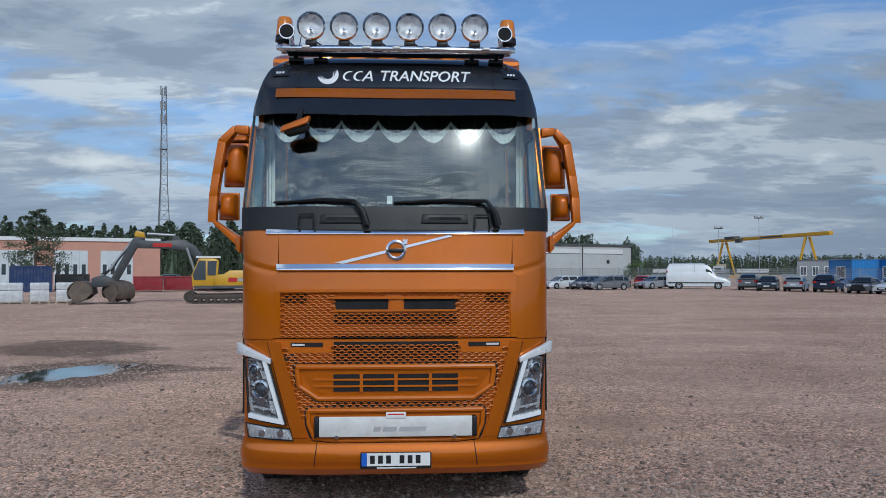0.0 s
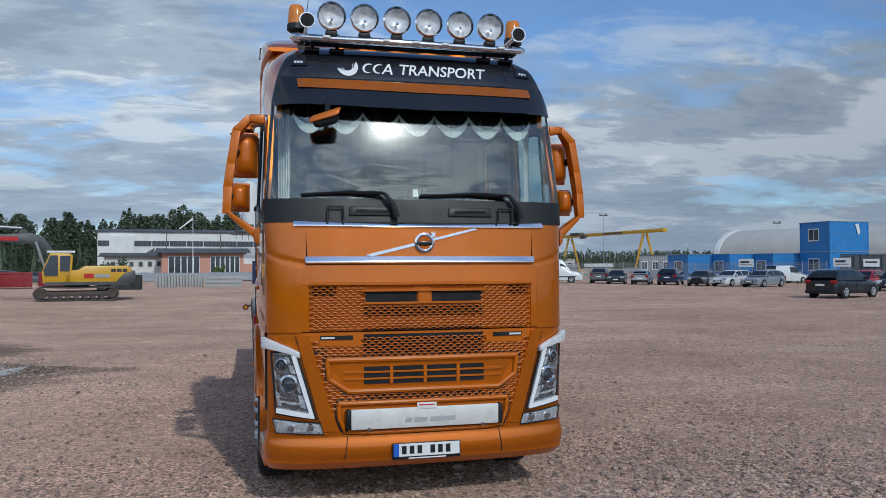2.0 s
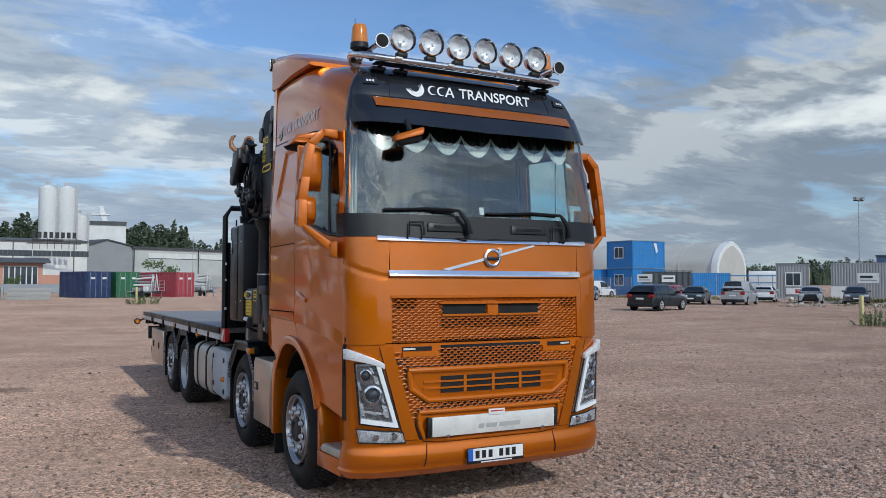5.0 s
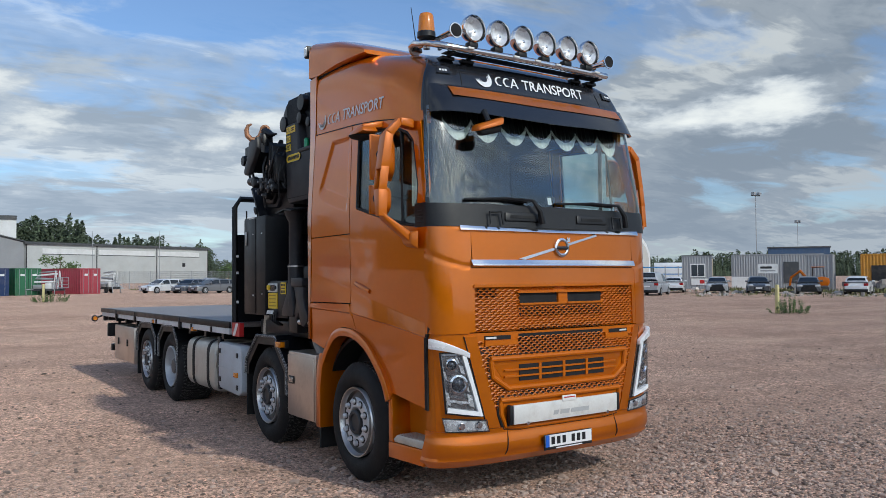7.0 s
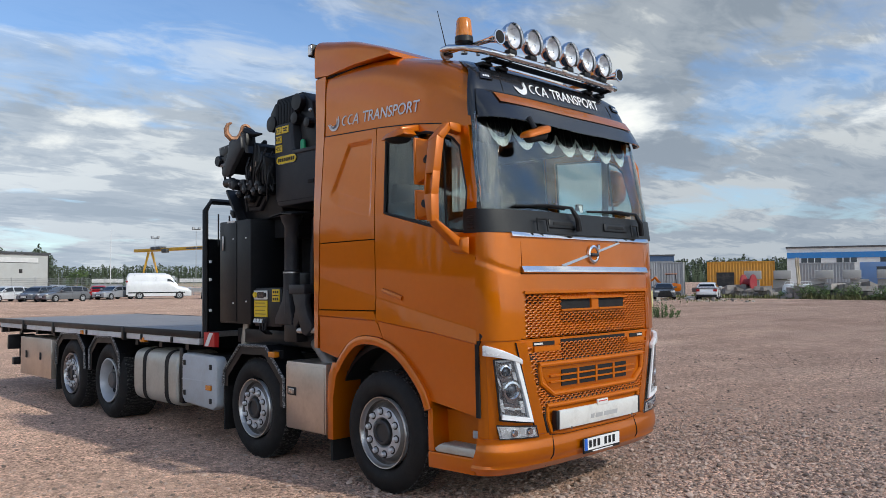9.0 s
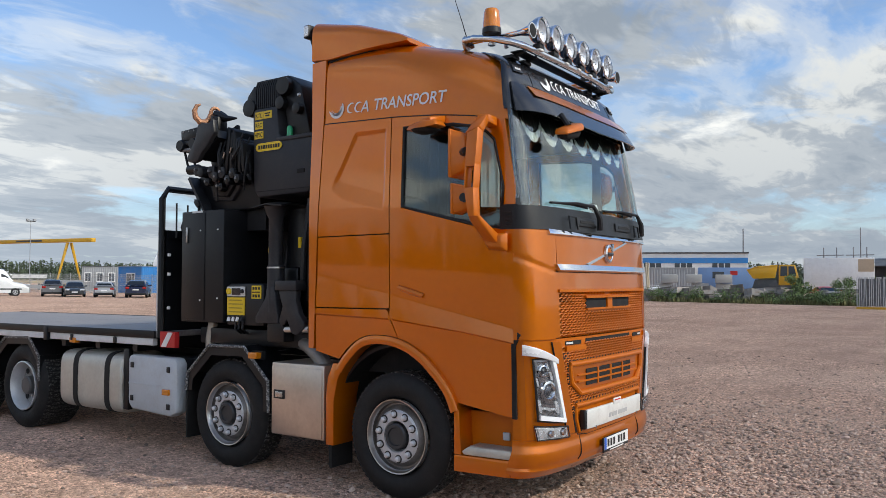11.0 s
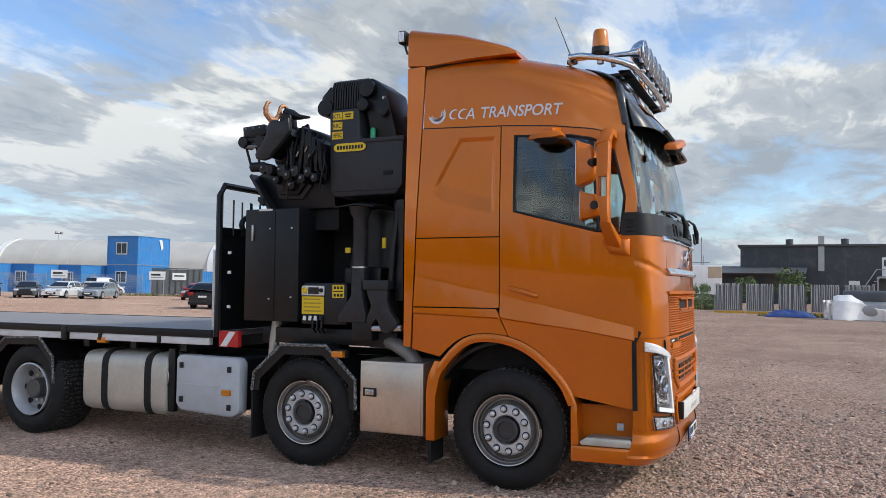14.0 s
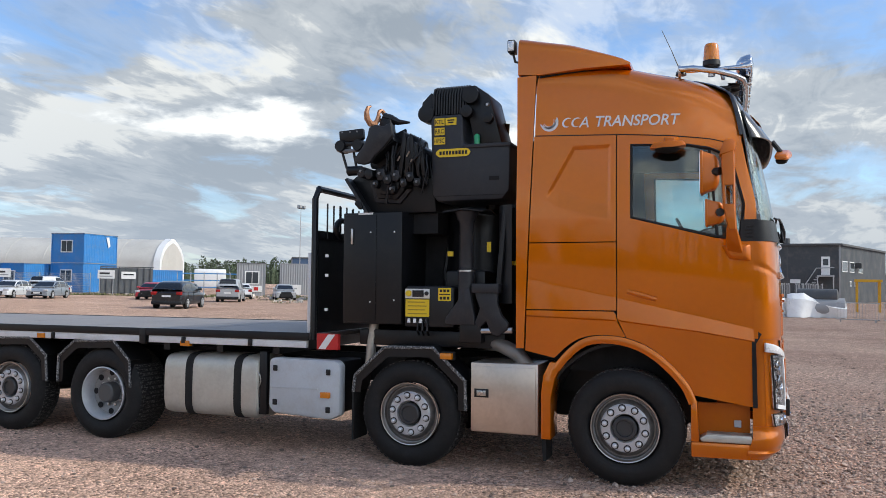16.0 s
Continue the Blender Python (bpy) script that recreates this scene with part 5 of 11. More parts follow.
# ---- wheels ----
NUT_CAP = mat("nut_cap", (0.66, 0.66, 0.67), 0.32, 0.35, 0.10, 20.0)
RIM_WELL = mat("dusty_rim_well", (0.20, 0.19, 0.18), 0.42, 0.6, 0.35, 7.0, dirt=((0.05, 0.045, 0.04), 0.5))
TREAD = mat("dusty_tread", (0.014, 0.0135, 0.0135), 0.70, 0.0, 0.3, 26.0, bump=0.25, bscale=90, dirt=((0.42, 0.40, 0.38), 0.55), spec=0.3)
RIM_DARK = mat("nut_seat_dark", (0.035, 0.031, 0.029), 0.6, 0.3, 0.3, 8.0)


def make_wheel(side, y, kind, x_face, width):
    """One wheel; kind: 'front' with a nut ring that stands out, or 'drive' with a deep dish."""
    R, W = 0.515, width
    c = Vector((0, y, R))
    s = side
    X = lambda a: s * (x_face - a)
    tyre = Shape()
    prof = [(0.06, 0.30), (0.015, 0.335), (0.0, 0.39), (0.005, 0.44), (0.03, 0.485), (0.055, 0.508), (0.075, 0.515), (W - 0.075, 0.515), (W - 0.055, 0.508), (W - 0.03, 0.485), (W, 0.40), (W - 0.03, 0.31)]
    tyre.lathe([(X(a), r) for a, r in prof], c, "x", 64, True)
    w = part("wheel", tyre, RUBBER, truck, "black truck tyre on a grey steel rim", sharp=50)
    tr = Shape()
    for k in range(60):
        a0, a1 = math.tau * k / 60, math.tau * (k + 0.62) / 60
        for b0, b1, sh in ((0.060, 0.115, 0.0), (0.125, W - 0.125, 0.5), (W - 0.115, W - 0.06, 0.0)):
            d = math.tau * sh / 60
            q = [(b, a) for b, a in ((b0, a0 + d), (b1, a0 + d), (b1, a1 + d), (b0, a1 + d))]
            at = lambda r: [Vector((X(b), y + math.cos(a) * r, R + math.sin(a) * r)) for b, a in q]
            tr.hull(at(0.505), at(0.5195))
    part("tread", tr, TREAD, w)
    rim = Shape()
    if kind == "front":
        rim.lathe([(X(a), r) for a, r in [(0.05, 0.295), (0.012, 0.302), (0.008, 0.292), (0.04, 0.275), (0.075, 0.268), (0.075, 0.252), (0.025, 0.215), (0.012, 0.20), (0.010, 0.130), (0.03, 0.118), (0.10, 0.116), (0.10, 0.001)]], c, "x", 48, caps=False)
        rm = part("rim", rim, RIM, w, "grey steel rim with ten nuts")
        part("rim_band", Shape().lathe([(X(0.039), 0.273), (X(0.071), 0.266), (X(0.070), 0.252), (X(0.024), 0.2158)], c, "x", 40, caps=False), RIM_WELL, rm)
        part("rim_lip", Shape().lathe([(X(0.012), 0.306), (X(0.0), 0.301), (X(0.002), 0.293), (X(0.016), 0.287), (X(0.030), 0.280)], c, "x", 56, caps=False), STEEL, rm)
        hubp = [(0.09, 0.110), (0.0, 0.106), (-0.012, 0.095), (-0.012, 0.075), (0.004, 0.070), (0.004, 0.001)]
        part("hub", Shape().lathe([(X(a), r) for a, r in hubp], c, "x", 28), mat("hub_grey", (0.045, 0.045, 0.047), 0.5, 0.2), rm)
        for k in range(10):
            a = math.tau * (k + 0.3) / 10
            p = c + Vector((0, math.cos(a) * 0.180, math.sin(a) * 0.180))
            part("nut_seat", Shape().lathe([(X(0.013), 0.034), (X(0.0075), 0.034), (X(0.0075), 0.018)], p, "x", 14, caps=False), RIM_DARK, rm)
            part("wheel_nut", Shape().lathe([(X(0.012), 0.023), (X(0.0), 0.023), (X(-0.004), 0.021), (X(-0.018), 0.020), (X(-0.024), 0.013), (X(-0.026), 0.001)], p, "x", 12), NUT_CAP, rm)
        for k in range(20):
            a = math.tau * k / 20
            hole = Shape()
            ring = [(0.016 * math.cos(math.tau * i / 10), 0.013 * math.sin(math.tau * i / 10)) for i in range(10)]
            spot = lambda e, f, o: c + Vector((X(0.047 + f * 0.9 - o) - c.x, math.cos(a + e / 0.227) * (0.227 + f), math.sin(a + e / 0.227) * (0.227 + f)))
            hole.hull([spot(e, f, -0.004) for e, f in ring], [spot(e, f, 0.0015) for e, f in ring])
            part("vent_hole", hole, DARK, rm)
    else:
        rim.lathe([(X(a), r) for a, r in [(0.05, 0.295), (0.010, 0.303), (0.005, 0.290), (0.05, 0.268), (0.16, 0.255), (0.175, 0.20), (0.185, 0.12), (0.11, 0.105), (0.10, 0.001)]], c, "x", 48, caps=False)
        rm = part("rim", rim, RIM, w, "deep-dish grey steel rim")
        part("dish", Shape().lathe([(X(0.150), 0.250), (X(0.165), 0.20), (X(0.175), 0.125)], c, "x", 40, caps=False), mat("dish_grey", (0.27, 0.27, 0.27), 0.5, 0.3, dirt=((0.12, 0.10, 0.09), 0.4)), rm)
        part("drive_hub", Shape().lathe([(X(0.18), 0.118), (X(0.06), 0.112), (X(0.045), 0.095), (X(0.045), 0.001)], c, "x", 28), mat("drive_hub_grey", (0.10, 0.10, 0.10), 0.5, 0.3), rm)
        for k in range(10):
            a = math.tau * k / 10
            p = c + Vector((0, math.cos(a) * 0.152, math.sin(a) * 0.152))
            part("wheel_nut", Shape().lathe([(X(0.19), 0.022), (X(0.15), 0.018), (X(0.145), 0.001)], p, "x", 8), STEEL, rm)
        for k in range(8):
            a = math.tau * k / 8
            p = c + Vector((0, math.cos(a) * 0.222, math.sin(a) * 0.222))
            part("vent_hole", Shape().lathe([(X(0.150), 0.036), (X(0.158), 0.034), (X(0.158), 0.001)], p, "x", 10), DARK, rm)
    return w


AXLES = (1.35, 3.42, 7.20, 8.62)
for sd in (-1, 1):
    make_wheel(sd, AXLES[0], "front", 1.235, 0.33)
    make_wheel(sd, AXLES[1], "front", 1.225, 0.33)
    make_wheel(sd, AXLES[2], "drive", 1.235, 0.56)
    make_wheel(sd, AXLES[3], "front", 1.225, 0.33)


# ---- chassis, bed and boxes ----
def build_chassis():
    ch = part("chassis", Shape().box(-0.46, -0.38, 0.7, 11.9, 0.72, 1.02).box(0.38, 0.46, 0.7, 11.9, 0.72, 1.02), BLACK_STEEL, truck)
    for y in (1.0, 2.6, 4.2, 5.6, 6.6, 9.4, 11.0):
        part("cross_member", Shape().box(-0.38, 0.38, y, y + 0.08, 0.76, 0.98), BLACK_STEEL, ch, bevel=0.006)
    for y in AXLES:
        part("axle", Shape().tube([(-1.0, y, 0.50), (-0.3, y, 0.46), (0.3, y, 0.46), (1.0, y, 0.50)], 0.07, 10), BLACK_STEEL, ch)
    part("gearbox", Shape().box(-0.34, 0.34, 0.6, 2.6, 0.45, 1.2), BLACK_STEEL, ch, bevel=0.05)
    part("engine_tray", Shape().box(-0.9, 0.9, 0.25, 2.0, 0.98, 1.28), DARK, ch)
    part("exhaust_pipe", Shape().tube([(-0.55, 3.3, 1.20), (-0.85, 2.9, 1.22), (-1.02, 2.55, 1.20), (-1.08, 2.36, 1.12), (-1.06, 2.25, 0.98)], 0.07, 12), DUSTY_PIPE, ch, "dusty steel exhaust pipe")
    # flatbed
    bed = part("flatbed", Shape().box(-1.24, 1.24, 4.52, 12.1, 1.20, 1.262), DECKMAT, truck, "flat loading bed with worn dark plywood", bevel=0.004)
    for k in range(5):
        y0 = 4.56 + 1.5 * k
        part("deck_sheet", Shape().box(-1.19, 1.19, y0, y0 + 1.485, 1.262, 1.270), DECKMAT, bed)
    for s in (-1, 1):
        a, b = sorted((s * 1.24, s * 1.265))
        part("edge_rail", Shape().box(a, b, 4.52, 12.1, 1.195, 1.275), BLACK_STEEL, bed, bevel=0.005)
        a, b = sorted((s * 1.19, s * 1.25))
        for y0, y1 in ((4.56, 6.55), (6.62, 12.05)):
            part("side_channel", Shape().box(a, b, y0, y1, 1.118, 1.193), GALV_RAIL, bed, "pale galvanised side channel", bevel=0.006)
        for y in (5.2, 6.05, 7.9, 9.3, 10.6):
            part("lash_ring", Shape().box(*sorted((s * 1.19, s * 1.268)), y, y + 0.05, 1.12, 1.19), BLACK_STEEL, bed, bevel=0.008)
        for y in (6.58, 9.25, 10.7):
            part("stake_pocket", Shape().box(*sorted((s * 1.22, s * 1.275)), y, y + 0.08, 1.10, 1.27), BLACK_STEEL, bed, bevel=0.008)
        a, b = sorted((s * 0.95, s * 1.20))
        for y in (4.9, 5.6, 6.3, 9.4, 10.2, 11.0, 11.7):
            part("bed_bearer", Shape().box(-1.2 if s < 0 else 0.0, 0.0 if s < 0 else 1.2, y, y + 0.08, 1.04, 1.198), BLACK_STEEL, bed)
    part("rear_beam", Shape().box(-1.22, 1.22, 12.02, 12.12, 1.02, 1.198), BLACK_STEEL, bed, bevel=0.008)
    part("rear_bumper", Shape().box(-1.15, 1.15, 11.6, 11.72, 0.45, 0.58), BLACK_STEEL, truck, bevel=0.01)
    for s in (-1, 1):
        lam = part("tail_lamp", Shape().box(*sorted((s * 0.75, s * 1.2)), 11.75, 11.83, 0.72, 0.98), BLACK, truck, bevel=0.02)
        part("tail_lens", Shape().box(*sorted((s * 0.80, s * 1.15)), 11.83, 11.84, 0.76, 0.94), RED, lam)
        part("lamp_hanger", Shape().box(*sorted((s * 0.95, s * 1.0)), 11.76, 11.82, 0.50, 1.05), BLACK_STEEL, lam)
        em = part("end_marker", Shape().tube([(s * 1.20, 12.06, 1.14), (s * 1.30, 12.08, 1.10), (s * 1.36, 12.09, 1.08)], 0.018, 8), BLACK, lam)
        part("marker_ring", Shape().lathe([(12.01, 0.001), (12.01, 0.020), (12.0, 0.036), (12.02, 0.042), (12.10, 0.040), (12.12, 0.036)], (s * 1.385, 0, 1.07), "y", 16), AMBER, em)
        part("marker_rubber", Shape().tube([(s * 1.385 + 0.05 * math.cos(a), 12.06, 1.07 + 0.05 * math.sin(a)) for a in [math.tau * k / 14 for k in range(14)]], 0.014, 6, True), RUBBER, em)
    # angular fenders
    def fender(yz, wide=0.36):
        f = Shape()
        for (y0, z0), (y1, z1) in zip(yz, yz[1:]):
            L = math.hypot(y1 - y0, z1 - z0)
            ny, nz = (z1 - z0) / L * 0.012, -(y1 - y0) / L * 0.012
            f.hull([(-1.235, y0 - ny, z0 - nz), (-1.235, y1 - ny, z1 - nz), (-1.235, y1 + ny, z1 + nz), (-1.235, y0 + ny, z0 + nz)], [(-1.235 + wide, y0 - ny, z0 - nz), (-1.235 + wide, y1 - ny, z1 - nz), (-1.235 + wide, y1 + ny, z1 + nz), (-1.235 + wide, y0 + ny, z0 + nz)])
        return f
    scuff = mat("scuffed_edge", (0.05, 0.05, 0.05), 0.6, 0.0, 0.3, 30.0, dirt=((0.75, 0.74, 0.72), 0.95))
    runs = [[(4.02, 0.70), (4.0, 0.87), (3.68, 1.155), (3.17, 1.165), (2.84, 0.86), (2.83, 0.58)],
            [(7.86, 0.62), (7.85, 0.92), (7.62, 1.10), (7.05, 1.12), (6.82, 0.90), (6.80, 0.60)],
            [(9.22, 0.62), (9.20, 0.95), (8.98, 1.10), (8.30, 1.12), (8.05, 0.92), (8.02, 0.62)]]
    for run in runs:
        for mirror in (False, True):
            f = fender(run)
            fe = part("fender", f.mirrored() if mirror else f, BLACK_STEEL, truck, "black angular steel fender with scuffed white edge")
            e = Shape().tube([(-1.238, y, z) for y, z in run], 0.017, 6)
            part("scuffed_edge", e.mirrored() if mirror else e, scuff, fe)
            cy = sum(y for y, z in run) / len(run)
            flange, ins = Shape(), [(cy + (y - cy) * 0.87, 0.5 + (z - 0.5) * 0.86 if z > 0.8 else z) for y, z in run]
            for a, b, c2, d in zip(run, run[1:], ins[1:], ins):
                flange.prism_x([a, b, c2, d], -1.232, -1.222)
            part("flange", flange.mirrored() if mirror else flange, BLACK_STEEL, fe)
    for s in (-1, 1):
        part("mud_flap", Shape().box(*sorted((s * 0.9, s * 1.22)), 4.02, 4.04, 0.22, 0.75), RUBBER, truck)
        part("mud_flap", Shape().box(*sorted((s * 0.9, s * 1.22)), 9.24, 9.26, 0.22, 0.75), RUBBER, truck)
        for y, z in ((2.97, 1.06), (6.0, 1.09), (8.05, 1.12)):
            mk = part("side_marker", Shape().box(*sorted((s * 1.20, s * 1.262)), y, y + 0.12, z, z + 0.06), AMBER, truck, "amber side marker lamp", bevel=0.008)
            part("marker_back", Shape().box(*sorted((s * 1.16, s * 1.20)), y - 0.01, y + 0.13, z - 0.01, z + 0.07), BLACK, mk)
        # stainless tool box behind the cab
        bx = part("tool_box", Shape().box(*sorted((s * 0.75, s * 1.245)), 2.13, 2.78, 0.395, 1.045), STAINLESS, truck, "stainless steel tool box with a paddle latch", bevel=0.012)
        part("box_lid", Shape().box(*sorted((s * 1.245, s * 1.255)), 2.15, 2.77, 0.41, 1.01), STAINLESS, bx, bevel=0.004)
        part("latch", Shape().box(*sorted((s * 1.255, s * 1.262)), 2.60, 2.74, 0.72, 0.80), BLACK, bx, bevel=0.004)
        part("latch_paddle", Shape().box(*sorted((s * 1.262, s * 1.268)), 2.625, 2.715, 0.735, 0.785), STEEL, bx, bevel=0.004)
        # rear steel cabinet
        rb = part("tool_box", Shape().box(*sorted((s * 0.75, s * 1.235)), 9.45, 10.95, 0.36, 0.99), STAINLESS, truck, "long stainless steel tool box under the bed", bevel=0.012)
        for y in (9.9, 10.6):
            part("latch", Shape().box(*sorted((s * 1.235, s * 1.25)), y, y + 0.06, 0.64, 0.76), BLACK, rb, bevel=0.004)
    # grey tank with four fasteners
    tk = part("plastic_tank", Shape().prism_x([(4.17, 0.45), (4.28, 0.40), (4.94, 0.43), (5.0, 0.50), (5.0, 0.98), (4.95, 1.01), (4.22, 1.0), (4.17, 0.95)], -1.24, -1.10), GREY_PLASTIC, truck, "pale grey plastic tank cover", bevel=0.03)
    for y, z in ((4.30, 0.88), (4.92, 0.90), (4.30, 0.50), (4.92, 0.55)):
        part("fastener", Shape().box(-1.252, -1.236, y - 0.025, y + 0.025, z - 0.03, z + 0.03), BLACK, tk, bevel=0.006)
    part("tank_body", Shape().box(-1.105, -0.62, 4.22, 4.95, 0.45, 0.98), BLACK, tk, "black plastic tank body", bevel=0.02)
    part("tank_rib", Shape().box(-1.246, -1.236, 4.42, 4.98, 0.70, 0.712), GREY_PLASTIC, tk)
    mk = part("side_marker", Shape().box(-1.268, -1.24, 4.27, 4.38, 0.62, 0.68), AMBER, tk, bevel=0.008)
    part("bracket", Shape().box(-1.20, -1.14, 5.05, 5.14, 0.40, 1.06), BLACK_STEEL, truck, bevel=0.008)
    part("cable_loop", Shape().tube([(-1.22, 5.18 + 0.07 * math.cos(a), 0.76 + 0.10 * math.sin(a)) for a in [0.6 + 4.6 * k / 14 for k in range(15)]], 0.006, 5), STEEL, truck)
    # aluminium fuel tank with straps
    ring = []
    for k in range(32):
        a = math.tau * k / 32
        sx, sz = math.cos(a), math.sin(a)
        ring.append((-0.93 + 0.315 * math.copysign(abs(sx) ** 0.42, sx), 0.675 + 0.335 * math.copysign(abs(sz) ** 0.42, sz)))
    tank = Shape()
    secs = [(5.14, 0.90), (5.16, 0.97), (5.22, 1.0), (6.27, 1.0), (6.33, 0.97), (6.35, 0.90)]
    n = len(ring)
    tank.add([(-0.93 + (x + 0.93) * k, y, 0.675 + (z - 0.675) * k) for y, k in secs for x, z in ring], [(i * n + j, i * n + (j + 1) % n, (i + 1) * n + (j + 1) % n, (i + 1) * n + j) for i in range(len(secs) - 1) for j in range(n)] + [tuple(range(n)), tuple(range((len(secs) - 1) * n, len(secs) * n))])
    ft = part("fuel_tank", tank, ALU, truck, "dirty aluminium fuel tank with black straps")
    for y in (5.38, 6.0):
        strap = Shape()
        strap.add([(-0.93 + (x + 0.93) * 1.02, yy, 0.675 + (z - 0.675) * 1.02) for yy in (y - 0.045, y + 0.045) for x, z in ring] + [(x, yy, z) for yy in (y - 0.045, y + 0.045) for x, z in ring],
                  [(j, (j + 1) % n, n + (j + 1) % n, n + j) for j in range(n)] + [(j, (j + 1) % n, 2 * n + (j + 1) % n, 2 * n + j) for j in range(n)] + [(n + j, n + (j + 1) % n, 3 * n + (j + 1) % n, 3 * n + j) for j in range(n)])
        part("tank_strap", strap, RUBBER, ft)
    part("air_tank", Shape().lathe([(4.3, 0.05), (4.34, 0.15), (6.2, 0.15), (6.24, 0.05)], (0.9, 0, 0.7), "y", 20), BLACK_STEEL, truck)
    # headboard frame
    hb = part("headboard", Shape().tube([(-1.20, 4.50, 1.20), (-1.20, 4.50, 2.66), (-1.13, 4.50, 2.77), (1.13, 4.50, 2.77), (1.20, 4.50, 2.66), (1.20, 4.50, 1.20)], 0.035, 8), BLACK_STEEL, truck, "black steel headboard frame")
    part("headboard_panel", Shape().box(-1.17, 1.17, 4.47, 4.50, 1.27, 2.25), BLACK_STEEL, hb)
    part("headboard_rail", Shape().box(-1.17, 1.17, 4.46, 4.51, 2.25, 2.33), BLACK_STEEL, hb)
    part("bright_edge", Shape().box(-1.205, -1.155, 4.535, 4.575, 1.272, 2.10), GALV_RAIL, hb, "bright aluminium edge strip", bevel=0.006)
    for k in range(9):
        x = -1.08 + 0.10 * k + 0.04 * (k % 3)
        part("stake", Shape().tube([(x, 4.42, 2.25), (x, 4.42, 2.62 - 0.01 * (k % 2))], 0.010, 5), BLACK_STEEL, hb)
    for z in (1.5, 1.85, 2.05):
        part("side_plate", Shape().box(-1.23, -1.21, 4.33, 4.36, z, z + 0.03), WHITE, hb)
    part("hose_coil", Shape().tube([(-0.9 + 0.16 * math.cos(a), 4.33, 2.36 + 0.09 * math.sin(a)) for a in [math.tau * k / 16 for k in range(16)]], 0.03, 8, True), BLACK, hb)
    for s in (-1, 1):
        cv = part("chevron_board", Shape().box(*sorted((s * 1.20, s * 1.255)), 4.19, 4.43, 1.11, 1.27), RED, hb, "red and white chevron board")
        part("chevron_stripe", Shape().prism_x([(4.41, 1.115), (4.33, 1.115), (4.22, 1.265), (4.30, 1.265)], s * 1.255, s * 1.259), WHITE, cv)


build_chassis()


# ---- loading crane behind the cab ----
STEEL_DULL = mat("dull_fitting_steel", (0.20, 0.20, 0.21), 0.45, 0.6, 0.2, 10.0)
HOUSING = mat("crane_grey_plastic", (0.030, 0.032, 0.037), 0.5, 0.0, 0.15, 5.0, bump=0.06, bscale=150, dirt=(DUST, 0.03), spec=0.35)
PLATE_GREY = mat("crane_grey_steel", (0.020, 0.021, 0.025), 0.45, 0.0, 0.25, 5.0, dirt=(DUST, 0.06), spec=0.4)


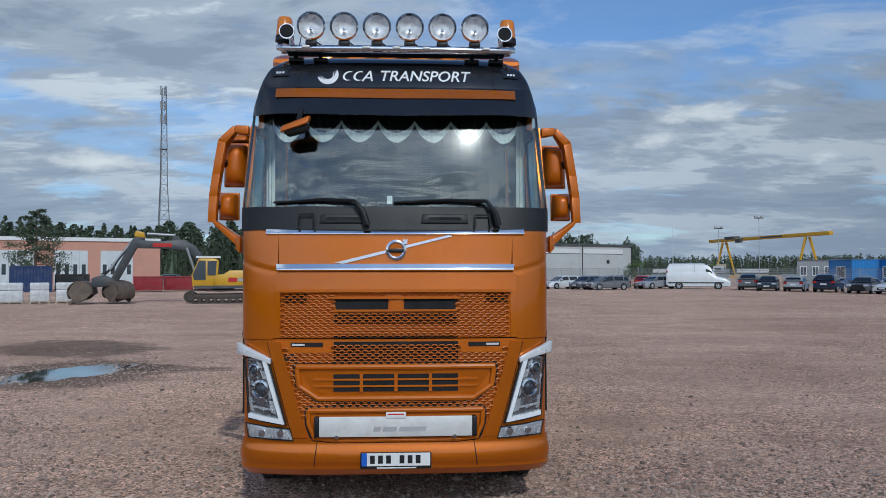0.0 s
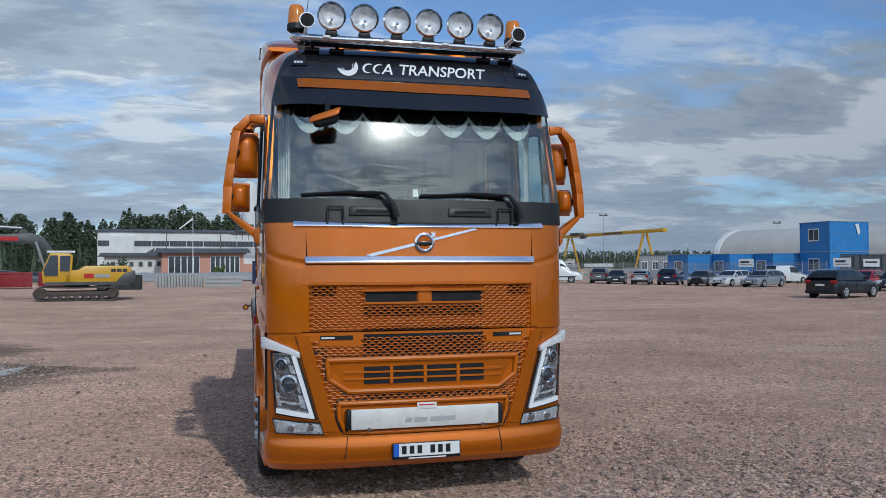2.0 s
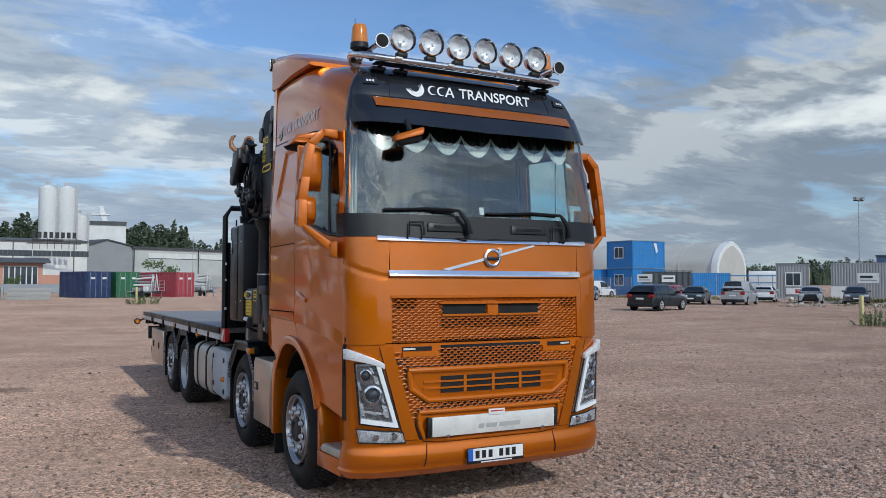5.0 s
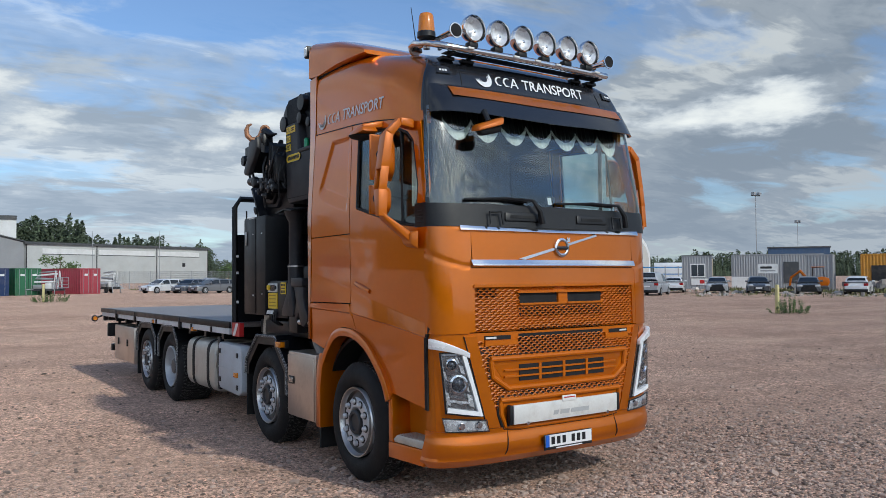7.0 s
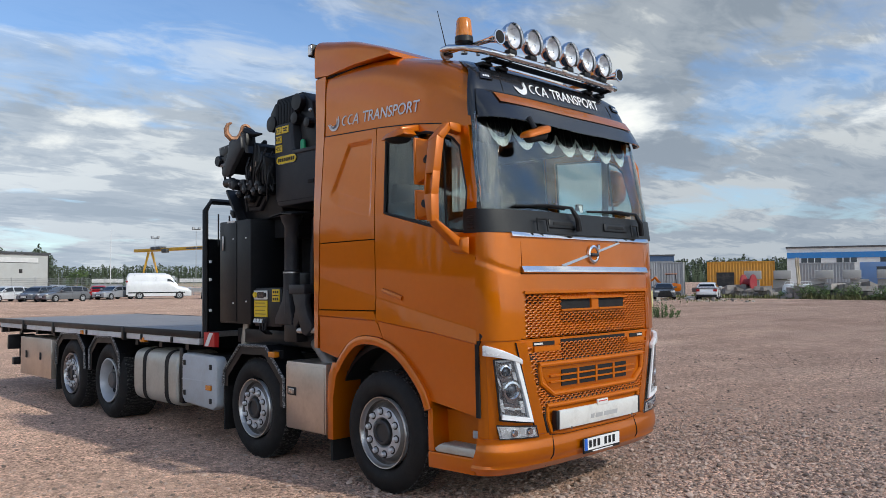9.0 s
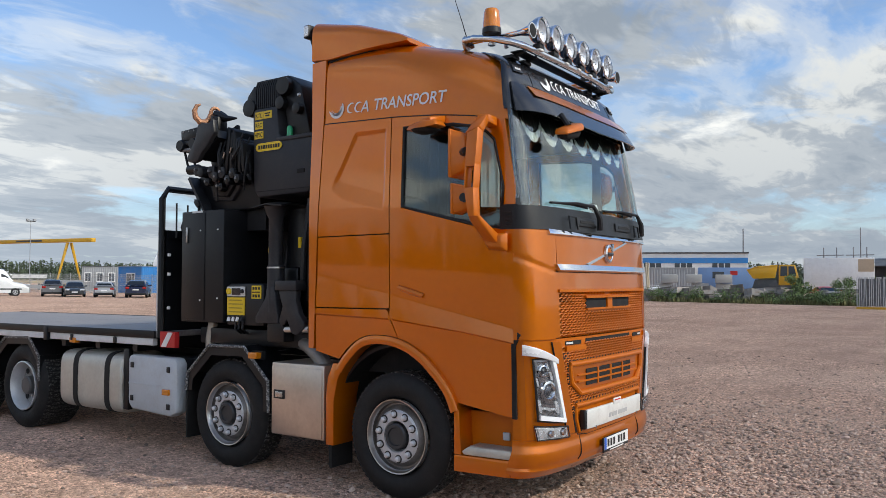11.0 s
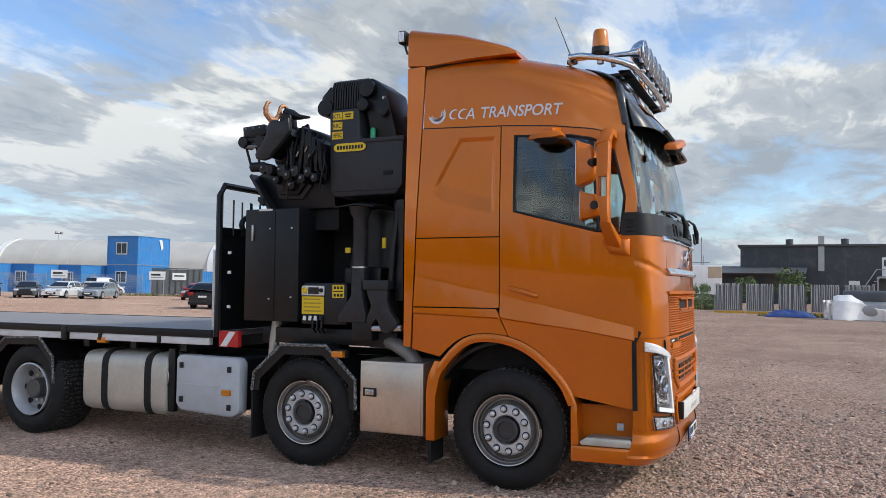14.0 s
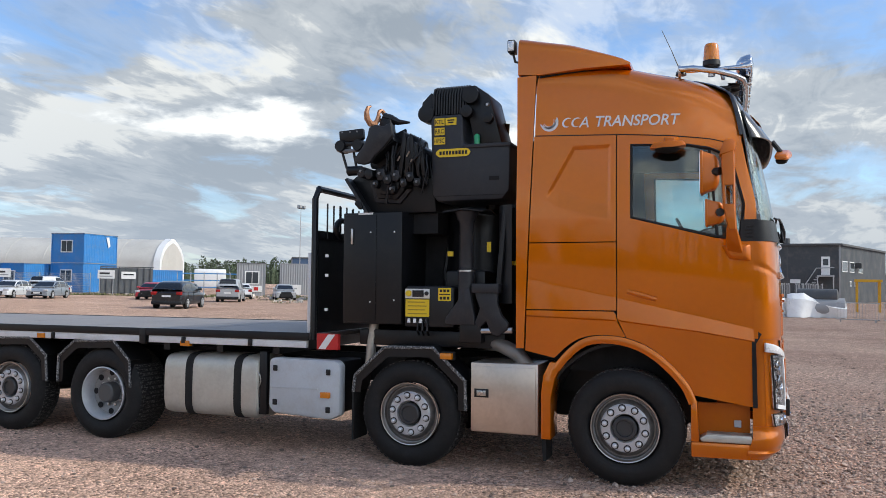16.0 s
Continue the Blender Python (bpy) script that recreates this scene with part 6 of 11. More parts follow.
def build_crane():
    cr = part("crane", Shape().box(-1.05, 1.05, 2.50, 4.05, 1.16, 1.32), BLACK_STEEL, truck, "folded black loading crane behind the cab", bevel=0.015)
    part("outrigger_beam", Shape().box(-1.18, 1.18, 2.70, 2.92, 1.22, 1.44), BLACK_STEEL, cr, bevel=0.01)
    part("slew_base", Shape().lathe([(1.3, 0.42), (1.75, 0.42), (1.80, 0.36), (1.86, 0.36), (1.9, 0.42), (2.5, 0.40), (2.55, 0.34)], (-0.35, 2.92, 0), "z", 32), BLACK_STEEL, cr)
    part("rack_housing", Shape().box(-0.98, 0.75, 2.72, 3.14, 1.66, 1.92), BLACK_STEEL, cr, bevel=0.03)
    part("column_guard", Shape().grid(lambda u, v, w: Vector((-0.92 + 0.18 * math.cos(radians(180 * u)) * -1, 2.42 + 0.16 * math.sin(radians(180 * u)) + 0.01 * w, 1.6 + 0.95 * v)), 10, 2, True), BLACK, cr)
    for x in (-0.55, -0.2, 0.15):
        part("hose", Shape().tube([(x, 3.2, 1.4), (x - 0.05, 3.28, 1.9), (x, 3.2, 2.5)], 0.025, 6), BLACK, cr)
    # housing at the column's head
    hd = part("crane_housing", Shape().prism_x([(2.46, 2.70), (2.53, 2.61), (3.20, 2.60), (3.26, 2.68), (3.285, 3.48), (2.935, 3.48), (2.93, 3.18), (2.45, 3.15)], -1.06, -0.15), HOUSING, cr, "dark grey crane housing with yellow labels", bevel=0.03)
    part("housing_lip", Shape().box(-1.075, -0.14, 2.44, 2.93, 3.125, 3.165), HOUSING, hd, bevel=0.01)
    part("housing_joint", Shape().box(-1.064, -1.058, 2.50, 3.22, 2.655, 2.661), DARK, hd)
    part("housing_vent", Shape().box(-1.068, -1.058, 2.56, 2.66, 2.80, 2.84), DARK, hd, bevel=0.004)
    rib = part("hose_bundle", Shape().prism_x([(2.90, 3.46), (2.87, 3.66), (2.92, 3.76), (3.20, 3.775), (3.285, 3.68), (3.285, 3.46)], -1.03, -0.30), BLACK, cr, bevel=0.05)
    for k in range(13):
        yy = 2.915 + 0.0285 * k
        part("bundle_rib", Shape().tube([(-1.035, yy, 3.48), (-1.038, yy - 0.005, 3.68), (-1.02, yy - 0.012, 3.745), (-0.95, yy - 0.015, 3.775), (-0.4, yy - 0.015, 3.775)], 0.013, 6), BLACK, rib)
    arm = part("knuckle_arm", Shape().prism_x([(2.52, 3.05), (2.80, 3.05), (2.91, 3.50), (2.93, 3.74), (2.84, 3.775), (2.68, 3.66)], -1.0, -0.55), BLACK_STEEL, cr, bevel=0.02)
    for y, z, rr in ((2.86, 3.66, 0.085), (3.33, 3.50, 0.085), (2.90, 3.50, 0.06), (2.68, 3.42, 0.05)):
        part("pivot", Shape().lathe([(-1.07, 0.03), (-1.065, rr), (-0.92, rr)], (0, y, z), "x", 20), BLACK_STEEL, arm)
    part("link_plate", Shape().prism_x([(3.25, 3.42), (3.40, 3.44), (3.38, 3.62), (3.28, 3.72), (3.25, 3.66)], -1.04, -0.9), BLACK_STEEL, arm, bevel=0.012)
    part("lift_cylinder", Shape().tube([(-0.45, 2.82, 2.25), (-0.60, 2.67, 3.45)], 0.09, 14), BLACK_STEEL, arm)
    part("arm_bolt", Shape().lathe([(-1.015, 0.012), (-1.0, 0.022)], (0, 2.70, 3.56), "x", 10), STEEL, arm)
    part("green_lamp", Shape().lathe([(3.165, 0.03), (3.25, 0.03), (3.27, 0.015)], (-1.02, 2.80, 0), "z", 12), mat("green_lens", (0.02, 0.35, 0.14), 0.3, coat=0.5), hd)
    for y, z, w, word in ((3.18, 3.405, 0.105, "KTL"), (3.06, 3.405, 0.115, ""), (3.18, 3.31, 0.105, "RRC"), (3.18, 3.215, 0.12, "HPSC")):
        st = part("label", Shape().box(-1.066, -1.06, y - w / 2, y + w / 2, z - 0.037, z + 0.037), YELLOW, hd, "yellow label with a dark bar")
        if not word:
            part("label_bar", Shape().box(-1.069, -1.0665, y - w / 2 + 0.02, y + w / 2 - 0.02, z + 0.006, z + 0.018), BLACK, st)
            part("label_bar", Shape().box(-1.069, -1.0665, y - w / 2 + 0.03, y + w / 2 - 0.03, z - 0.018, z - 0.004), BLACK, st)
            continue
        me = words(word, 0.062, BLACK, 0.0, 0.0)
        us, vs = [v.co.x for v in me.vertices], [v.co.z for v in me.vertices]
        u0, v0 = (min(us) + max(us)) / 2, (min(vs) + max(vs)) / 2
        k = min(1.0, (w - 0.014) / (max(us) - min(us)))
        for v in me.vertices:
            v.co = Vector((-1.0675, y - (v.co.x - u0) * k, z + (v.co.z - v0)))
        ob = new("label_word", me)
        ob.parent = st
    oval = lambda y0, y1, z, h: [(y0 + h, z - h), (y1 - h, z - h), (y1 - 0.3 * h, z - 0.6 * h), (y1, z), (y1 - 0.3 * h, z + 0.6 * h), (y1 - h, z + h), (y0 + h, z + h), (y0 + 0.3 * h, z + 0.6 * h), (y0, z), (y0 + 0.3 * h, z - 0.6 * h)]
    pb = part("maker_plate", Shape().prism_x(oval(2.845, 3.225, 3.088, 0.047), -1.068, -1.06), BLACK_GLOSS, hd)
    part("maker_yellow", Shape().prism_x(oval(2.853, 3.217, 3.088, 0.040), -1.072, -1.0685), YELLOW, pb)
    for k in range(9):
        yy = 2.885 + 0.0335 * k
        part("maker_bar", Shape().box(-1.075, -1.0725, yy, yy + 0.023, 3.070, 3.106), BLACK, pb)
    # outrigger leg and foot
    leg = part("outrigger_leg", Shape().lathe([(1.50, 0.082), (1.93, 0.082), (1.935, 0.070), (2.38, 0.070), (2.42, 0.095), (2.47, 0.11), (2.49, 0.12)], (-1.12, 2.87, 0), "z", 24), PLATE_GREY, cr)
    part("leg_ring", Shape().lathe([(1.905, 0.086), (1.92, 0.086)], (-1.12, 2.87, 0), "z", 20), STEEL, leg)
    part("leg_cap", Shape().grid(lambda u, v, w: Vector((-1.26 + 0.45 * u, 2.66 + 0.41 * v, 2.50 + 0.03 * math.sin(math.pi * u) - 0.05 * abs(v - 0.5) + 0.012 * w)), 6, 6, True), BLACK_STEEL, leg)
    part("leg_foot", Shape().prism_x([(2.76, 1.39), (3.06, 1.39), (3.06, 1.45), (2.93, 1.63), (2.91, 1.74), (2.81, 1.74), (2.79, 1.60), (2.76, 1.46)], -1.20, -1.04), PLATE_GREY, leg, bevel=0.012)
    br = part("lock_bracket", Shape().prism_x([(2.78, 1.77), (2.53, 1.775), (2.54, 1.60), (2.50, 1.49), (2.43, 1.41), (2.44, 1.35), (2.53, 1.29), (2.60, 1.31), (2.65, 1.43), (2.72, 1.36), (2.76, 1.42), (2.71, 1.55), (2.75, 1.65)], -1.19, -1.12), PLATE_GREY, cr, bevel=0.012)
    part("bracket_top", Shape().box(-1.21, -1.05, 2.52, 2.79, 1.70, 1.79), PLATE_GREY, br, bevel=0.008)
    part("bracket_rod", Shape().tube([(-1.15, 2.40, 1.35), (-1.15, 2.86, 1.33)], 0.03, 8), STEEL, br)
    part("cover_hose", Shape().tube([(-1.05, 2.5, 2.5), (-1.1, 2.52, 2.1), (-1.08, 2.56, 1.7)], 0.03, 8), BLACK, cr)
    for y, z, w, h in ((3.05, 2.06, 0.06, 0.05), (2.40, 1.97, 0.06, 0.04), (2.66, 2.10, 0.04, 0.10)):
        part("label", Shape().box(-1.0, -0.985, y, y + w, z, z + h), YELLOW, cr)
    # control panel
    cp = part("control_box", Shape().prism_x([(2.98, 1.36), (3.50, 1.36), (3.51, 1.72), (3.47, 1.765), (3.01, 1.765), (2.98, 1.74)], -1.17, -0.85), BLACK, cr, "crane control box with a yellow notice", bevel=0.02)
    part("panel_face", Shape().box(-1.182, -1.17, 3.23, 3.49, 1.64, 1.735), SILVER, cp, bevel=0.006)
    part("panel_screen", Shape().box(-1.186, -1.182, 3.29, 3.41, 1.655, 1.72), BLACK_GLOSS, cp)
    part("switch", Shape().lathe([(-1.20, 0.028), (-1.18, 0.032)], (0, 3.45, 1.69), "x", 14), YELLOW, cp)
    part("switch", Shape().lathe([(-1.20, 0.018), (-1.18, 0.022)], (0, 3.26, 1.69), "x", 14), BLACK, cp)
    nt = part("notice", Shape().box(-1.178, -1.17, 3.235, 3.485, 1.46, 1.63), YELLOW, cp)
    for k in range(4):
        part("notice_bar", Shape().box(-1.1805, -1.178, 3.26 + 0.015 * (k % 2), 3.46, 1.485 + 0.038 * k, 1.495 + 0.038 * k), mat("notice_print", (0.35, 0.23, 0.02), 0.5), nt)
    for k in range(4):
        part("lever", Shape().tube([(-1.19, 3.255 + 0.062 * k, 1.44), (-1.20, 3.255 + 0.062 * k, 1.40)], [0.014, 0.018], 6), WHITE if k else BLACK, cp)
    for k in range(3):
        part("lead", Shape().tube([(-1.18, 3.25 + 0.05 * k, 1.42), (-1.19, 3.25 + 0.05 * k, 1.33), (-1.10, 3.27 + 0.05 * k, 1.28)], 0.012, 6), BLACK, cp)
    lb = part("label", Shape().box(-1.176, -1.168, 3.01, 3.14, 1.62, 1.745), YELLOW, cp)
    part("label_bar", Shape().box(-1.179, -1.1765, 3.02, 3.13, 1.677, 1.687), BLACK, lb)
    for k in range(3):
        part("label_bar", Shape().box(-1.179, -1.1765, 3.025 + 0.037 * k, 3.05 + 0.037 * k, 1.705, 1.73), BLACK, lb)
        part("label_bar", Shape().box(-1.179, -1.1765, 3.025 + 0.037 * k, 3.05 + 0.037 * k, 1.632, 1.66), BLACK, lb)
    # tall black cabinet
    part("subframe", Shape().box(-0.55, 0.95, 2.50, 4.12, 1.30, 2.50), DARK, cr)
    part("boom_rest", Shape().box(-0.9, 0.9, 3.25, 3.55, 2.3, 3.0), DARK, cr)
    cb = part("oil_cabinet", Shape().box(-1.20, -0.25, 3.52, 4.17, 1.38, 2.50), BLACK_STEEL, cr, "tall black steel cabinet", bevel=0.012)
    part("cabinet_door", Shape().box(-1.208, -1.20, 3.80, 4.15, 1.40, 2.48), BLACK_STEEL, cb, bevel=0.004)
    part("cabinet_handle", Shape().box(-1.225, -1.208, 4.05, 4.075, 2.18, 2.34), STEEL, cb, bevel=0.006)
    for y, z in ((3.86, 2.30), (3.86, 1.60), (3.60, 2.30), (3.60, 1.62)):
        part("rivet", Shape().lathe([(-1.216, 0.006), (-1.205, 0.010)], (0, y, z), "x", 8), WHITE, cb)
    part("vent_plate", Shape().box(-1.204, -1.19, 3.84, 4.0, 2.44, 2.50), SILVER, cb)
    part("filler_hose", Shape().tube([(-1.0, 3.9, 1.40), (-1.02, 3.92, 1.2), (-1.0, 3.95, 0.95)], 0.05, 10), ALU, cr)
    part("green_lid", Shape().lathe([(2.50, 0.09), (2.56, 0.08), (2.58, 0.03)], (-0.6, 4.30, -0.1), "z", 14), BLACK, cb)
    # folded boom lying across the truck, seen end on
    section = [(4.20, 2.87), (4.05, 2.64), (3.95, 2.50), (3.24, 2.51), (3.27, 2.84), (3.32, 3.10), (3.42, 3.16), (3.66, 3.14), (3.93, 2.97), (4.08, 2.95)]
    bo = part("boom", Shape().prism_x(section, -0.98, 1.05), BLACK_STEEL, cr, "folded crane boom with hoses and brackets", bevel=0.02)
    part("boom_flank", Shape().prism_x([(4.215, 2.86), (4.19, 2.88), (3.94, 2.51), (3.965, 2.49)], -1.10, 0.6), PLATE_GREY, bo)
    nest = lambda k: [(3.72 + (y - 3.72) * k, 2.80 + (z - 2.80) * k) for y, z in ((3.98, 2.88), (3.90, 2.62), (3.62, 2.60), (3.50, 2.74), (3.52, 2.98), (3.80, 3.02))]
    for k, x0 in ((1.0, -1.02), (0.78, -1.06), (0.56, -1.09)):
        part("boom_stage", Shape().prism_x(nest(k), x0, -0.5), BLACK_STEEL if k < 1 else PLATE_GREY, bo, bevel=0.012)
    part("boom_mouth", Shape().prism_x(nest(0.40), -1.094, -1.0), DARK, bo)
    # curved end plates
    horn_plate = [(3.63, 3.40), (3.72, 3.36), (3.80, 3.385), (3.87, 3.36), (3.89, 3.27), (3.92, 3.20), (4.03, 3.05), (4.01, 3.00), (3.93, 2.985), (3.86, 3.00), (3.80, 3.08), (3.74, 3.12), (3.66, 3.21), (3.61, 3.26)]
    part("end_plate", Shape().prism_x(horn_plate, -1.26, -1.20), PLATE_GREY, bo, bevel=0.014)
    part("end_plate", Shape().prism_x([(y - 0.05, z - 0.02) for y, z in horn_plate], -1.00, -0.95), BLACK_STEEL, bo, bevel=0.012)
    part("plate_web", Shape().prism_x([(3.90, 3.02), (3.62, 3.22), (3.68, 3.34), (3.86, 3.28)], -1.20, -1.0), BLACK_STEEL, bo)
    # upright ribs with uneven tops beside the plates
    for y0, top, tilt in ((3.56, 3.33, -0.04), (3.49, 3.27, -0.02), (3.43, 3.30, 0.01), (3.36, 3.21, 0.03), (3.30, 3.17, 0.03)):
        part("rib_plate", Shape().prism_x([(y0, 2.86), (y0 + 0.035, 2.86), (y0 + 0.045 + tilt, top - 0.07), (y0 + 0.03 + tilt, top), (y0 + tilt, top - 0.03), (y0 - 0.01 + tilt, top - 0.12)], -1.14, -0.70), BLACK_STEEL, bo, bevel=0.008)
    # clevis blocks and pins hanging under the plates
    for y, z, q in ((4.00, 2.93, 0.05), (3.90, 2.90, 0.045), (3.79, 2.90, 0.055), (3.70, 2.84, 0.045), (3.62, 2.88, 0.05), (3.53, 2.80, 0.04), (3.46, 2.86, 0.045), (3.38, 2.80, 0.04), (3.84, 2.80, 0.035), (3.66, 2.74, 0.035)):
        cl = part("clevis", Shape().prism_x([(y - q, z - q * 0.6), (y - q * 0.4, z - q * 1.3), (y + q * 0.5, z - q * 1.2), (y + q, z - q * 0.3), (y + q * 0.7, z + q), (y - q * 0.8, z + q * 0.9)], -1.17 + 0.03 * math.sin(y * 40), -1.0), PLATE_GREY if q > 0.048 else BLACK_STEEL, bo, bevel=0.008)
        part("pin_end", Shape().lathe([(-1.185, 0.001), (-1.185, 0.014), (-1.14, 0.016)], (0, y, z), "x", 8), STEEL_DULL, cl)
    rg = random.Random(52)
    for k in range(18):
        y0, z0 = rg.uniform(3.30, 3.78), rg.uniform(3.05, 3.26)
        y1, z1 = y0 + rg.uniform(-0.05, 0.10), z0 - rg.uniform(0.22, 0.5)
        xx = rg.uniform(-1.15, -1.02)
        part("hose", Shape().tube([(xx, y0, z0), (xx - 0.04, y0 + rg.uniform(-0.05, 0.05), z0 * 0.7 + z1 * 0.3), (xx - 0.03, y1 + rg.uniform(-0.05, 0.05), z0 * 0.3 + z1 * 0.7), (xx, y1, max(z1, 2.60))], rg.uniform(0.009, 0.016), 6), BLACK, bo)
    for y, z in ((3.60, 3.02), (3.50, 3.06), (3.47, 2.98)):
        part("bright_fitting", Shape().tube([(-1.15, y, z), (-1.16, y - 0.035, z + 0.05)], 0.009, 6), STEEL, bo)
    # rope guide at the boom's tip
    part("guide_frame", Shape().prism_x([(4.26, 3.36), (3.99, 3.375), (3.98, 3.28), (4.01, 3.25), (4.25, 3.24)], -1.16, -1.10), BLACK_STEEL, bo, bevel=0.008)
    for y in (4.22, 4.13, 4.05):
        part("frame_hole", Shape().lathe([(-1.163, 0.001), (-1.163, 0.010), (-1.158, 0.010)], (0, y, 3.345), "x", 8), STEEL_DULL, bo)
    for y in (4.23, 4.03):
        part("guide_roller", Shape().lathe([(-1.20, 0.02), (-1.20, 0.055), (-1.17, 0.065), (-1.06, 0.065), (-1.04, 0.05)], (0, y, 3.20), "x", 20), BLACK_STEEL, bo)
    part("guide_rail", Shape().box(-1.18, -1.12, 4.05, 4.21, 3.135, 3.165), STEEL_DULL, bo, bevel=0.006)
    part("guide_rail", Shape().box(-1.18, -1.12, 4.04, 4.22, 3.20, 3.24), BLACK_STEEL, bo, bevel=0.006)
    for y0, y1 in ((4.23, 4.18), (4.10, 4.07)):
        part("guide_strut", Shape().tube([(-1.13, y0, 3.14), (-1.12, y1, 2.97)], 0.014, 6), BLACK_STEEL, bo)
    part("end_roller", Shape().lathe([(4.0, 0.03), (4.01, 0.05), (4.16, 0.05), (4.18, 0.025)], (-1.12, 0, 2.945), "y", 14), BLACK_STEEL, bo)
    part("tip_latch", Shape().prism_x([(4.08, 2.64), (4.02, 2.62), (4.0, 2.56), (4.04, 2.545), (4.09, 2.60)], -1.12, -1.06), BLACK_STEEL, bo, bevel=0.006)
    # hook hanging over the boom, its bowl turned across the truck
    rust = mat("rusty_hook", (0.40, 0.20, 0.11), 0.55, 0.4, 0.3, 20.0, bump=0.2, bscale=60)
    across = Vector((0.93, -0.37, 0.0)).normalized()
    at_hook = lambda a, z: Vector((-1.18, 3.85, 3.475)) + across * a + Vector((0, 0, z))
    hk = part("crane_hook", Shape().tube([at_hook(a, z) for a, z in ((-0.045, 0.105), (-0.085, 0.085), (-0.105, 0.03), (-0.095, -0.03), (-0.05, -0.075), (0.01, -0.07), (0.045, -0.03), (0.055, 0.01), (0.075, 0.025))], [0.010, 0.020, 0.027, 0.031, 0.032, 0.030, 0.026, 0.022, 0.020], 8), rust, cr, "rust-brown crane hook")
    part("hook_shackle", Shape().tube([at_hook(0.105 + 0.045 * math.cos(a), 0.03 + 0.055 * math.sin(a)) for a in [math.tau * k / 14 for k in range(14)]], 0.020, 6, True), rust, hk)
    part("hook_swivel", Shape().tube([(-1.10, 3.78, 3.49), (-1.09, 3.70, 3.46), (-1.08, 3.62, 3.43), (-1.07, 3.50, 3.42)], [0.045, 0.05, 0.03, 0.010], 8), BLACK_STEEL, hk)
    part("swivel_stand", Shape().prism_x([(3.84, 3.30), (3.66, 3.30), (3.68, 3.45), (3.78, 3.47)], -1.16, -1.04), BLACK_STEEL, hk, bevel=0.01)


build_crane()

# ---- ground ----
def gravel():
    m = bpy.data.materials.new("reddish_gravel")
    m.use_nodes = True
    nt = m.node_tree
    N, L = nt.nodes.new, nt.links.new
    p = nt.nodes["Principled BSDF"]
    p.inputs["Roughness"].default_value = 0.9
    p.inputs["Diffuse Roughness"].default_value = 1.0
    p.inputs["Specular IOR Level"].default_value = 0.25
    co = N("ShaderNodeTexCoord")

    def noise_tex(s, d, r=0.6):
        n = N("ShaderNodeTexNoise")
        n.inputs["Scale"].default_value, n.inputs["Detail"].default_value, n.inputs["Roughness"].default_value = s, d, r
        L(co.outputs["Object"], n.inputs["Vector"])
        return n.outputs[0]

    def ramp(src, stops):
        r = N("ShaderNodeValToRGB")
        e = r.color_ramp.elements
        e[0].position, e[0].color = stops[0][0], (*stops[0][1], 1)
        e[1].position, e[1].color = stops[-1][0], (*stops[-1][1], 1)
        for q, c in stops[1:-1]:
            e.new(q).color = (*c, 1)
        L(src, r.inputs[0])
        return r.outputs[0]

    def mix(kind, fac, a, b):
        n = N("ShaderNodeMix")
        n.data_type, n.blend_type = "RGBA", kind
        if isinstance(fac, float):
            n.inputs[0].default_value = fac
        else:
            L(fac, n.inputs[0])
        L(a, n.inputs[6])
        L(b, n.inputs[7])
        return n.outputs[2]
    base = ramp(noise_tex(0.16, 6), [(0.30, (0.41, 0.274, 0.210)), (0.5, (0.50, 0.344, 0.266)), (0.72, (0.58, 0.414, 0.326))])
    vo = N("ShaderNodeTexVoronoi")
    vo.inputs["Scale"].default_value = 42.0
    L(co.outputs["Object"], vo.inputs["Vector"])
    stones = ramp(vo.outputs["Color"], [(0.15, (0.30, 0.28, 0.27)), (0.5, (0.96, 0.94, 0.93)), (0.8, (1.3, 1.28, 1.27)), (0.95, (1.7, 1.67, 1.65))])
    # rough patches of coarse stone between trodden, finer ground
    coarse = ramp(noise_tex(0.45, 5, 0.6), [(0.40, (0.42, 0.42, 0.42)), (0.56, (0.95, 0.95, 0.95))])
    col = mix("MULTIPLY", coarse, base, stones)
    fine = N("ShaderNodeTexVoronoi")
    fine.inputs["Scale"].default_value = 88.0
    L(co.outputs["Object"], fine.inputs["Vector"])
    col = mix("MULTIPLY", 0.45, col, ramp(fine.outputs["Color"], [(0.15, (0.45, 0.44, 0.43)), (0.5, (0.97, 0.96, 0.95)), (0.85, (1.5, 1.48, 1.46))]))
    speck = ramp(noise_tex(11.0, 7, 0.78), [(0.34, (0.42, 0.40, 0.39)), (0.5, (1, 1, 1)), (0.66, (1.6, 1.58, 1.56))])
    col = mix("MULTIPLY", 0.65, col, speck)
    # faint wheel tracks and scraped bands, long across the yard
    mp = N("ShaderNodeMapping")
    mp.inputs["Rotation"].default_value = (0, 0, radians(12))
    mp.inputs["Scale"].default_value = (0.05, 0.85, 1.0)
    L(co.outputs["Object"], mp.inputs[0])
    tn = N("ShaderNodeTexNoise")
    tn.inputs["Scale"].default_value, tn.inputs["Detail"].default_value, tn.inputs["Roughness"].default_value = 1.0, 6, 0.6
    L(mp.outputs[0], tn.inputs["Vector"])
    track = ramp(tn.outputs[0], [(0.36, (0.91, 0.90, 0.90)), (0.5, (1, 1, 1)), (0.66, (1.07, 1.065, 1.055))])
    col = mix("MULTIPLY", 1.0, col, track)
    patch = ramp(noise_tex(0.9, 5, 0.65), [(0.34, (0.80, 0.79, 0.78)), (0.55, (1.03, 1.03, 1.03)), (0.7, (1.12, 1.11, 1.10))])
    col = mix("MULTIPLY", 0.8, col, patch)
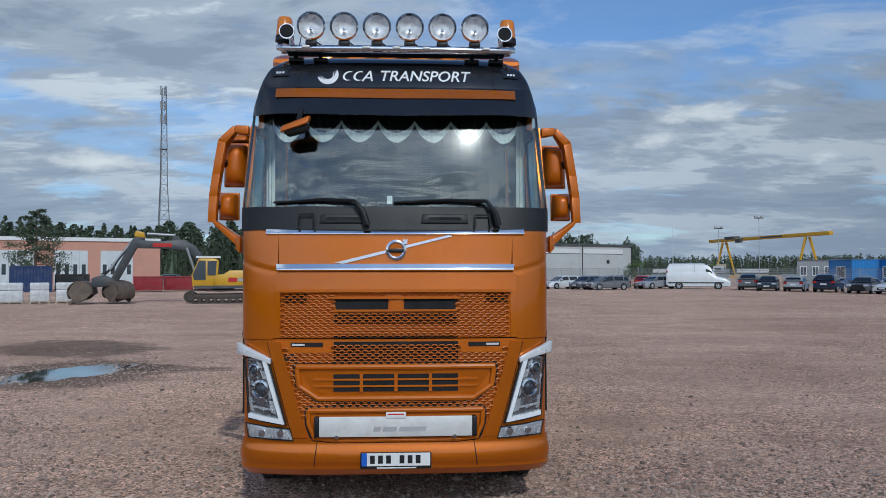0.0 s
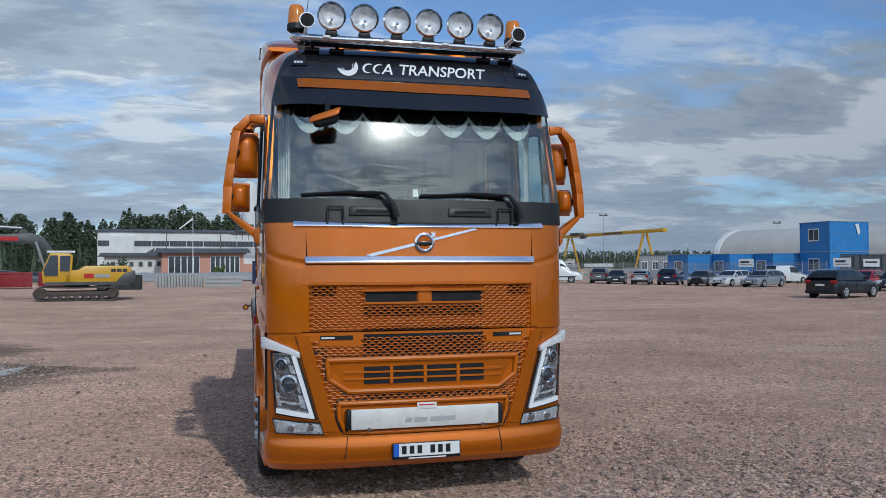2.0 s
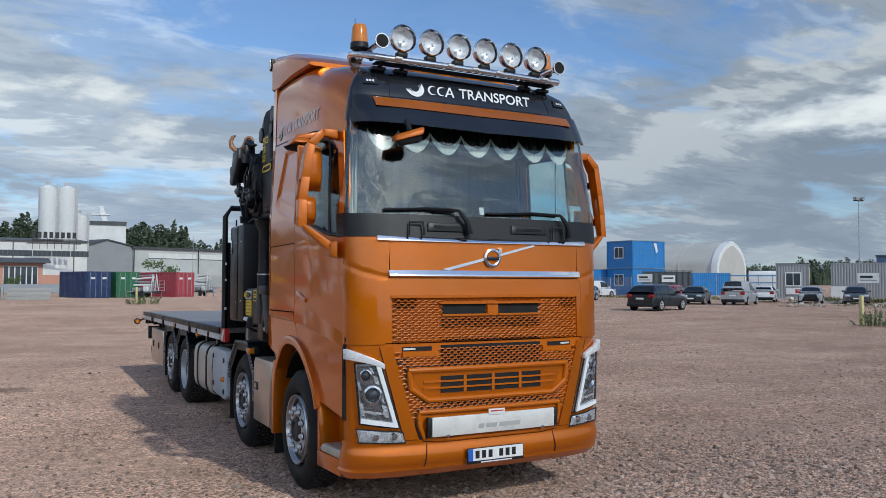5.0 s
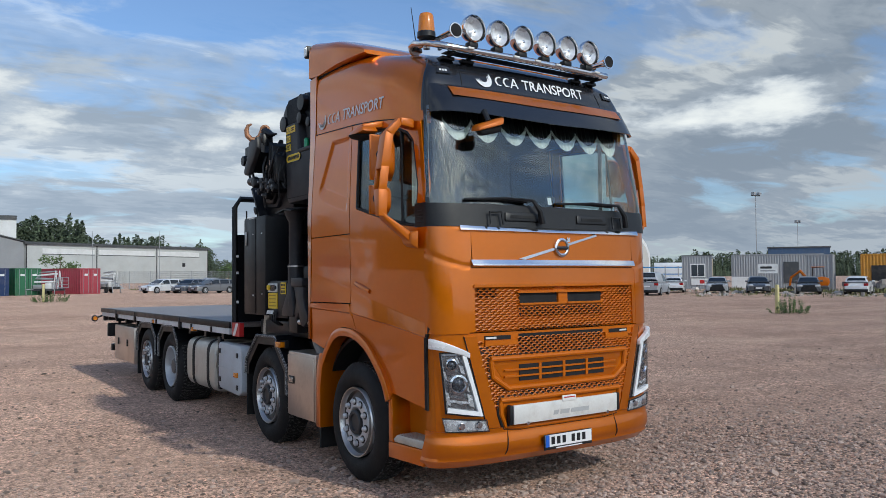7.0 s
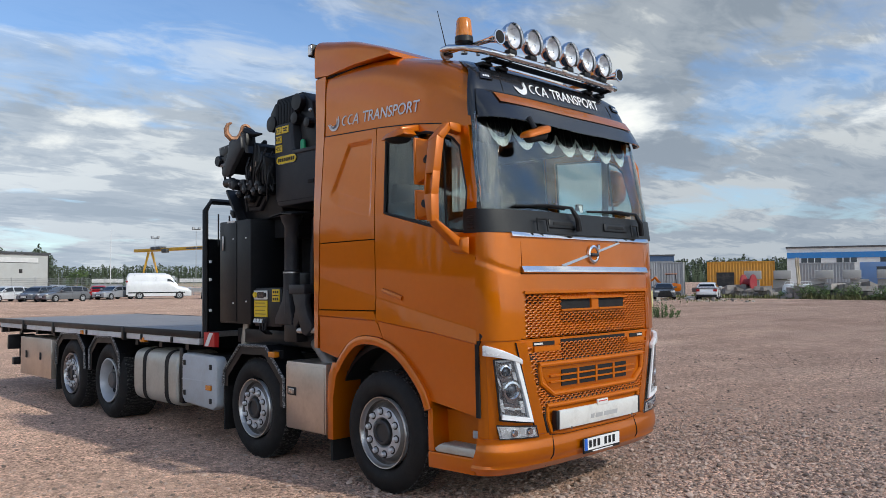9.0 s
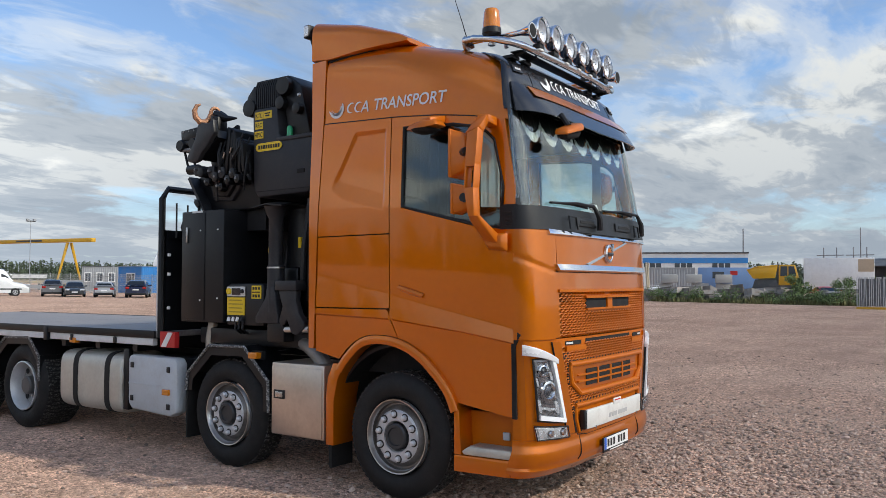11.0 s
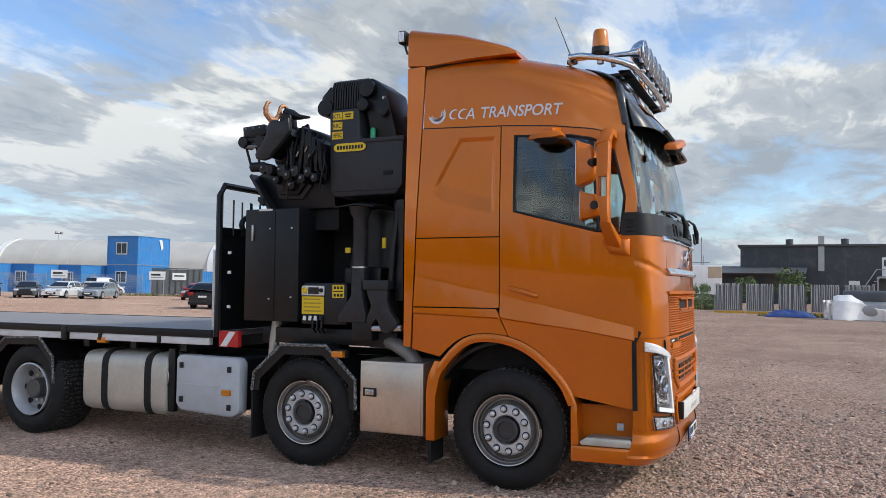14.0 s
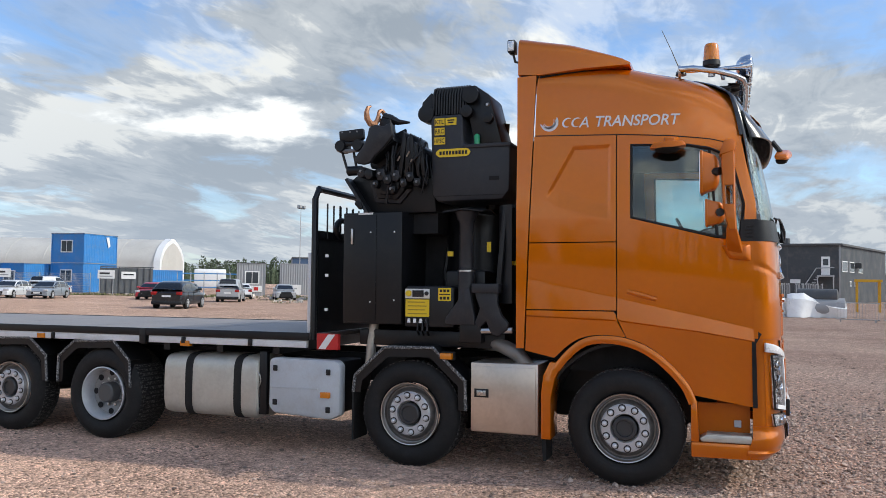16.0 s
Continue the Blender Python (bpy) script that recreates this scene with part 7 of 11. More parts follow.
    # ground along the truck's long side: colour brightened to lift the shade there
    far_off = N("ShaderNodeVectorMath")
    far_off.operation = "DISTANCE"
    far_off.inputs[1].default_value = (-2.2, 8.5, 0.0)
    L(co.outputs["Object"], far_off.inputs[0])
    wob = N("ShaderNodeMath")
    wob.operation = "MULTIPLY_ADD"
    L(noise_tex(0.5, 5, 0.6), wob.inputs[0])
    wob.inputs[1].default_value = 5.0
    L(far_off.outputs["Value"], wob.inputs[2])
    # painted brightening: factor 1.24 near the centre, 1.08 farther out
    dry = N("ShaderNodeMapRange")
    dry.inputs[1].default_value, dry.inputs[2].default_value = 5.2, 8.2
    dry.inputs[3].default_value, dry.inputs[4].default_value = 1.24, 1.08
    L(wob.outputs[0], dry.inputs[0])
    pale = N("ShaderNodeVectorMath")
    pale.operation = "SCALE"
    L(col, pale.inputs[0])
    L(dry.outputs[0], pale.inputs["Scale"])
    # rain-damp stains round the puddle and beyond it
    tone = pale.outputs[0]
    for cx, cy, turn, rx, ry, dark in ((-6.35, 9.75, 15, 1.5, 2.1, 0.42), (-4.85, 10.45, 70, 0.45, 1.3, 0.55), (-8.5, 15.3, 40, 1.6, 2.5, 0.40), (-5.3, 4.2, 70, 0.3, 1.0, 0.86), (-7.7, 5.0, 60, 0.5, 1.2, 0.84)):
        put = N("ShaderNodeMapping")
        put.vector_type = "TEXTURE"
        put.inputs["Location"].default_value = (cx, cy, 0)
        put.inputs["Rotation"].default_value = (0, 0, radians(turn))
        put.inputs["Scale"].default_value = (rx, ry, 1)
        L(co.outputs["Object"], put.inputs[0])
        size = N("ShaderNodeVectorMath")
        size.operation = "LENGTH"
        L(put.outputs[0], size.inputs[0])
        fray = N("ShaderNodeMath")
        fray.operation = "MULTIPLY_ADD"
        L(noise_tex(1.6, 7, 0.7), fray.inputs[0])
        fray.inputs[1].default_value = 1.5
        L(size.outputs["Value"], fray.inputs[2])
        damp = N("ShaderNodeMapRange")
        damp.inputs[1].default_value, damp.inputs[2].default_value = 1.70, 2.10
        damp.inputs[3].default_value, damp.inputs[4].default_value = dark, 1.0
        L(fray.outputs[0], damp.inputs[0])
        soak = N("ShaderNodeVectorMath")
        soak.operation = "SCALE"
        L(tone, soak.inputs[0])
        L(damp.outputs[0], soak.inputs["Scale"])
        tone = soak.outputs[0]
    L(tone, p.inputs["Base Color"])
    b1, b2 = N("ShaderNodeBump"), N("ShaderNodeBump")
    b1.inputs["Strength"].default_value, b1.inputs["Distance"].default_value = 0.9, 0.025
    L(vo.outputs["Distance"], b1.inputs["Height"])
    b1.invert = True
    b2.inputs["Strength"].default_value, b2.inputs["Distance"].default_value = 0.3, 0.05
    L(noise_tex(5.0, 6, 0.7), b2.inputs["Height"])
    L(b1.outputs[0], b2.inputs["Normal"])
    L(b2.outputs[0], p.inputs["Normal"])
    return m


GRAVEL = gravel()


def build_ground():
    sh = Shape()
    rings = [0.0, 1.5, 3, 4.5, 6, 7.5, 9, 11, 13, 15, 18, 21, 25, 30, 36, 45, 60, 80, 110, 160, 240, 400, 700, 1200, 2400]
    n = 96
    pts, faces = [(0.0, 3.0, ground_z(0, 3))], []
    for r in rings[1:]:
        for k in range(n):
            a = math.tau * k / n
            x, y = r * math.cos(a), 3 + r * math.sin(a)
            w = 0.02 * noise.noise((x * 0.35, y * 0.35, 0)) * min(r / 20, 1) if r < 200 and r > 14 else 0
            pts.append((x, y, ground_z(x, y) + w))
    for k in range(n):
        faces.append((0, 1 + k, 1 + (k + 1) % n))
    for i in range(len(rings) - 2):
        for k in range(n):
            a, b = 1 + i * n, 1 + (i + 1) * n
            faces.append((a + k, b + k, b + (k + 1) % n, a + (k + 1) % n))
    sh.add(pts, faces)
    return solid("ground", sh, GRAVEL, "reddish grey gravel yard", "ground", "structure")


build_ground()

# ---- the yard's surroundings ----
def paint(name, col, rough=0.5, metal=0.0, var=0.10, scale=1.0, dirt=0.2, coat=0.0, bump=0.0, bscale=8.0):
    return mat(name, col, rough, metal, var, scale, bump=bump, bscale=bscale, coat=coat, dirt=(DUST, dirt) if dirt else None)


P_WHITE = paint("wall_white", (0.74, 0.74, 0.72), 0.7, scale=0.4)
P_GREYHALL = paint("sheet_pale_grey", (0.52, 0.53, 0.51), 0.55, scale=0.3, bump=0.4, bscale=3.0)
P_GREYGAB = paint("sheet_grey", (0.32, 0.33, 0.34), 0.55, scale=0.3)
P_PINK = paint("wall_salmon", (0.58, 0.30, 0.22), 0.8, scale=0.5)
P_ROOF = paint("roof_dark", (0.07, 0.075, 0.08), 0.6, scale=0.5)
P_GLASS = mat("far_glass", (0.05, 0.06, 0.07), 0.12, 0.0, 0.2, 1.0, coat=0.4)
P_BLUE = paint("container_blue", (0.030, 0.215, 0.54), 0.45, scale=0.8)
P_NAVY = paint("container_navy", (0.02, 0.045, 0.13), 0.45, scale=0.8)
P_GREEN = paint("container_green", (0.03, 0.15, 0.07), 0.5, scale=0.8)
P_CRED = paint("container_red", (0.42, 0.06, 0.08), 0.55, scale=0.8)
P_SKIP = paint("skip_red", (0.32, 0.03, 0.04), 0.6, scale=0.8)
P_CBLACK = paint("container_black", (0.02, 0.02, 0.022), 0.55, scale=0.8)
P_YEL = paint("machine_yellow", (0.64, 0.345, 0.015), 0.4, scale=0.8)
P_MGREY = paint("machine_grey", (0.06, 0.065, 0.07), 0.5, scale=0.8)
P_TENT = paint("tent_cloth", (0.55, 0.53, 0.49), 0.7, scale=0.3)
P_CHAR = paint("cladding_charcoal", (0.045, 0.052, 0.060), 0.55, scale=0.4, bump=0.5, bscale=2.0)
P_OCHRE = paint("container_orange", (0.60, 0.27, 0.03), 0.5, scale=0.8)
P_CONC = paint("concrete", (0.40, 0.39, 0.37), 0.85, scale=1.0, bump=0.4)
P_WOOD = paint("raw_timber", (0.50, 0.42, 0.30), 0.8, scale=1.5)
P_GALV = paint("galvanised", (0.42, 0.43, 0.44), 0.45, 0.5, scale=1.0)
P_MAST = paint("mast_steel", (0.22, 0.23, 0.25), 0.5, 0.3, scale=1.0)
LEAF = mat("conifer_needles", (0.078, 0.104, 0.060), 0.8, 0.0, 0.35, 0.6, island=0.45)
LEAF2 = mat("bush_leaves", (0.085, 0.13, 0.035), 0.7, 0.0, 0.35, 2.0, island=0.4)
BARK = mat("bark", (0.16, 0.10, 0.07), 0.9, 0.0, 0.3, 3.0, bump=0.6, bscale=12)
GRASS = mat("dry_weeds", (0.17, 0.17, 0.07), 0.85, 0.0, 0.35, 2.0, island=0.5)


def at(x, y, turn=0.0):
    return pose(x, y, ground_z(x, y), 0, 0, turn)


def bearing(p, q):
    return math.degrees(math.atan2(q[1] - p[1], q[0] - p[0]))


def between(p, q):
    """The pose at p whose x axis runs to q, and the distance."""
    return pose(p[0], p[1], 0, 0, 0, bearing(p, q)), math.hypot(q[0] - p[0], q[1] - p[1])


# -- parked cars --
CARS = {
    "hatchback": dict(L=4.2, W=1.78, body=[(-2.1, 0.25), (-2.1, 0.72), (-1.95, 0.98), (-0.9, 1.0), (1.0, 0.93), (1.9, 0.78), (2.1, 0.58), (2.1, 0.25)], top=[(-1.98, 0.98), (-1.70, 1.40), (-1.2, 1.47), (0.0, 1.47), (0.35, 1.40), (1.05, 0.94)]),
    "estate": dict(L=4.7, W=1.82, body=[(-2.35, 0.25), (-2.35, 0.75), (-2.25, 0.98), (-0.9, 0.99), (1.1, 0.93), (2.1, 0.78), (2.35, 0.58), (2.35, 0.25)], top=[(-2.28, 0.98), (-1.95, 1.38), (-1.4, 1.46), (0.0, 1.47), (0.35, 1.41), (1.15, 0.94)]),
    "saloon": dict(L=4.6, W=1.82, body=[(-2.3, 0.25), (-2.3, 0.80), (-2.15, 1.0), (-1.4, 1.02), (1.1, 0.93), (2.1, 0.78), (2.3, 0.58), (2.3, 0.25)], top=[(-1.75, 1.0), (-1.0, 1.40), (-0.4, 1.45), (0.1, 1.44), (0.4, 1.39), (1.15, 0.94)]),
    "suv": dict(L=4.65, W=1.92, body=[(-2.32, 0.30), (-2.32, 0.85), (-2.2, 1.10), (-0.9, 1.10), (1.1, 1.05), (2.1, 0.92), (2.32, 0.70), (2.32, 0.30)], top=[(-2.22, 1.10), (-1.9, 1.52), (-1.2, 1.64), (0.0, 1.65), (0.35, 1.58), (1.15, 1.06)]),
    "small van": dict(L=4.5, W=1.85, body=[(-2.25, 0.25), (-2.25, 0.9), (-2.2, 1.08), (-0.9, 1.08), (1.1, 1.05), (1.95, 0.9), (2.25, 0.65), (2.25, 0.25)], top=[(-2.22, 1.08), (-2.12, 1.72), (-1.9, 1.84), (0.2, 1.86), (0.55, 1.78), (1.25, 1.06)]),
    "panel van": dict(L=6.6, W=2.0, body=[(-3.3, 0.30), (-3.3, 2.0), (-3.2, 2.05), (1.3, 2.05), (1.75, 1.45), (2.9, 1.2), (3.25, 0.85), (3.3, 0.30)], top=[(-3.25, 2.0), (-3.15, 2.70), (-3.0, 2.78), (0.6, 2.78), (1.15, 2.60), (1.85, 1.46)]),
}
CAR_HUB = mat("car_hub_dark", (0.05, 0.05, 0.052), 0.5, 0.3)
TYRE_FAR = mat("car_tyre", (0.02, 0.02, 0.02), 0.8)
CAR_GLASS = mat("car_glass", (0.012, 0.015, 0.018), 0.08, 0.0, 0.2, 2.0, coat=0.5)
HEAD = mat("car_lamp", (0.65, 0.66, 0.68), 0.15, 0.3, 0.1, 8.0)
TAIL = mat("car_tail_lamp", (0.35, 0.01, 0.01), 0.25)


def car(x, y, heading, kind, col, label, state=""):
    k = CARS[kind]
    hw = k["W"] / 2
    m = paint(kind.replace(" ", "_") + "_paint", col, 0.32, 0.2, 0.06, 1.5, 0.12, coat=0.6)
    c = thing("van" if "van" in kind else "car", at(x, y, heading), label, "van" if "van" in kind else "car", "parked vehicles")
    prof, top = k["body"], k["top"]
    half_l, sill, deck = k["L"] / 2, prof[0][1], prof[1:-1]
    soft = lambda table, px: sum(lerp(table, px + d) for d in (-0.14, -0.07, 0.0, 0.07, 0.14)) / 5

    def shell(u, v, w):
        """The lower body: a rounded box along the car, drawn in at both ends and closed there."""
        i = round(u * 34)
        px = -half_l * math.cos(math.pi * min(max((i - 1) / 32, 0.0), 1.0))
        a = radians(-90 + 180 * v)
        wd = hw * (1 - 0.13 * max(0.0, (abs(px) / half_l - 0.70) / 0.30) ** 2)
        zt = soft(deck, px)
        yy, zz = wd * math.copysign(abs(math.sin(a)) ** 0.36, math.sin(a)), sill + (zt - sill) * abs(math.cos(a)) ** 0.30
        if i in (0, 34):
            yy, zz = yy * 0.05, sill + (zz - sill) * 0.05 + 0.25 * (zt - sill)
        return Vector((px, yy, zz))
    body = part("body", Shape().grid(shell, 34, 20), m, c, sharp=50)
    part("underside", Shape().box(-half_l * 0.93, half_l * 0.93, -hw * 0.9, hw * 0.9, sill - 0.04, sill + 0.06), BLACK, body, bevel=0.02)
    base, hi = min(p[1] for p in top), max(p[1] for p in top)
    half = lambda z: hw * 0.945 - 0.19 * max(z - base, 0.0) / (hi - base)

    def house(px, t, s, off=0.0):
        """The upper body at px: t runs from the belt line (0) to the roof's middle (1) on side s."""
        z = base - 0.06 + (soft(top, px) - base + 0.06) * t
        cx = min(t, 1.0) ** 3.5
        return Vector((px, s * (half(z) * max(1 - cx * cx, 0.0) ** (1 / 7) + off), z))

    def upper(u, v, w):
        px = top[0][0] + (top[-1][0] - top[0][0]) * u
        return house(px, 1 - abs(2 * v - 1) ** 2.2, math.copysign(1.0, v - 0.5))
    part("upper_body", Shape().grid(upper, 30, 28), m, body, sharp=50)

    def across(x0, x1, spread, name):
        """A pane over the slope between two stations."""
        def fn(u, v, w):
            px, k2 = x0 + (x1 - x0) * u, spread * (2 * v - 1)
            z = soft(top, px)
            return Vector((px, k2 * half(z), base - 0.06 + (z - base + 0.06) * (1 - abs(k2) ** 7) ** (1 / 7) + (0.016 if w else -0.01)))
        part(name, Shape().grid(fn, 6, 12, True), CAR_GLASS, body)
    front_top = [p for p in top if p[1] > hi - 0.10][-1][0]
    across(front_top + 0.10, top[-1][0] - 0.10, 0.88, "windscreen")
    if "panel" in kind:
        for s in (-1, 1):
            part("side_glass", Shape().grid(lambda u, v, w: house(0.80 + 0.62 * u, 0.06 + 0.52 * v, s, 0.008 if w else -0.02), 4, 4, True), CAR_GLASS, body)
            part("rub_strip", Shape().box(-3.1, 2.6, *sorted((s * hw * 0.98, s * (hw + 0.02))), 0.62, 0.74), BLACK, body)
            part("door_seam", Shape().grid(lambda u, v, w: house(-0.35 + 0.02 * u, 0.02 + 0.9 * v, s, 0.006 if w else -0.02), 1, 6, True), BLACK, body)
    else:
        rear_top = [p for p in top if p[1] > hi - 0.10][0][0]
        across(top[0][0] + 0.07, rear_top - 0.04, 0.84, "rear_window")
        spans = [(-0.26, top[-1][0] - 0.24)] if "van" in kind else [(-0.26, top[-1][0] - 0.24), (top[0][0] + 0.85, -0.36), (top[0][0] + 0.30, top[0][0] + 0.76)]
        for s in (-1, 1):
            for xa, xb in spans:
                part("side_glass", Shape().grid(lambda u, v, w: house(xa + (xb - xa) * u, 0.14 + 0.68 * v, s, 0.008 if w else -0.02), 8, 5, True), CAR_GLASS, body)
            for px in (-0.31, -1.25):
                part("door_seam", Shape().box(px - 0.006, px + 0.006, *sorted((s * hw * 0.99, s * (hw + 0.003))), sill + 0.12, base - 0.06), BLACK, body)
    L = k["L"] / 2
    wr = 0.36 if kind in ("suv", "panel van") else 0.32
    for wx in (-L * 0.60, L * 0.62):
        for s in (-1, 1):
            w = part("wheel", Shape().lathe([(-0.11, wr * 0.6), (-0.11, wr * 0.94), (-0.07, wr), (0.07, wr), (0.11, wr * 0.94), (0.11, wr * 0.6)], (wx, s * (hw - 0.08), wr), "y", 20), TYRE_FAR, c)
            part("rim", Shape().lathe([(s * 0.112, wr * 0.64), (s * 0.118, wr * 0.58), (s * 0.09, wr * 0.5), (s * 0.09, 0.001)], (wx, s * (hw - 0.08), wr), "y", 16), CAR_HUB, w)
            sp = Shape()
            for q in range(5):
                a = math.tau * q / 5 + 0.3
                sp.tube([(wx, s * (hw + 0.03), wr), (wx + wr * 0.58 * math.cos(a), s * (hw + 0.028), wr + wr * 0.58 * math.sin(a))], wr * 0.11, 4)
            sp.lathe([(s * 0.10, wr * 0.55), (s * 0.118, wr * 0.55), (s * 0.118, wr * 0.66), (s * 0.10, wr * 0.66)], (wx, s * (hw - 0.08), wr), "y", 16, True)
            part("alloy_rim", sp, RIM, w)
            part("arch", Shape().lathe([(s * 0.035, wr * 1.02), (s * 0.035, wr * 1.16), (s * 0.0, wr * 1.16)], (wx, s * (hw - 0.03), wr), "y", 20), BLACK, c)
    zt = prof[2][1] - 0.10
    zf = prof[-3][1] - 0.02
    for s in (-1, 1):
        part("head_lamp", Shape().box(L - 0.22, L + 0.012, *sorted((s * hw * 0.50, s * hw * 0.92)), zf - 0.14, zf + 0.02), HEAD, body, bevel=0.03)
        part("tail_lamp", Shape().box(-L - 0.012, -L + 0.15, *sorted((s * hw * 0.60, s * hw * 0.95)), zt - 0.18, zt + 0.02), TAIL, body, bevel=0.03)
        part("mirror", Shape().box(0.75 if kind != "panel van" else 1.55, 0.90 if kind != "panel van" else 1.70, *sorted((s * hw * 0.92, s * (hw + 0.16))), prof[3][1] - 0.02, prof[3][1] + 0.12), m, body, bevel=0.03)
    part("front_grille", Shape().box(L - 0.05, L + 0.015, -hw * 0.45, hw * 0.45, 0.36, 0.56), BLACK, body, bevel=0.02)
    part("plate_bar", Shape().box(L + 0.01, L + 0.025, -0.26, 0.26, 0.42, 0.53), WHITE, body)
    part("plate_bar", Shape().box(-L - 0.022, -L - 0.005, -0.26, 0.26, zt - 0.30, zt - 0.19), WHITE, body)
    part("rear_bumper", Shape().box(-L - 0.02, -L + 0.2, -hw * 0.92, hw * 0.92, 0.26, 0.46), BLACK, body, bevel=0.03)
    if state == "wreck":
        part("torn_front", Shape().hull([(L - 0.25, -0.7, 0.3), (L + 0.05, -0.6, 0.28), (L + 0.03, 0.65, 0.3), (L - 0.3, 0.75, 0.32)], [(L - 0.35, -0.75, 0.78), (L - 0.02, -0.5, 0.70), (L + 0.02, 0.4, 0.74), (L - 0.3, 0.7, 0.80)]), DARK, body)
    return c


W_, SI, DG, BK, NV = (0.78, 0.78, 0.78), (0.36, 0.37, 0.39), (0.07, 0.075, 0.085), (0.012, 0.013, 0.016), (0.012, 0.02, 0.055)
car(17.8, 80.3, 205, "estate", W_, "white estate car parked by the fence")
car(19.9, 77.6, 218, "hatchback", (0.13, 0.14, 0.16), "dark grey hatchback parked close to an estate")
car(21.5, 75.3, 196, "estate", (0.17, 0.17, 0.175), "grey estate car parked on gravel")
car(27.7, 82.6, 65, "hatchback", (0.45, 0.02, 0.03), "red hatchback parked beside a white van")
car(28.2, 79.9, 205, "saloon", (0.33, 0.34, 0.36), "silver saloon parked beside a white van")
car(32.3, 78.3, -20, "panel van", (0.78, 0.78, 0.77), "long white panel van parked on gravel")
car(36.0, 73.6, 60, "suv", (0.15, 0.155, 0.165), "grey suv parked in a row")
car(36.4, 70.4, 240, "estate", (0.03, 0.035, 0.04), "dark estate car parked in a row")
car(37.6, 67.2, 55, "hatchback", SI, "silver hatchback with its tail outward")
car(38.9, 63.8, 50, "suv", NV, "dark blue suv parked in a row")
car(39.7, 59.6, 225, "saloon", (0.10, 0.105, 0.11), "dark grey saloon with a crushed front", "wreck")
car(41.1, 57.0, 205, "estate", W_, "white estate car parked in a row")
car(42.0, 53.8, 205, "estate", (0.27, 0.30, 0.33), "silver blue estate car parked in a row")
car(31.6, 32.3, 20, "suv", BK, "black suv standing alone on the gravel")
car(46.5, 47.0, 205, "hatchback", (0.48, 0.02, 0.04), "red hatchback with broken windows", "wreck")
car(43.9, 41.3, 215, "saloon", (0.03, 0.035, 0.035), "black saloon parked beside a small van")
car(45.9, 38.6, 28, "small van", (0.42, 0.43, 0.45), "silver small van parked with its tail outward")
car(54.4, 43.4, 36, "hatchback", W_, "white hatchback with its tail outward")
car(55.0, 39.2, 216, "saloon", (0.42, 0.43, 0.44), "silver saloon with its bumper missing", "wreck")
car(57.0, 36.5, 216, "estate", DG, "dark grey estate car facing the yard")
car(57.4, 32.1, 212, "saloon", (0.09, 0.10, 0.11), "grey saloon with a burnt open front", "wreck")
car(58.4, 28.4, 22, "hatchback", W_, "white hatchback with its tail outward by rubble")
car(53.0, 65.2, 10, "small van", W_, "white small van beside blue site cabins")
car(72.0, 9.3, 205, "saloon", (0.46, 0.03, 0.03), "red saloon wreck standing behind scrub", "wreck")
car(-29.8, 95.0, 200, "suv", (0.12, 0.13, 0.14), "grey suv parked on a bank")
car(-26.6, 95.8, 200, "estate", DG, "dark estate car parked on a bank")
car(31.5, 108.5, 190, "hatchback", (0.55, 0.56, 0.58), "pale hatchback behind a fence")


# -- containers and cabins --
def container(x, y, turn, L, H, material, label, name="shipping_container", W=2.44, z=0.0, doors=True, ribs=True):
    """x runs along the long side from the given corner."""
    c = thing(name, pose(x, y, z, 0, 0, turn), label, "container", "steel containers")
    part("shell", Shape().box(0.06, L - 0.06, 0.06, W - 0.06, 0.10, H - 0.06), material, c)
    fr = Shape().box(0, 0.10, 0, 0.10, 0, H).box(L - 0.10, L, 0, 0.10, 0, H).box(0, 0.10, W - 0.10, W, 0, H).box(L - 0.10, L, W - 0.10, W, 0, H)
    fr.box(0, L, 0, 0.08, 0, 0.14).box(0, L, 0, 0.08, H - 0.12, H).box(0, 0.08, 0, W, 0, 0.14).box(0, 0.08, 0, W, H - 0.12, H).box(L - 0.08, L, 0, W, 0, 0.14).box(L - 0.08, L, 0, W, H - 0.12, H).box(0, L, W - 0.08, W, H - 0.12, H)
    part("frame", fr, material, c)
    if ribs:
        rb = Shape()
        for k in range(int(L / 0.28)):
            rb.prism_z([(0.14 + 0.28 * k, 0.06), (0.20 + 0.28 * k, 0.025), (0.30 + 0.28 * k, 0.025), (0.36 + 0.28 * k, 0.06)], 0.14, H - 0.12)
        part("corrugation", rb, material, c)
    if doors:
        for y0 in (0.12, W / 2 + 0.01):
            d = part("door", Shape().box(L, L + 0.03, y0, y0 + W / 2 - 0.14, 0.16, H - 0.14), material, c)
            for yy in (y0 + 0.25, y0 + 0.8):
                part("lock_bar", Shape().tube([(L + 0.05, yy, 0.1), (L + 0.05, yy, H - 0.1)], 0.022, 6), P_GALV, d)
            part("data_bar", Shape().box(L + 0.031, L + 0.034, y0 + 0.35, y0 + 0.75, H - 0.75, H - 0.55), WHITE, d)
    return c


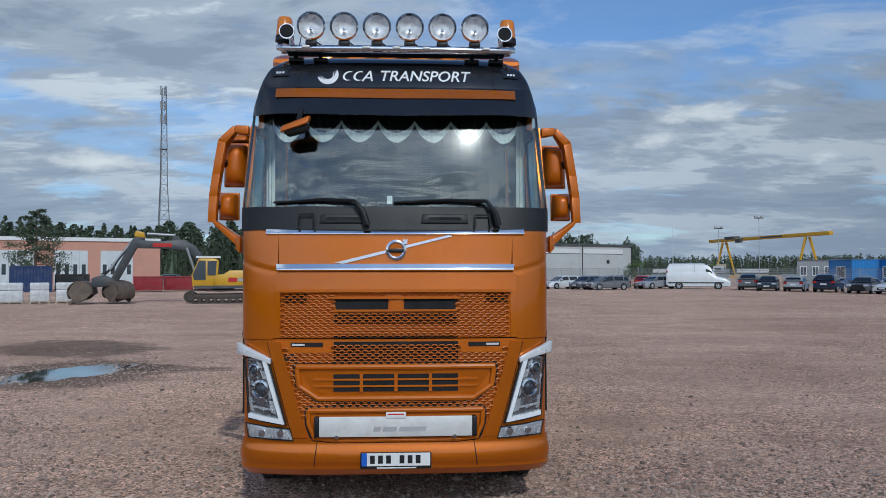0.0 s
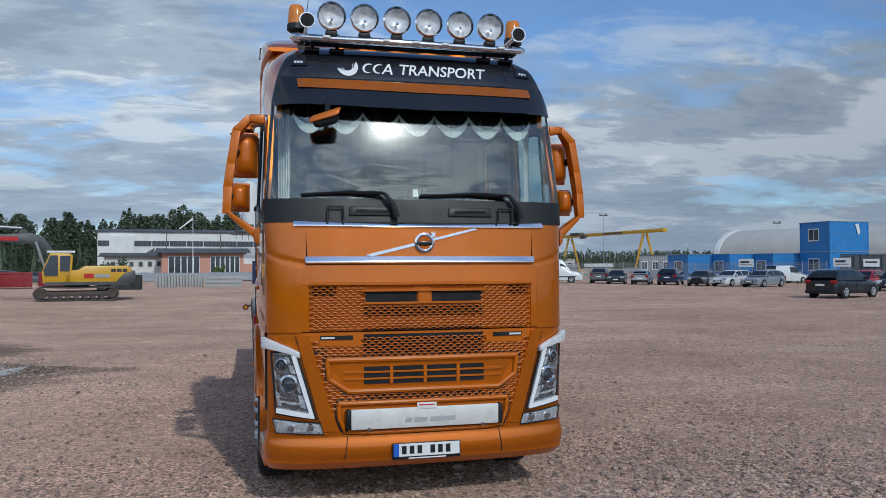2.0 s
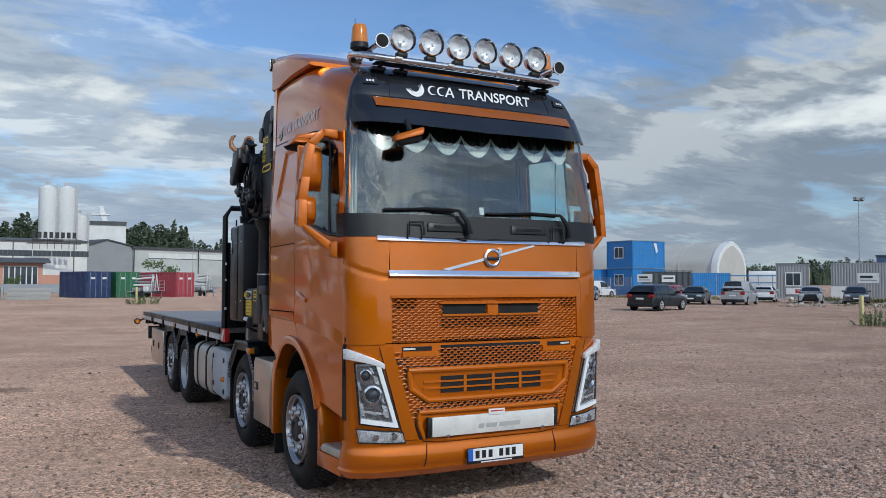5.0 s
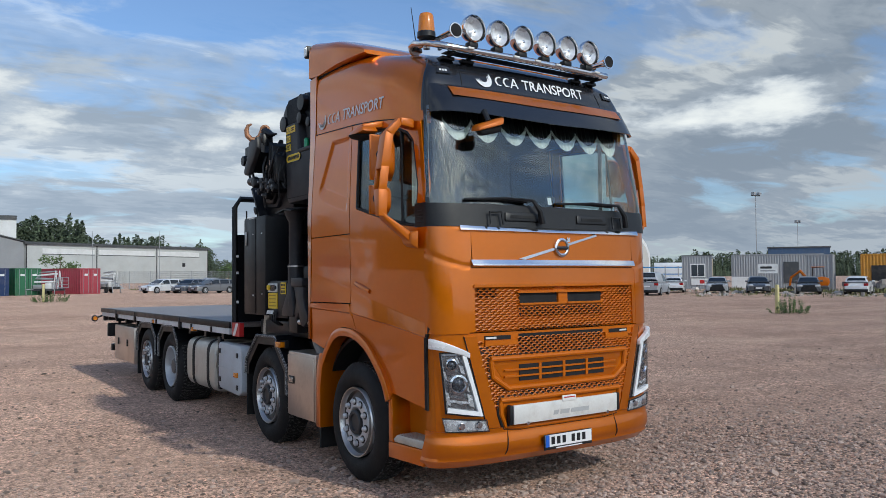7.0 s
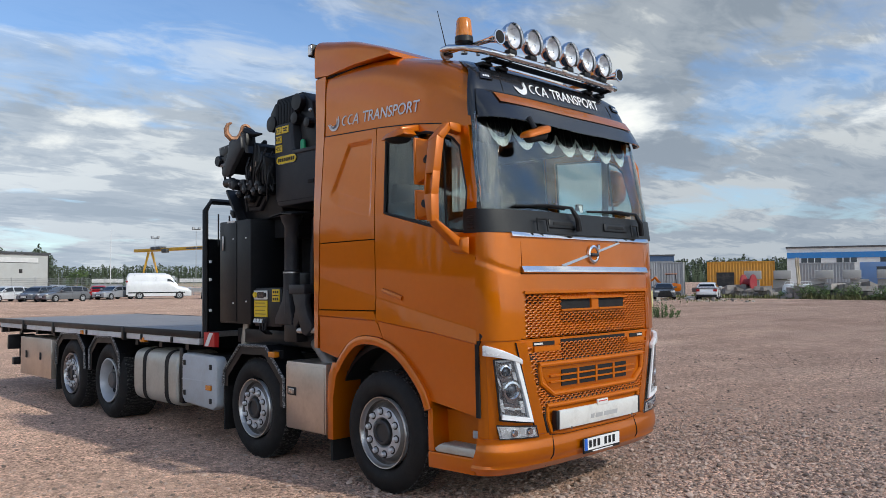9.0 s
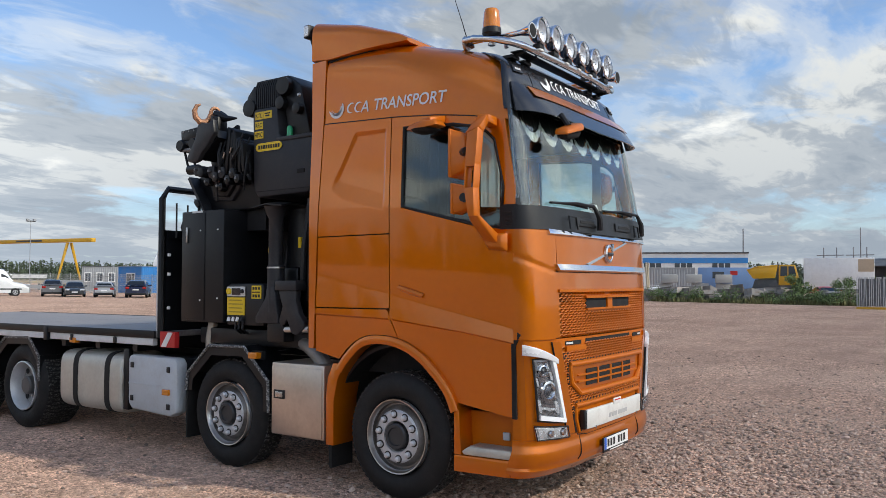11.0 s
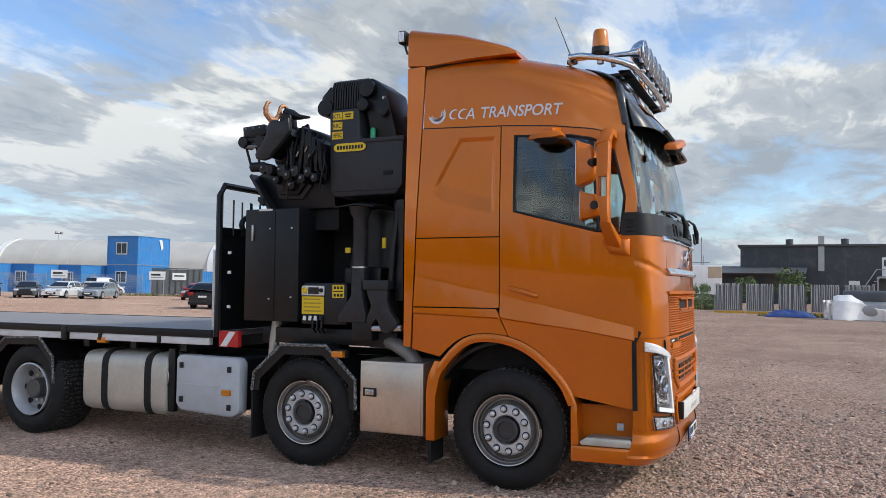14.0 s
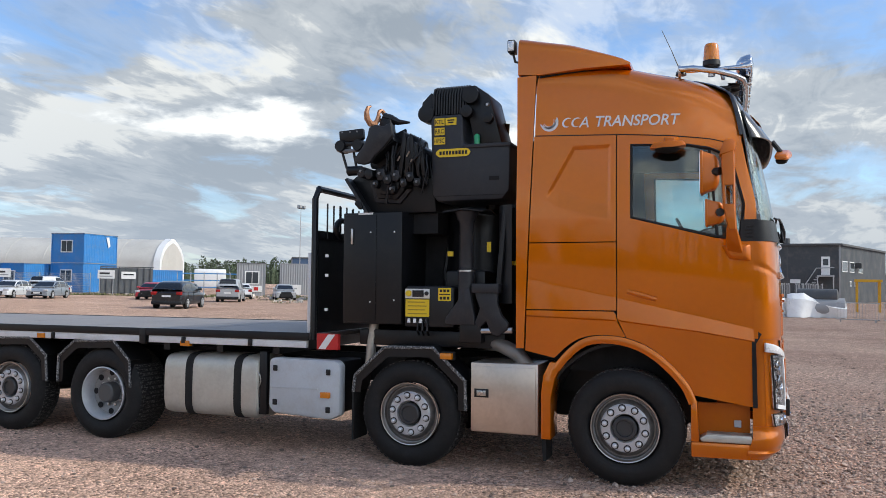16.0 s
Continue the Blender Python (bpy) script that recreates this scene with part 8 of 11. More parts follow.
def cabin(x, y, turn, L, H, material, label, windows, W=2.5, z=0.0, trim=None):
    """A site cabin; windows: (side, along, sill, width, height), side 'long' or 'end'."""
    c = container(x, y, turn, L, H, material, label, "site_cabin", W, z, False)
    for side, u, s, w, h in windows:
        if side == "long":
            f = part("window", Shape().box(u, u + w, -0.03, 0.03, s, s + h), WHITE, c)
            part("pane", Shape().box(u + 0.12, u + w - 0.12, -0.036, -0.03, s + 0.12, s + h - 0.12), P_GLASS, f)
            part("glazing_bar", Shape().box(u + w / 2 - 0.03, u + w / 2 + 0.03, -0.042, -0.034, s + 0.1, s + h - 0.1), WHITE, f)
        else:
            f = part("window", Shape().box(-0.03, 0.03, u, u + w, s, s + h), WHITE, c)
            part("pane", Shape().box(-0.036, -0.03, u + 0.12, u + w - 0.12, s + 0.12, s + h - 0.12), P_GLASS, f)
            part("glazing_bar", Shape().box(-0.042, -0.034, u + w / 2 - 0.03, u + w / 2 + 0.03, s + 0.1, s + h - 0.1), WHITE, f)
    part("roof_sheet", Shape().box(-0.05, L + 0.05, -0.05, W + 0.05, H, H + 0.06), trim or P_GALV, c)
    return c


# blue stack: end with window towards the yard
BT = 4
STACK = (64.2, 72.1)
for z, lab in ((0.0, "blue site cabin at the foot of a stack"), (3.52, "blue site cabin stacked on another")):
    cabin(*STACK, BT, 5.8, 3.45, P_BLUE, lab, [("end", 1.6, 1.2, 1.7, 1.5)], 4.7, z)
for k in range(1, 4):
    cabin(STACK[0] - 3.8 * k - 0.3, STACK[1] + 3.2 * k + 1.5, BT, 6.0, 3.3, P_BLUE, "blue site cabin with a white framed window in a row", [("end", 1.2, 1.1, 1.7, 1.4)], 4.4)
container(73.0, 70.6, BT - 30, 5.0, 2.9, P_BLUE, "blue container beside the site cabins", W=2.6)
solid("banner", Shape().prism_y([(0.0, 6.7), (0.5, 6.75), (0.75, 5.7), (0.45, 5.4), (0.3, 5.9)], -0.05, 0), WHITE, "small white banner on a blue cabin", "banner", m=pose(67.9, 72.33, 0, 0, 0, BT))
# mesh cage
cage = thing("mesh_cage", pose(60.0, 65.6, 0, 0, 0, -44), "dark steel mesh cage with a white sign", "cage")
part("cage_body", Shape().box(0.1, 5.5, 0.1, 2.4, 0.1, 2.9), paint("cage_dark", (0.10, 0.11, 0.12), 0.6), cage)
for k in range(9):
    part("cage_post", Shape().box(0.65 * k, 0.65 * k + 0.07, 0, 0.07, 0, 3.05), P_MGREY, cage)
part("cage_rail", Shape().box(0, 5.6, -0.02, 0.06, 2.95, 3.05), P_MGREY, cage)
part("cage_sign", Shape().box(2.2, 3.7, -0.06, -0.02, 1.7, 2.5), WHITE, cage)
part("sign_bar", Shape().box(2.4, 3.5, -0.075, -0.06, 2.1, 2.25), BLACK, cage)
rack = thing("pipe_rack", pose(66.5, 60.5, 0, 0, 0, -44), "blue steel scaffolding rack", "rack")
for k in range(6):
    part("rack_post", Shape().box(1.5 * k, 1.5 * k + 0.10, 0, 0.10, 0, 2.6), P_GALV, rack)
for z in (0.8, 1.6, 2.4):
    part("rack_beam", Shape().box(0, 7.6, 0.0, 0.08, z, z + 0.12), P_BLUE, rack)
# grey cabins
cabin(54.0, 98.8, -29.5, 6.1, 3.4, P_GREYGAB, "grey site cabin with four white windows in a row", [("long", 0.3 + 1.5 * k, 1.3, 0.9, 1.3) for k in range(4)], 2.6, trim=P_ROOF)
gc = cabin(67.4, 53.0, -55, 3.2, 3.7, P_GREYGAB, "grey site cabin with a white window and a notice", [("long", 0.9, 1.3, 1.6, 1.5)], 2.6, trim=P_ROOF)
part("notice", Shape().box(1.0, 2.8, -0.05, 0.0, 0.45, 1.15), WHITE, gc)
part("notice_mark", Shape().box(1.9, 2.4, -0.06, -0.05, 0.6, 1.0), RED, gc)
part("timber_end", Shape().box(3.2, 3.23, 0.9, 2.3, 0.2, 3.3), P_WOOD, gc)
lg = container(75.4, 52.3, -57, 9.8, 3.9, P_GREYGAB, "long grey storage container", doors=False)
part("door", Shape().box(5.6, 7.2, -0.03, 0.03, 0.6, 3.0), P_MGREY, lg)
part("skirt", Shape().box(0, 2.6, -0.06, 0.0, 0.0, 1.3), WHITE, lg)
solid("caravan", Shape().prism_x([(0, 0.5), (2.2, 0.5), (2.2, 2.9), (1.9, 3.3), (0.3, 3.3), (0, 2.9)], 0, 4.4), WHITE, "white caravan parked behind the cars", "caravan", bevel=0.1, m=pose(86.5, 73.4, 0, 0, 0, -50))
oc = container(70.3, 34.5, -66, 6.4, 3.5, P_OCHRE, "orange container with a dark opening", doors=False)
part("opening", Shape().box(0.9, 2.6, -0.02, 0.03, 0.1, 2.4), P_CBLACK, oc)
container(67.9, 38.6, -66, 2.4, 3.5, P_GREYGAB, "grey container beside an orange one", doors=False)
container(76.0, 27.5, -70, 5.0, 3.3, P_GREYGAB, "grey container behind concrete blocks", doors=False)

# containers on the far left yard
container(-1.0, 83.6, -69, 6.06, 2.6, P_NAVY, "dark blue steel shipping container")
container(2.1, 85.0, -72, 6.06, 2.6, P_GREEN, "green steel storage container", doors=True)
container(6.9, 86.2, -60, 6.06, 2.6, P_CRED, "faded red shipping container")
container(-36.8, 70.0, 24, 3.6, 2.5, P_NAVY, "blue container beside pallets of bales")
container(-34.6, 74.6, 22, 3.2, 1.7, P_CBLACK, "low black waste container", doors=False)


def skip(x, y, turn, L, label):
    c = thing("waste_skip", at(x, y, turn), label, "skip", "red waste skips")
    part("tub", Shape().prism_x([(0, 0.15), (2.2, 0.15), (2.4, 1.45), (-0.2, 1.45)], 0, L), P_SKIP, c, bevel=0.03)
    part("rim_bar", Shape().box(-0.05, L + 0.05, -0.28, -0.18, 1.38, 1.50), P_SKIP, c)
    for k in range(4):
        part("rib", Shape().prism_x([(-0.08, 0.15), (0.0, 0.15), (-0.2, 1.4), (-0.28, 1.4)], L * (k + 0.2) / 4, L * (k + 0.2) / 4 + 0.09), P_SKIP, c)


container(-13.7, 64.9, 3, 3.4, 1.25, P_CBLACK, "low black waste container behind the excavator", doors=False)
skip(-25.2, 69.6, 16, 2.6, "red steel waste skip")
skip(-23.2, 72.3, 14, 2.7, "dull red steel waste skip")
skip(-20.6, 75.2, 12, 3.6, "dark red steel waste skip behind the excavator")


def bale(x, y, turn, w, label):
    c = thing("pallet_stack", at(x, y, turn), label, "pallet", "pallets of bales")
    for k in range(5):
        part("pallet_board", Shape().box(0, w, 0.02 + 0.23 * k, 0.16 + 0.23 * k, 0.10, 0.13), P_WOOD, c)
    for u in (0.0, w / 2 - 0.05, w - 0.10):
        part("pallet_foot", Shape().box(u, u + 0.10, 0.0, 1.1, 0.0, 0.10), P_WOOD, c)
    wrap = paint("wrapped_bale", (0.66, 0.66, 0.66), 0.35, var=0.25, scale=3.0, dirt=0.4)
    part("wrapped_load", Shape().box(0.03, w - 0.03, 0.03, 1.1, 0.13, 0.80), wrap, c, bevel=0.05)
    part("wrapped_load", Shape().box(0.03, w - 0.03, 0.05, 1.1, 0.82, 1.25), wrap, c, bevel=0.06)


bale(-23.6, 41.2, 24, 1.45, "white wrapped bales on a timber pallet")
bale(-22.0, 41.9, 24, 1.1, "white wrapped bales on a pallet")
bale(-20.7, 42.4, 24, 1.25, "high white wrapped bales on a pallet")


# -- excavator --
TRACK = mat("muddy_track_steel", (0.085, 0.068, 0.055), 0.7, 0.2, 0.3, 3.0, dirt=((0.20, 0.16, 0.13), 0.4))


def excavator():
    c = thing("excavator", at(-10.9, 42.8, 12) @ Matrix.Diagonal((1, 1, 0.88, 1)), "yellow and dark grey tracked excavator with its boom lowered", "excavator")
    for s in (-1, 1):
        y0, y1 = sorted((s * 0.75, s * 1.35))
        loop = [(-2.2, 0.48), (-2.12, 0.25), (-1.95, 0.09), (-1.7, 0.04), (1.7, 0.04), (1.95, 0.09), (2.12, 0.25), (2.2, 0.48), (2.12, 0.72), (1.92, 0.86), (1.7, 0.92), (0.0, 0.86), (-1.7, 0.92), (-1.92, 0.86), (-2.12, 0.72)]
        mid = [(p[0] * 0.965, 0.48 + (p[1] - 0.48) * 0.84) for p in loop]
        belt = Shape()
        n = len(loop)
        belt.add([(px, yy, pz) for yy in (y0, y1) for ring in (loop, mid) for px, pz in ring], [f for k in range(n) for f in ((k, (k + 1) % n, n + (k + 1) % n, n + k), (2 * n + k, 3 * n + k, 3 * n + (k + 1) % n, 2 * n + (k + 1) % n), (k, 2 * n + k, 2 * n + (k + 1) % n, (k + 1) % n), (n + k, n + (k + 1) % n, 3 * n + (k + 1) % n, 3 * n + k))])
        tr = part("track", belt, TRACK, c)
        for k in range(24):
            u = -1.72 + 0.148 * k
            part("shoe", Shape().box(u, u + 0.11, y0, y1, 0.0, 0.05), TRACK, tr)
            part("shoe", Shape().box(u, u + 0.11, y0, y1, 0.90 - 0.055 * (1 - abs(u) / 1.75), 0.955 - 0.055 * (1 - abs(u) / 1.75)), TRACK, tr)
        part("track_frame", Shape().box(-1.6, 1.6, y0 + 0.1, y1 - 0.1, 0.32, 0.62), TRACK, tr, bevel=0.04)
        for u in (-1.80, 1.80):
            part("sprocket", Shape().lathe([(s * 0.80, 0.30), (s * 1.30, 0.30), (s * 1.34, 0.24), (s * 1.30, 0.12), (s * 1.36, 0.10), (s * 1.36, 0.001)], (u, 0, 0.48), "y", 18), TRACK, tr)
        for k in range(7):
            part("roller", Shape().lathe([(s * 0.9, 0.13), (s * 1.30, 0.13), (s * 1.33, 0.001)], (-1.3 + 0.43 * k, 0, 0.22), "y", 10), TRACK, tr)
    part("slew_ring", Shape().lathe([(0.8, 0.7), (1.1, 0.7)], (0, 0, 0), "z", 20), P_MGREY, c)
    up = part("upper_house", Shape().prism_y([(-0.6, 1.1), (2.7, 1.1), (2.85, 1.3), (2.85, 2.05), (2.6, 2.25), (0.4, 2.25), (0.1, 2.0), (-0.6, 1.9)], -1.35, 1.35), P_YEL, c, bevel=0.06)
    part("counterweight", Shape().prism_y([(1.9, 1.05), (2.95, 1.1), (3.08, 1.4), (3.02, 1.95), (2.5, 1.80), (2.2, 1.5)], -1.38, 1.38), P_MGREY, up, bevel=0.06)
    part("skirt", Shape().box(-1.6, 2.6, -1.37, 1.37, 1.02, 1.22), P_MGREY, up)
    part("red_mark", Shape().box(0.35, 0.85, -1.37, -1.36, 1.45, 1.75), RED, up)
    part("side_bar", Shape().box(0.9, 1.7, -1.37, -1.36, 1.5, 1.7), P_GALV, up)
    for k in range(3):
        part("louvre", Shape().box(1.75 + 0.3 * k, 2.0 + 0.3 * k, -1.37, -1.36, 1.85, 2.05), P_CBLACK, up)
    cabp = part("cab", Shape().prism_y([(-1.7, 1.15), (-0.3, 1.15), (-0.2, 2.9), (-0.4, 3.05), (-1.35, 3.05), (-1.75, 1.9)], -1.35, -0.35), P_YEL, up, bevel=0.05)
    part("cab_glass", Shape().prism_y([(-1.60, 1.6), (-0.95, 1.6), (-0.95, 2.9), (-1.33, 2.9), (-1.68, 1.95)], -1.37, -1.35), P_GLASS, cabp)
    part("cab_glass", Shape().prism_y([(-0.85, 1.9), (-0.38, 1.9), (-0.32, 2.88), (-0.85, 2.88)], -1.37, -1.35), P_GLASS, cabp)
    part("front_glass", Shape().hull([(-1.77, -1.25, 1.6), (-1.77, -0.45, 1.6), (-1.38, -0.45, 2.95), (-1.38, -1.25, 2.95)], [(-1.75, -1.25, 1.6), (-1.75, -0.45, 1.6), (-1.36, -0.45, 2.95), (-1.36, -1.25, 2.95)]), P_GLASS, cabp)
    part("lamp_rack", Shape().box(-1.5, -0.1, -1.3, -0.4, 3.08, 3.2), WHITE, cabp)
    part("rail", Shape().tube([(0.5, -1.2, 2.25), (0.5, -1.2, 2.85), (2.2, -1.2, 2.85), (2.2, -1.2, 2.25)], 0.03, 6), P_MGREY, up)
    near_in = Matrix.Translation((-1, 0, 0)) @ Matrix.Diagonal((0.845, 1, 1, 1)) @ Matrix.Translation((1, 0, 0))
    boom = part("boom", (Shape().prism_y([(-0.95, 1.6), (-0.5, 1.75), (-1.25, 3.3), (-1.7, 3.95), (-2.5, 4.35), (-4.2, 4.25), (-5.5, 4.3), (-5.75, 4.05), (-5.5, 3.75), (-4.2, 3.75), (-2.6, 3.65), (-1.9, 3.25)], 0.0, 0.5)).moved(near_in), P_MGREY, c, bevel=0.05)
    part("boom_ram", (Shape().tube([(-1.5, -0.1, 1.5), (-2.3, -0.1, 3.8)], 0.09, 8)).moved(near_in), P_GALV, boom)
    part("boom_bracket", (Shape().prism_y([(-3.4, 4.25), (-2.6, 4.3), (-2.9, 4.6), (-3.2, 4.6)], 0.1, 0.4)).moved(near_in), P_MGREY, boom)
    part("boom_mark", (Shape().box(-4.6, -3.3, -0.012, 0.0, 3.85, 4.1)).moved(near_in), RED, boom)
    stick = part("dipper", (Shape().prism_y([(-5.15, 4.25), (-5.2, 4.75), (-5.6, 4.85), (-6.0, 4.3), (-7.35, 1.7), (-7.2, 1.4), (-6.9, 1.5), (-5.7, 3.7)], 0.05, 0.45)).moved(near_in), P_MGREY, c, bevel=0.05)
    part("stick_head", (Shape().prism_y([(-5.1, 4.45), (-5.2, 4.85), (-5.75, 4.95), (-5.85, 4.55)], 0.02, 0.48)).moved(near_in), P_YEL, stick, bevel=0.04)
    part("dipper_ram", (Shape().tube([(-3.1, 0.25, 4.65), (-5.0, 0.25, 4.75)], 0.09, 8)).moved(near_in), P_GALV, stick)
    part("bucket_ram", (Shape().tube([(-6.0, 0.25, 4.2), (-7.45, 0.25, 2.3)], 0.10, 8)).moved(near_in), P_GALV, stick)
    part("link", (Shape().tube([(-7.45, 0.25, 2.3), (-8.2, 0.25, 1.5), (-7.2, 0.25, 1.6)], 0.09, 8)).moved(near_in), P_MGREY, stick)
    for k in range(3):
        part("hose", (Shape().tube([(-5.4, 0.1 + 0.15 * k, 4.7), (-6.8, 0.1 + 0.15 * k, 3.1), (-7.3, 0.1 + 0.15 * k, 2.3), (-8.0, 0.1 + 0.15 * k, 2.0)], 0.035, 6)).moved(near_in), P_CBLACK, stick)
    part("tilt_head", (Shape().prism_y([(-8.5, 1.1), (-7.1, 1.2), (-7.0, 1.6), (-7.9, 1.95), (-8.6, 1.7)], -0.15, 0.65)).moved(near_in), P_MGREY, stick, bevel=0.05)
    rust = paint("worn_bucket", (0.16, 0.12, 0.095), 0.7, 0.3, 0.3, 2.0, 0.5)
    shell = lambda x0, y0, w, k=1.0: Shape().grid(lambda u, v, ww: Vector((x0 + k * (0.75 - (0.78 if not ww else 0.84) * math.cos(radians(-35 + 225 * u)) * 0.98), y0 + w * v, 0.05 + k * (0.75 + (0.70 if not ww else 0.76) * math.sin(radians(-35 + 225 * u))))), 14, 2, True)
    bk = part("bucket", shell(-9.95, -0.7, 1.8).moved(near_in), rust, c, "worn steel digging bucket")
    for yy in (-0.7, 1.06):
        part("bucket_cheek", (Shape().prism_y([(-9.95, 0.75), (-9.7, 1.3), (-9.2, 1.55), (-8.6, 1.35), (-8.35, 0.8), (-8.8, 0.35), (-9.5, 0.10)], yy, yy + 0.05)).moved(near_in), rust, bk)
    for k in range(5):
        part("tooth", (Shape().hull([(-9.75, -0.62 + 0.4 * k, 0.30), (-9.75, -0.50 + 0.4 * k, 0.30), (-9.6, -0.50 + 0.4 * k, 0.2), (-9.6, -0.62 + 0.4 * k, 0.2)], [(-9.92, -0.6 + 0.4 * k, 0.02), (-9.92, -0.52 + 0.4 * k, 0.02), (-9.86, -0.52 + 0.4 * k, 0.0), (-9.86, -0.6 + 0.4 * k, 0.0)])).moved(near_in), rust, bk)
    for bx, by, bt, kk, lab in ((-17.2, 41.6, 40, 0.9, "rusty digger bucket lying on the gravel"), (-15.9, 42.0, 150, 0.85, "worn digger bucket standing on the gravel")):
        sb = solid("spare_bucket", shell(0, 0, 1.2, kk), rust, lab, "bucket", m=at(bx, by, bt))
        for yy in (0.0, 1.16):
            part("bucket_cheek", Shape().prism_y([(0.0 * kk, 0.75 * kk), (0.25 * kk, 1.3 * kk), (0.75 * kk, 1.5 * kk), (1.3 * kk, 1.35 * kk), (1.5 * kk, 0.8 * kk), (1.1 * kk, 0.35 * kk), (0.45 * kk, 0.06)], yy, yy + 0.04), rust, sb)


excavator()


# -- buildings --
def facade(p, q, depth, height, material, name, label, roof=0.0, category="building", overhang=0.3):
    """A long building whose front runs from p to q; its back lies beyond. Local x along the front, y back."""
    m, L = between(p, q)
    b = thing(name, m, label, category)
    if roof:
        prof = [(0, 0), (depth, 0), (depth, height), (depth / 2, height + roof), (0, height)]
        part("wall", Shape().prism_x(prof, 0, L), material, b)
        part("roof", Shape().prism_x([(-overhang, height - 0.05), (depth / 2, height + roof), (depth + overhang, height - 0.05), (depth + overhang, height + 0.12), (depth / 2, height + roof + 0.2), (-overhang, height + 0.12)], -overhang, L + overhang), P_ROOF, b)
    else:
        part("wall", Shape().box(0, L, 0, depth, 0, height), material, b)
        part("roof", Shape().box(-0.15, L + 0.15, -0.15, depth + 0.15, height, height + 0.25), P_ROOF, b)
    return b, L


def window(b, u, s, w, h, n=1, frame=WHITE, y=0.0):
    f = part("window", Shape().box(u, u + w, y - 0.05, y + 0.02, s, s + h), frame, b)
    pw = w / n
    for k in range(n):
        part("pane", Shape().box(u + pw * k + 0.08, u + pw * (k + 1) - 0.08, y - 0.06, y - 0.045, s + 0.08, s + h - 0.08), P_GLASS, f)


# salmon workshop with tall folding doors
b, L = facade((-62, 97.5), (-34.5, 108.6), 18, 6.4, P_PINK, "workshop_building", "salmon workshop with white folding doors")
part("parapet", Shape().box(0, L, -0.2, 0.4, 6.2, 6.7), WHITE, b)
for u in (3.0, 9.5, 16.0, 21.8):
    d = part("folding_door", Shape().box(u, u + 4.2, -0.08, 0.02, 0.0, 4.9), paint("door_pale", (0.62, 0.66, 0.67), 0.5), b)
    for k in range(4):
        part("leaf_joint", Shape().box(u + 1.05 * k + 0.02, u + 1.05 * k + 0.06, -0.09, -0.07, 0.0, 4.9), P_GREYGAB, d)
        part("pane", Shape().box(u + 1.05 * k + 0.3, u + 1.05 * k + 0.8, -0.10, -0.08, 1.6, 3.0), P_GLASS, d)
# white factory with strip windows
b, L = facade((-27.5, 144.2), (5.0, 148), 26, 8.4, P_WHITE, "factory_hall", "long white factory hall with a window strip", 0.9)
for u in range(0, 31, 3):
    window(b, u + 0.1, 5.8, 2.9, 1.0, 4, P_ROOF)
part("stair_tower", Shape().box(2.0, 6.0, -1.6, 0.0, 0, 7.6), P_WHITE, b)
part("red_base", Shape().box(19.5, 32, -0.10, 0.0, 0.0, 2.6), P_PINK, b)
part("outer_stair", Shape().prism_y([(6.5, 3.2), (9.5, 5.2), (9.5, 5.5), (6.5, 3.6)], -1.2, -0.1), P_MGREY, b)
for u in (11.5, 21, 30.5):
    part("downpipe", Shape().box(u, u + 0.15, -0.12, 0.0, 0, 8.2), P_MGREY, b)
# low office with large windows
b, L = facade((-14.4, 121.5), (-2.2, 122.2), 9, 4.2, P_PINK, "low_office", "low salmon office with large windows and dark eaves", 0.6, overhang=1.0)
window(b, 1.0, 1.0, 4.6, 2.7, 5)
window(b, 7.2, 1.0, 4.4, 2.7, 6)
b, L = facade((-24, 130), (-14.5, 131), 7, 3.8, P_WHITE, "loading_shed", "low white shed with dark eaves", 0.4, overhang=0.8)
for k in range(6):
    part("vent", Shape().box(1.0 + 1.4 * k, 1.6 + 1.4 * k, -0.25, 0.0, 2.2, 2.9), P_MGREY, b)
# silos
for k, (x, y) in enumerate(((-1.3, 160), (2.0, 160.2), (4.2, 162.6))):
    s = thing("silo", pose(x, y, 0), "tall white cement silo", "silo", "silos")
    h = 19.0 if k < 2 else 14.0
    part("drum", Shape().lathe([(5.0, 0.4), (7.0, 1.55), (h, 1.55), (h + 0.6, 0.5)], (0, 0, 0), "z", 24), WHITE, s)
    part("cap", Shape().box(-0.5, 0.5, -0.4, 0.4, h + 0.4, h + 1.2), P_GALV, s)
    for a in range(4):
        part("leg", Shape().tube([(1.3 * math.cos(a * 1.571 + 0.8), 1.3 * math.sin(a * 1.571 + 0.8), 0), (1.3 * math.cos(a * 1.571 + 0.8), 1.3 * math.sin(a * 1.571 + 0.8), 7.2)], 0.15, 6), P_GALV, s)
    part("ladder", Shape().box(1.5, 1.9, -0.3, 0.3, 6.5, h + 0.8), P_GALV, s)
b, L = facade((5.6, 215.6), (17.8, 214.9), 16, 16.6, P_WHITE, "mixing_tower", "white block of a mixing plant")
part("conveyor", Shape().prism_y([(6.7, 16.6), (8.0, 16.6), (6.6, 21.0), (5.6, 21.0)], 2, 3.8), WHITE, b)
part("gantry", Shape().box(3.8, 8.4, 1.8, 4.0, 18.6, 19.0), WHITE, b)
part("hood", Shape().box(-0.1, 12.3, -0.25, 0.4, 15.9, 16.9), P_ROOF, b)
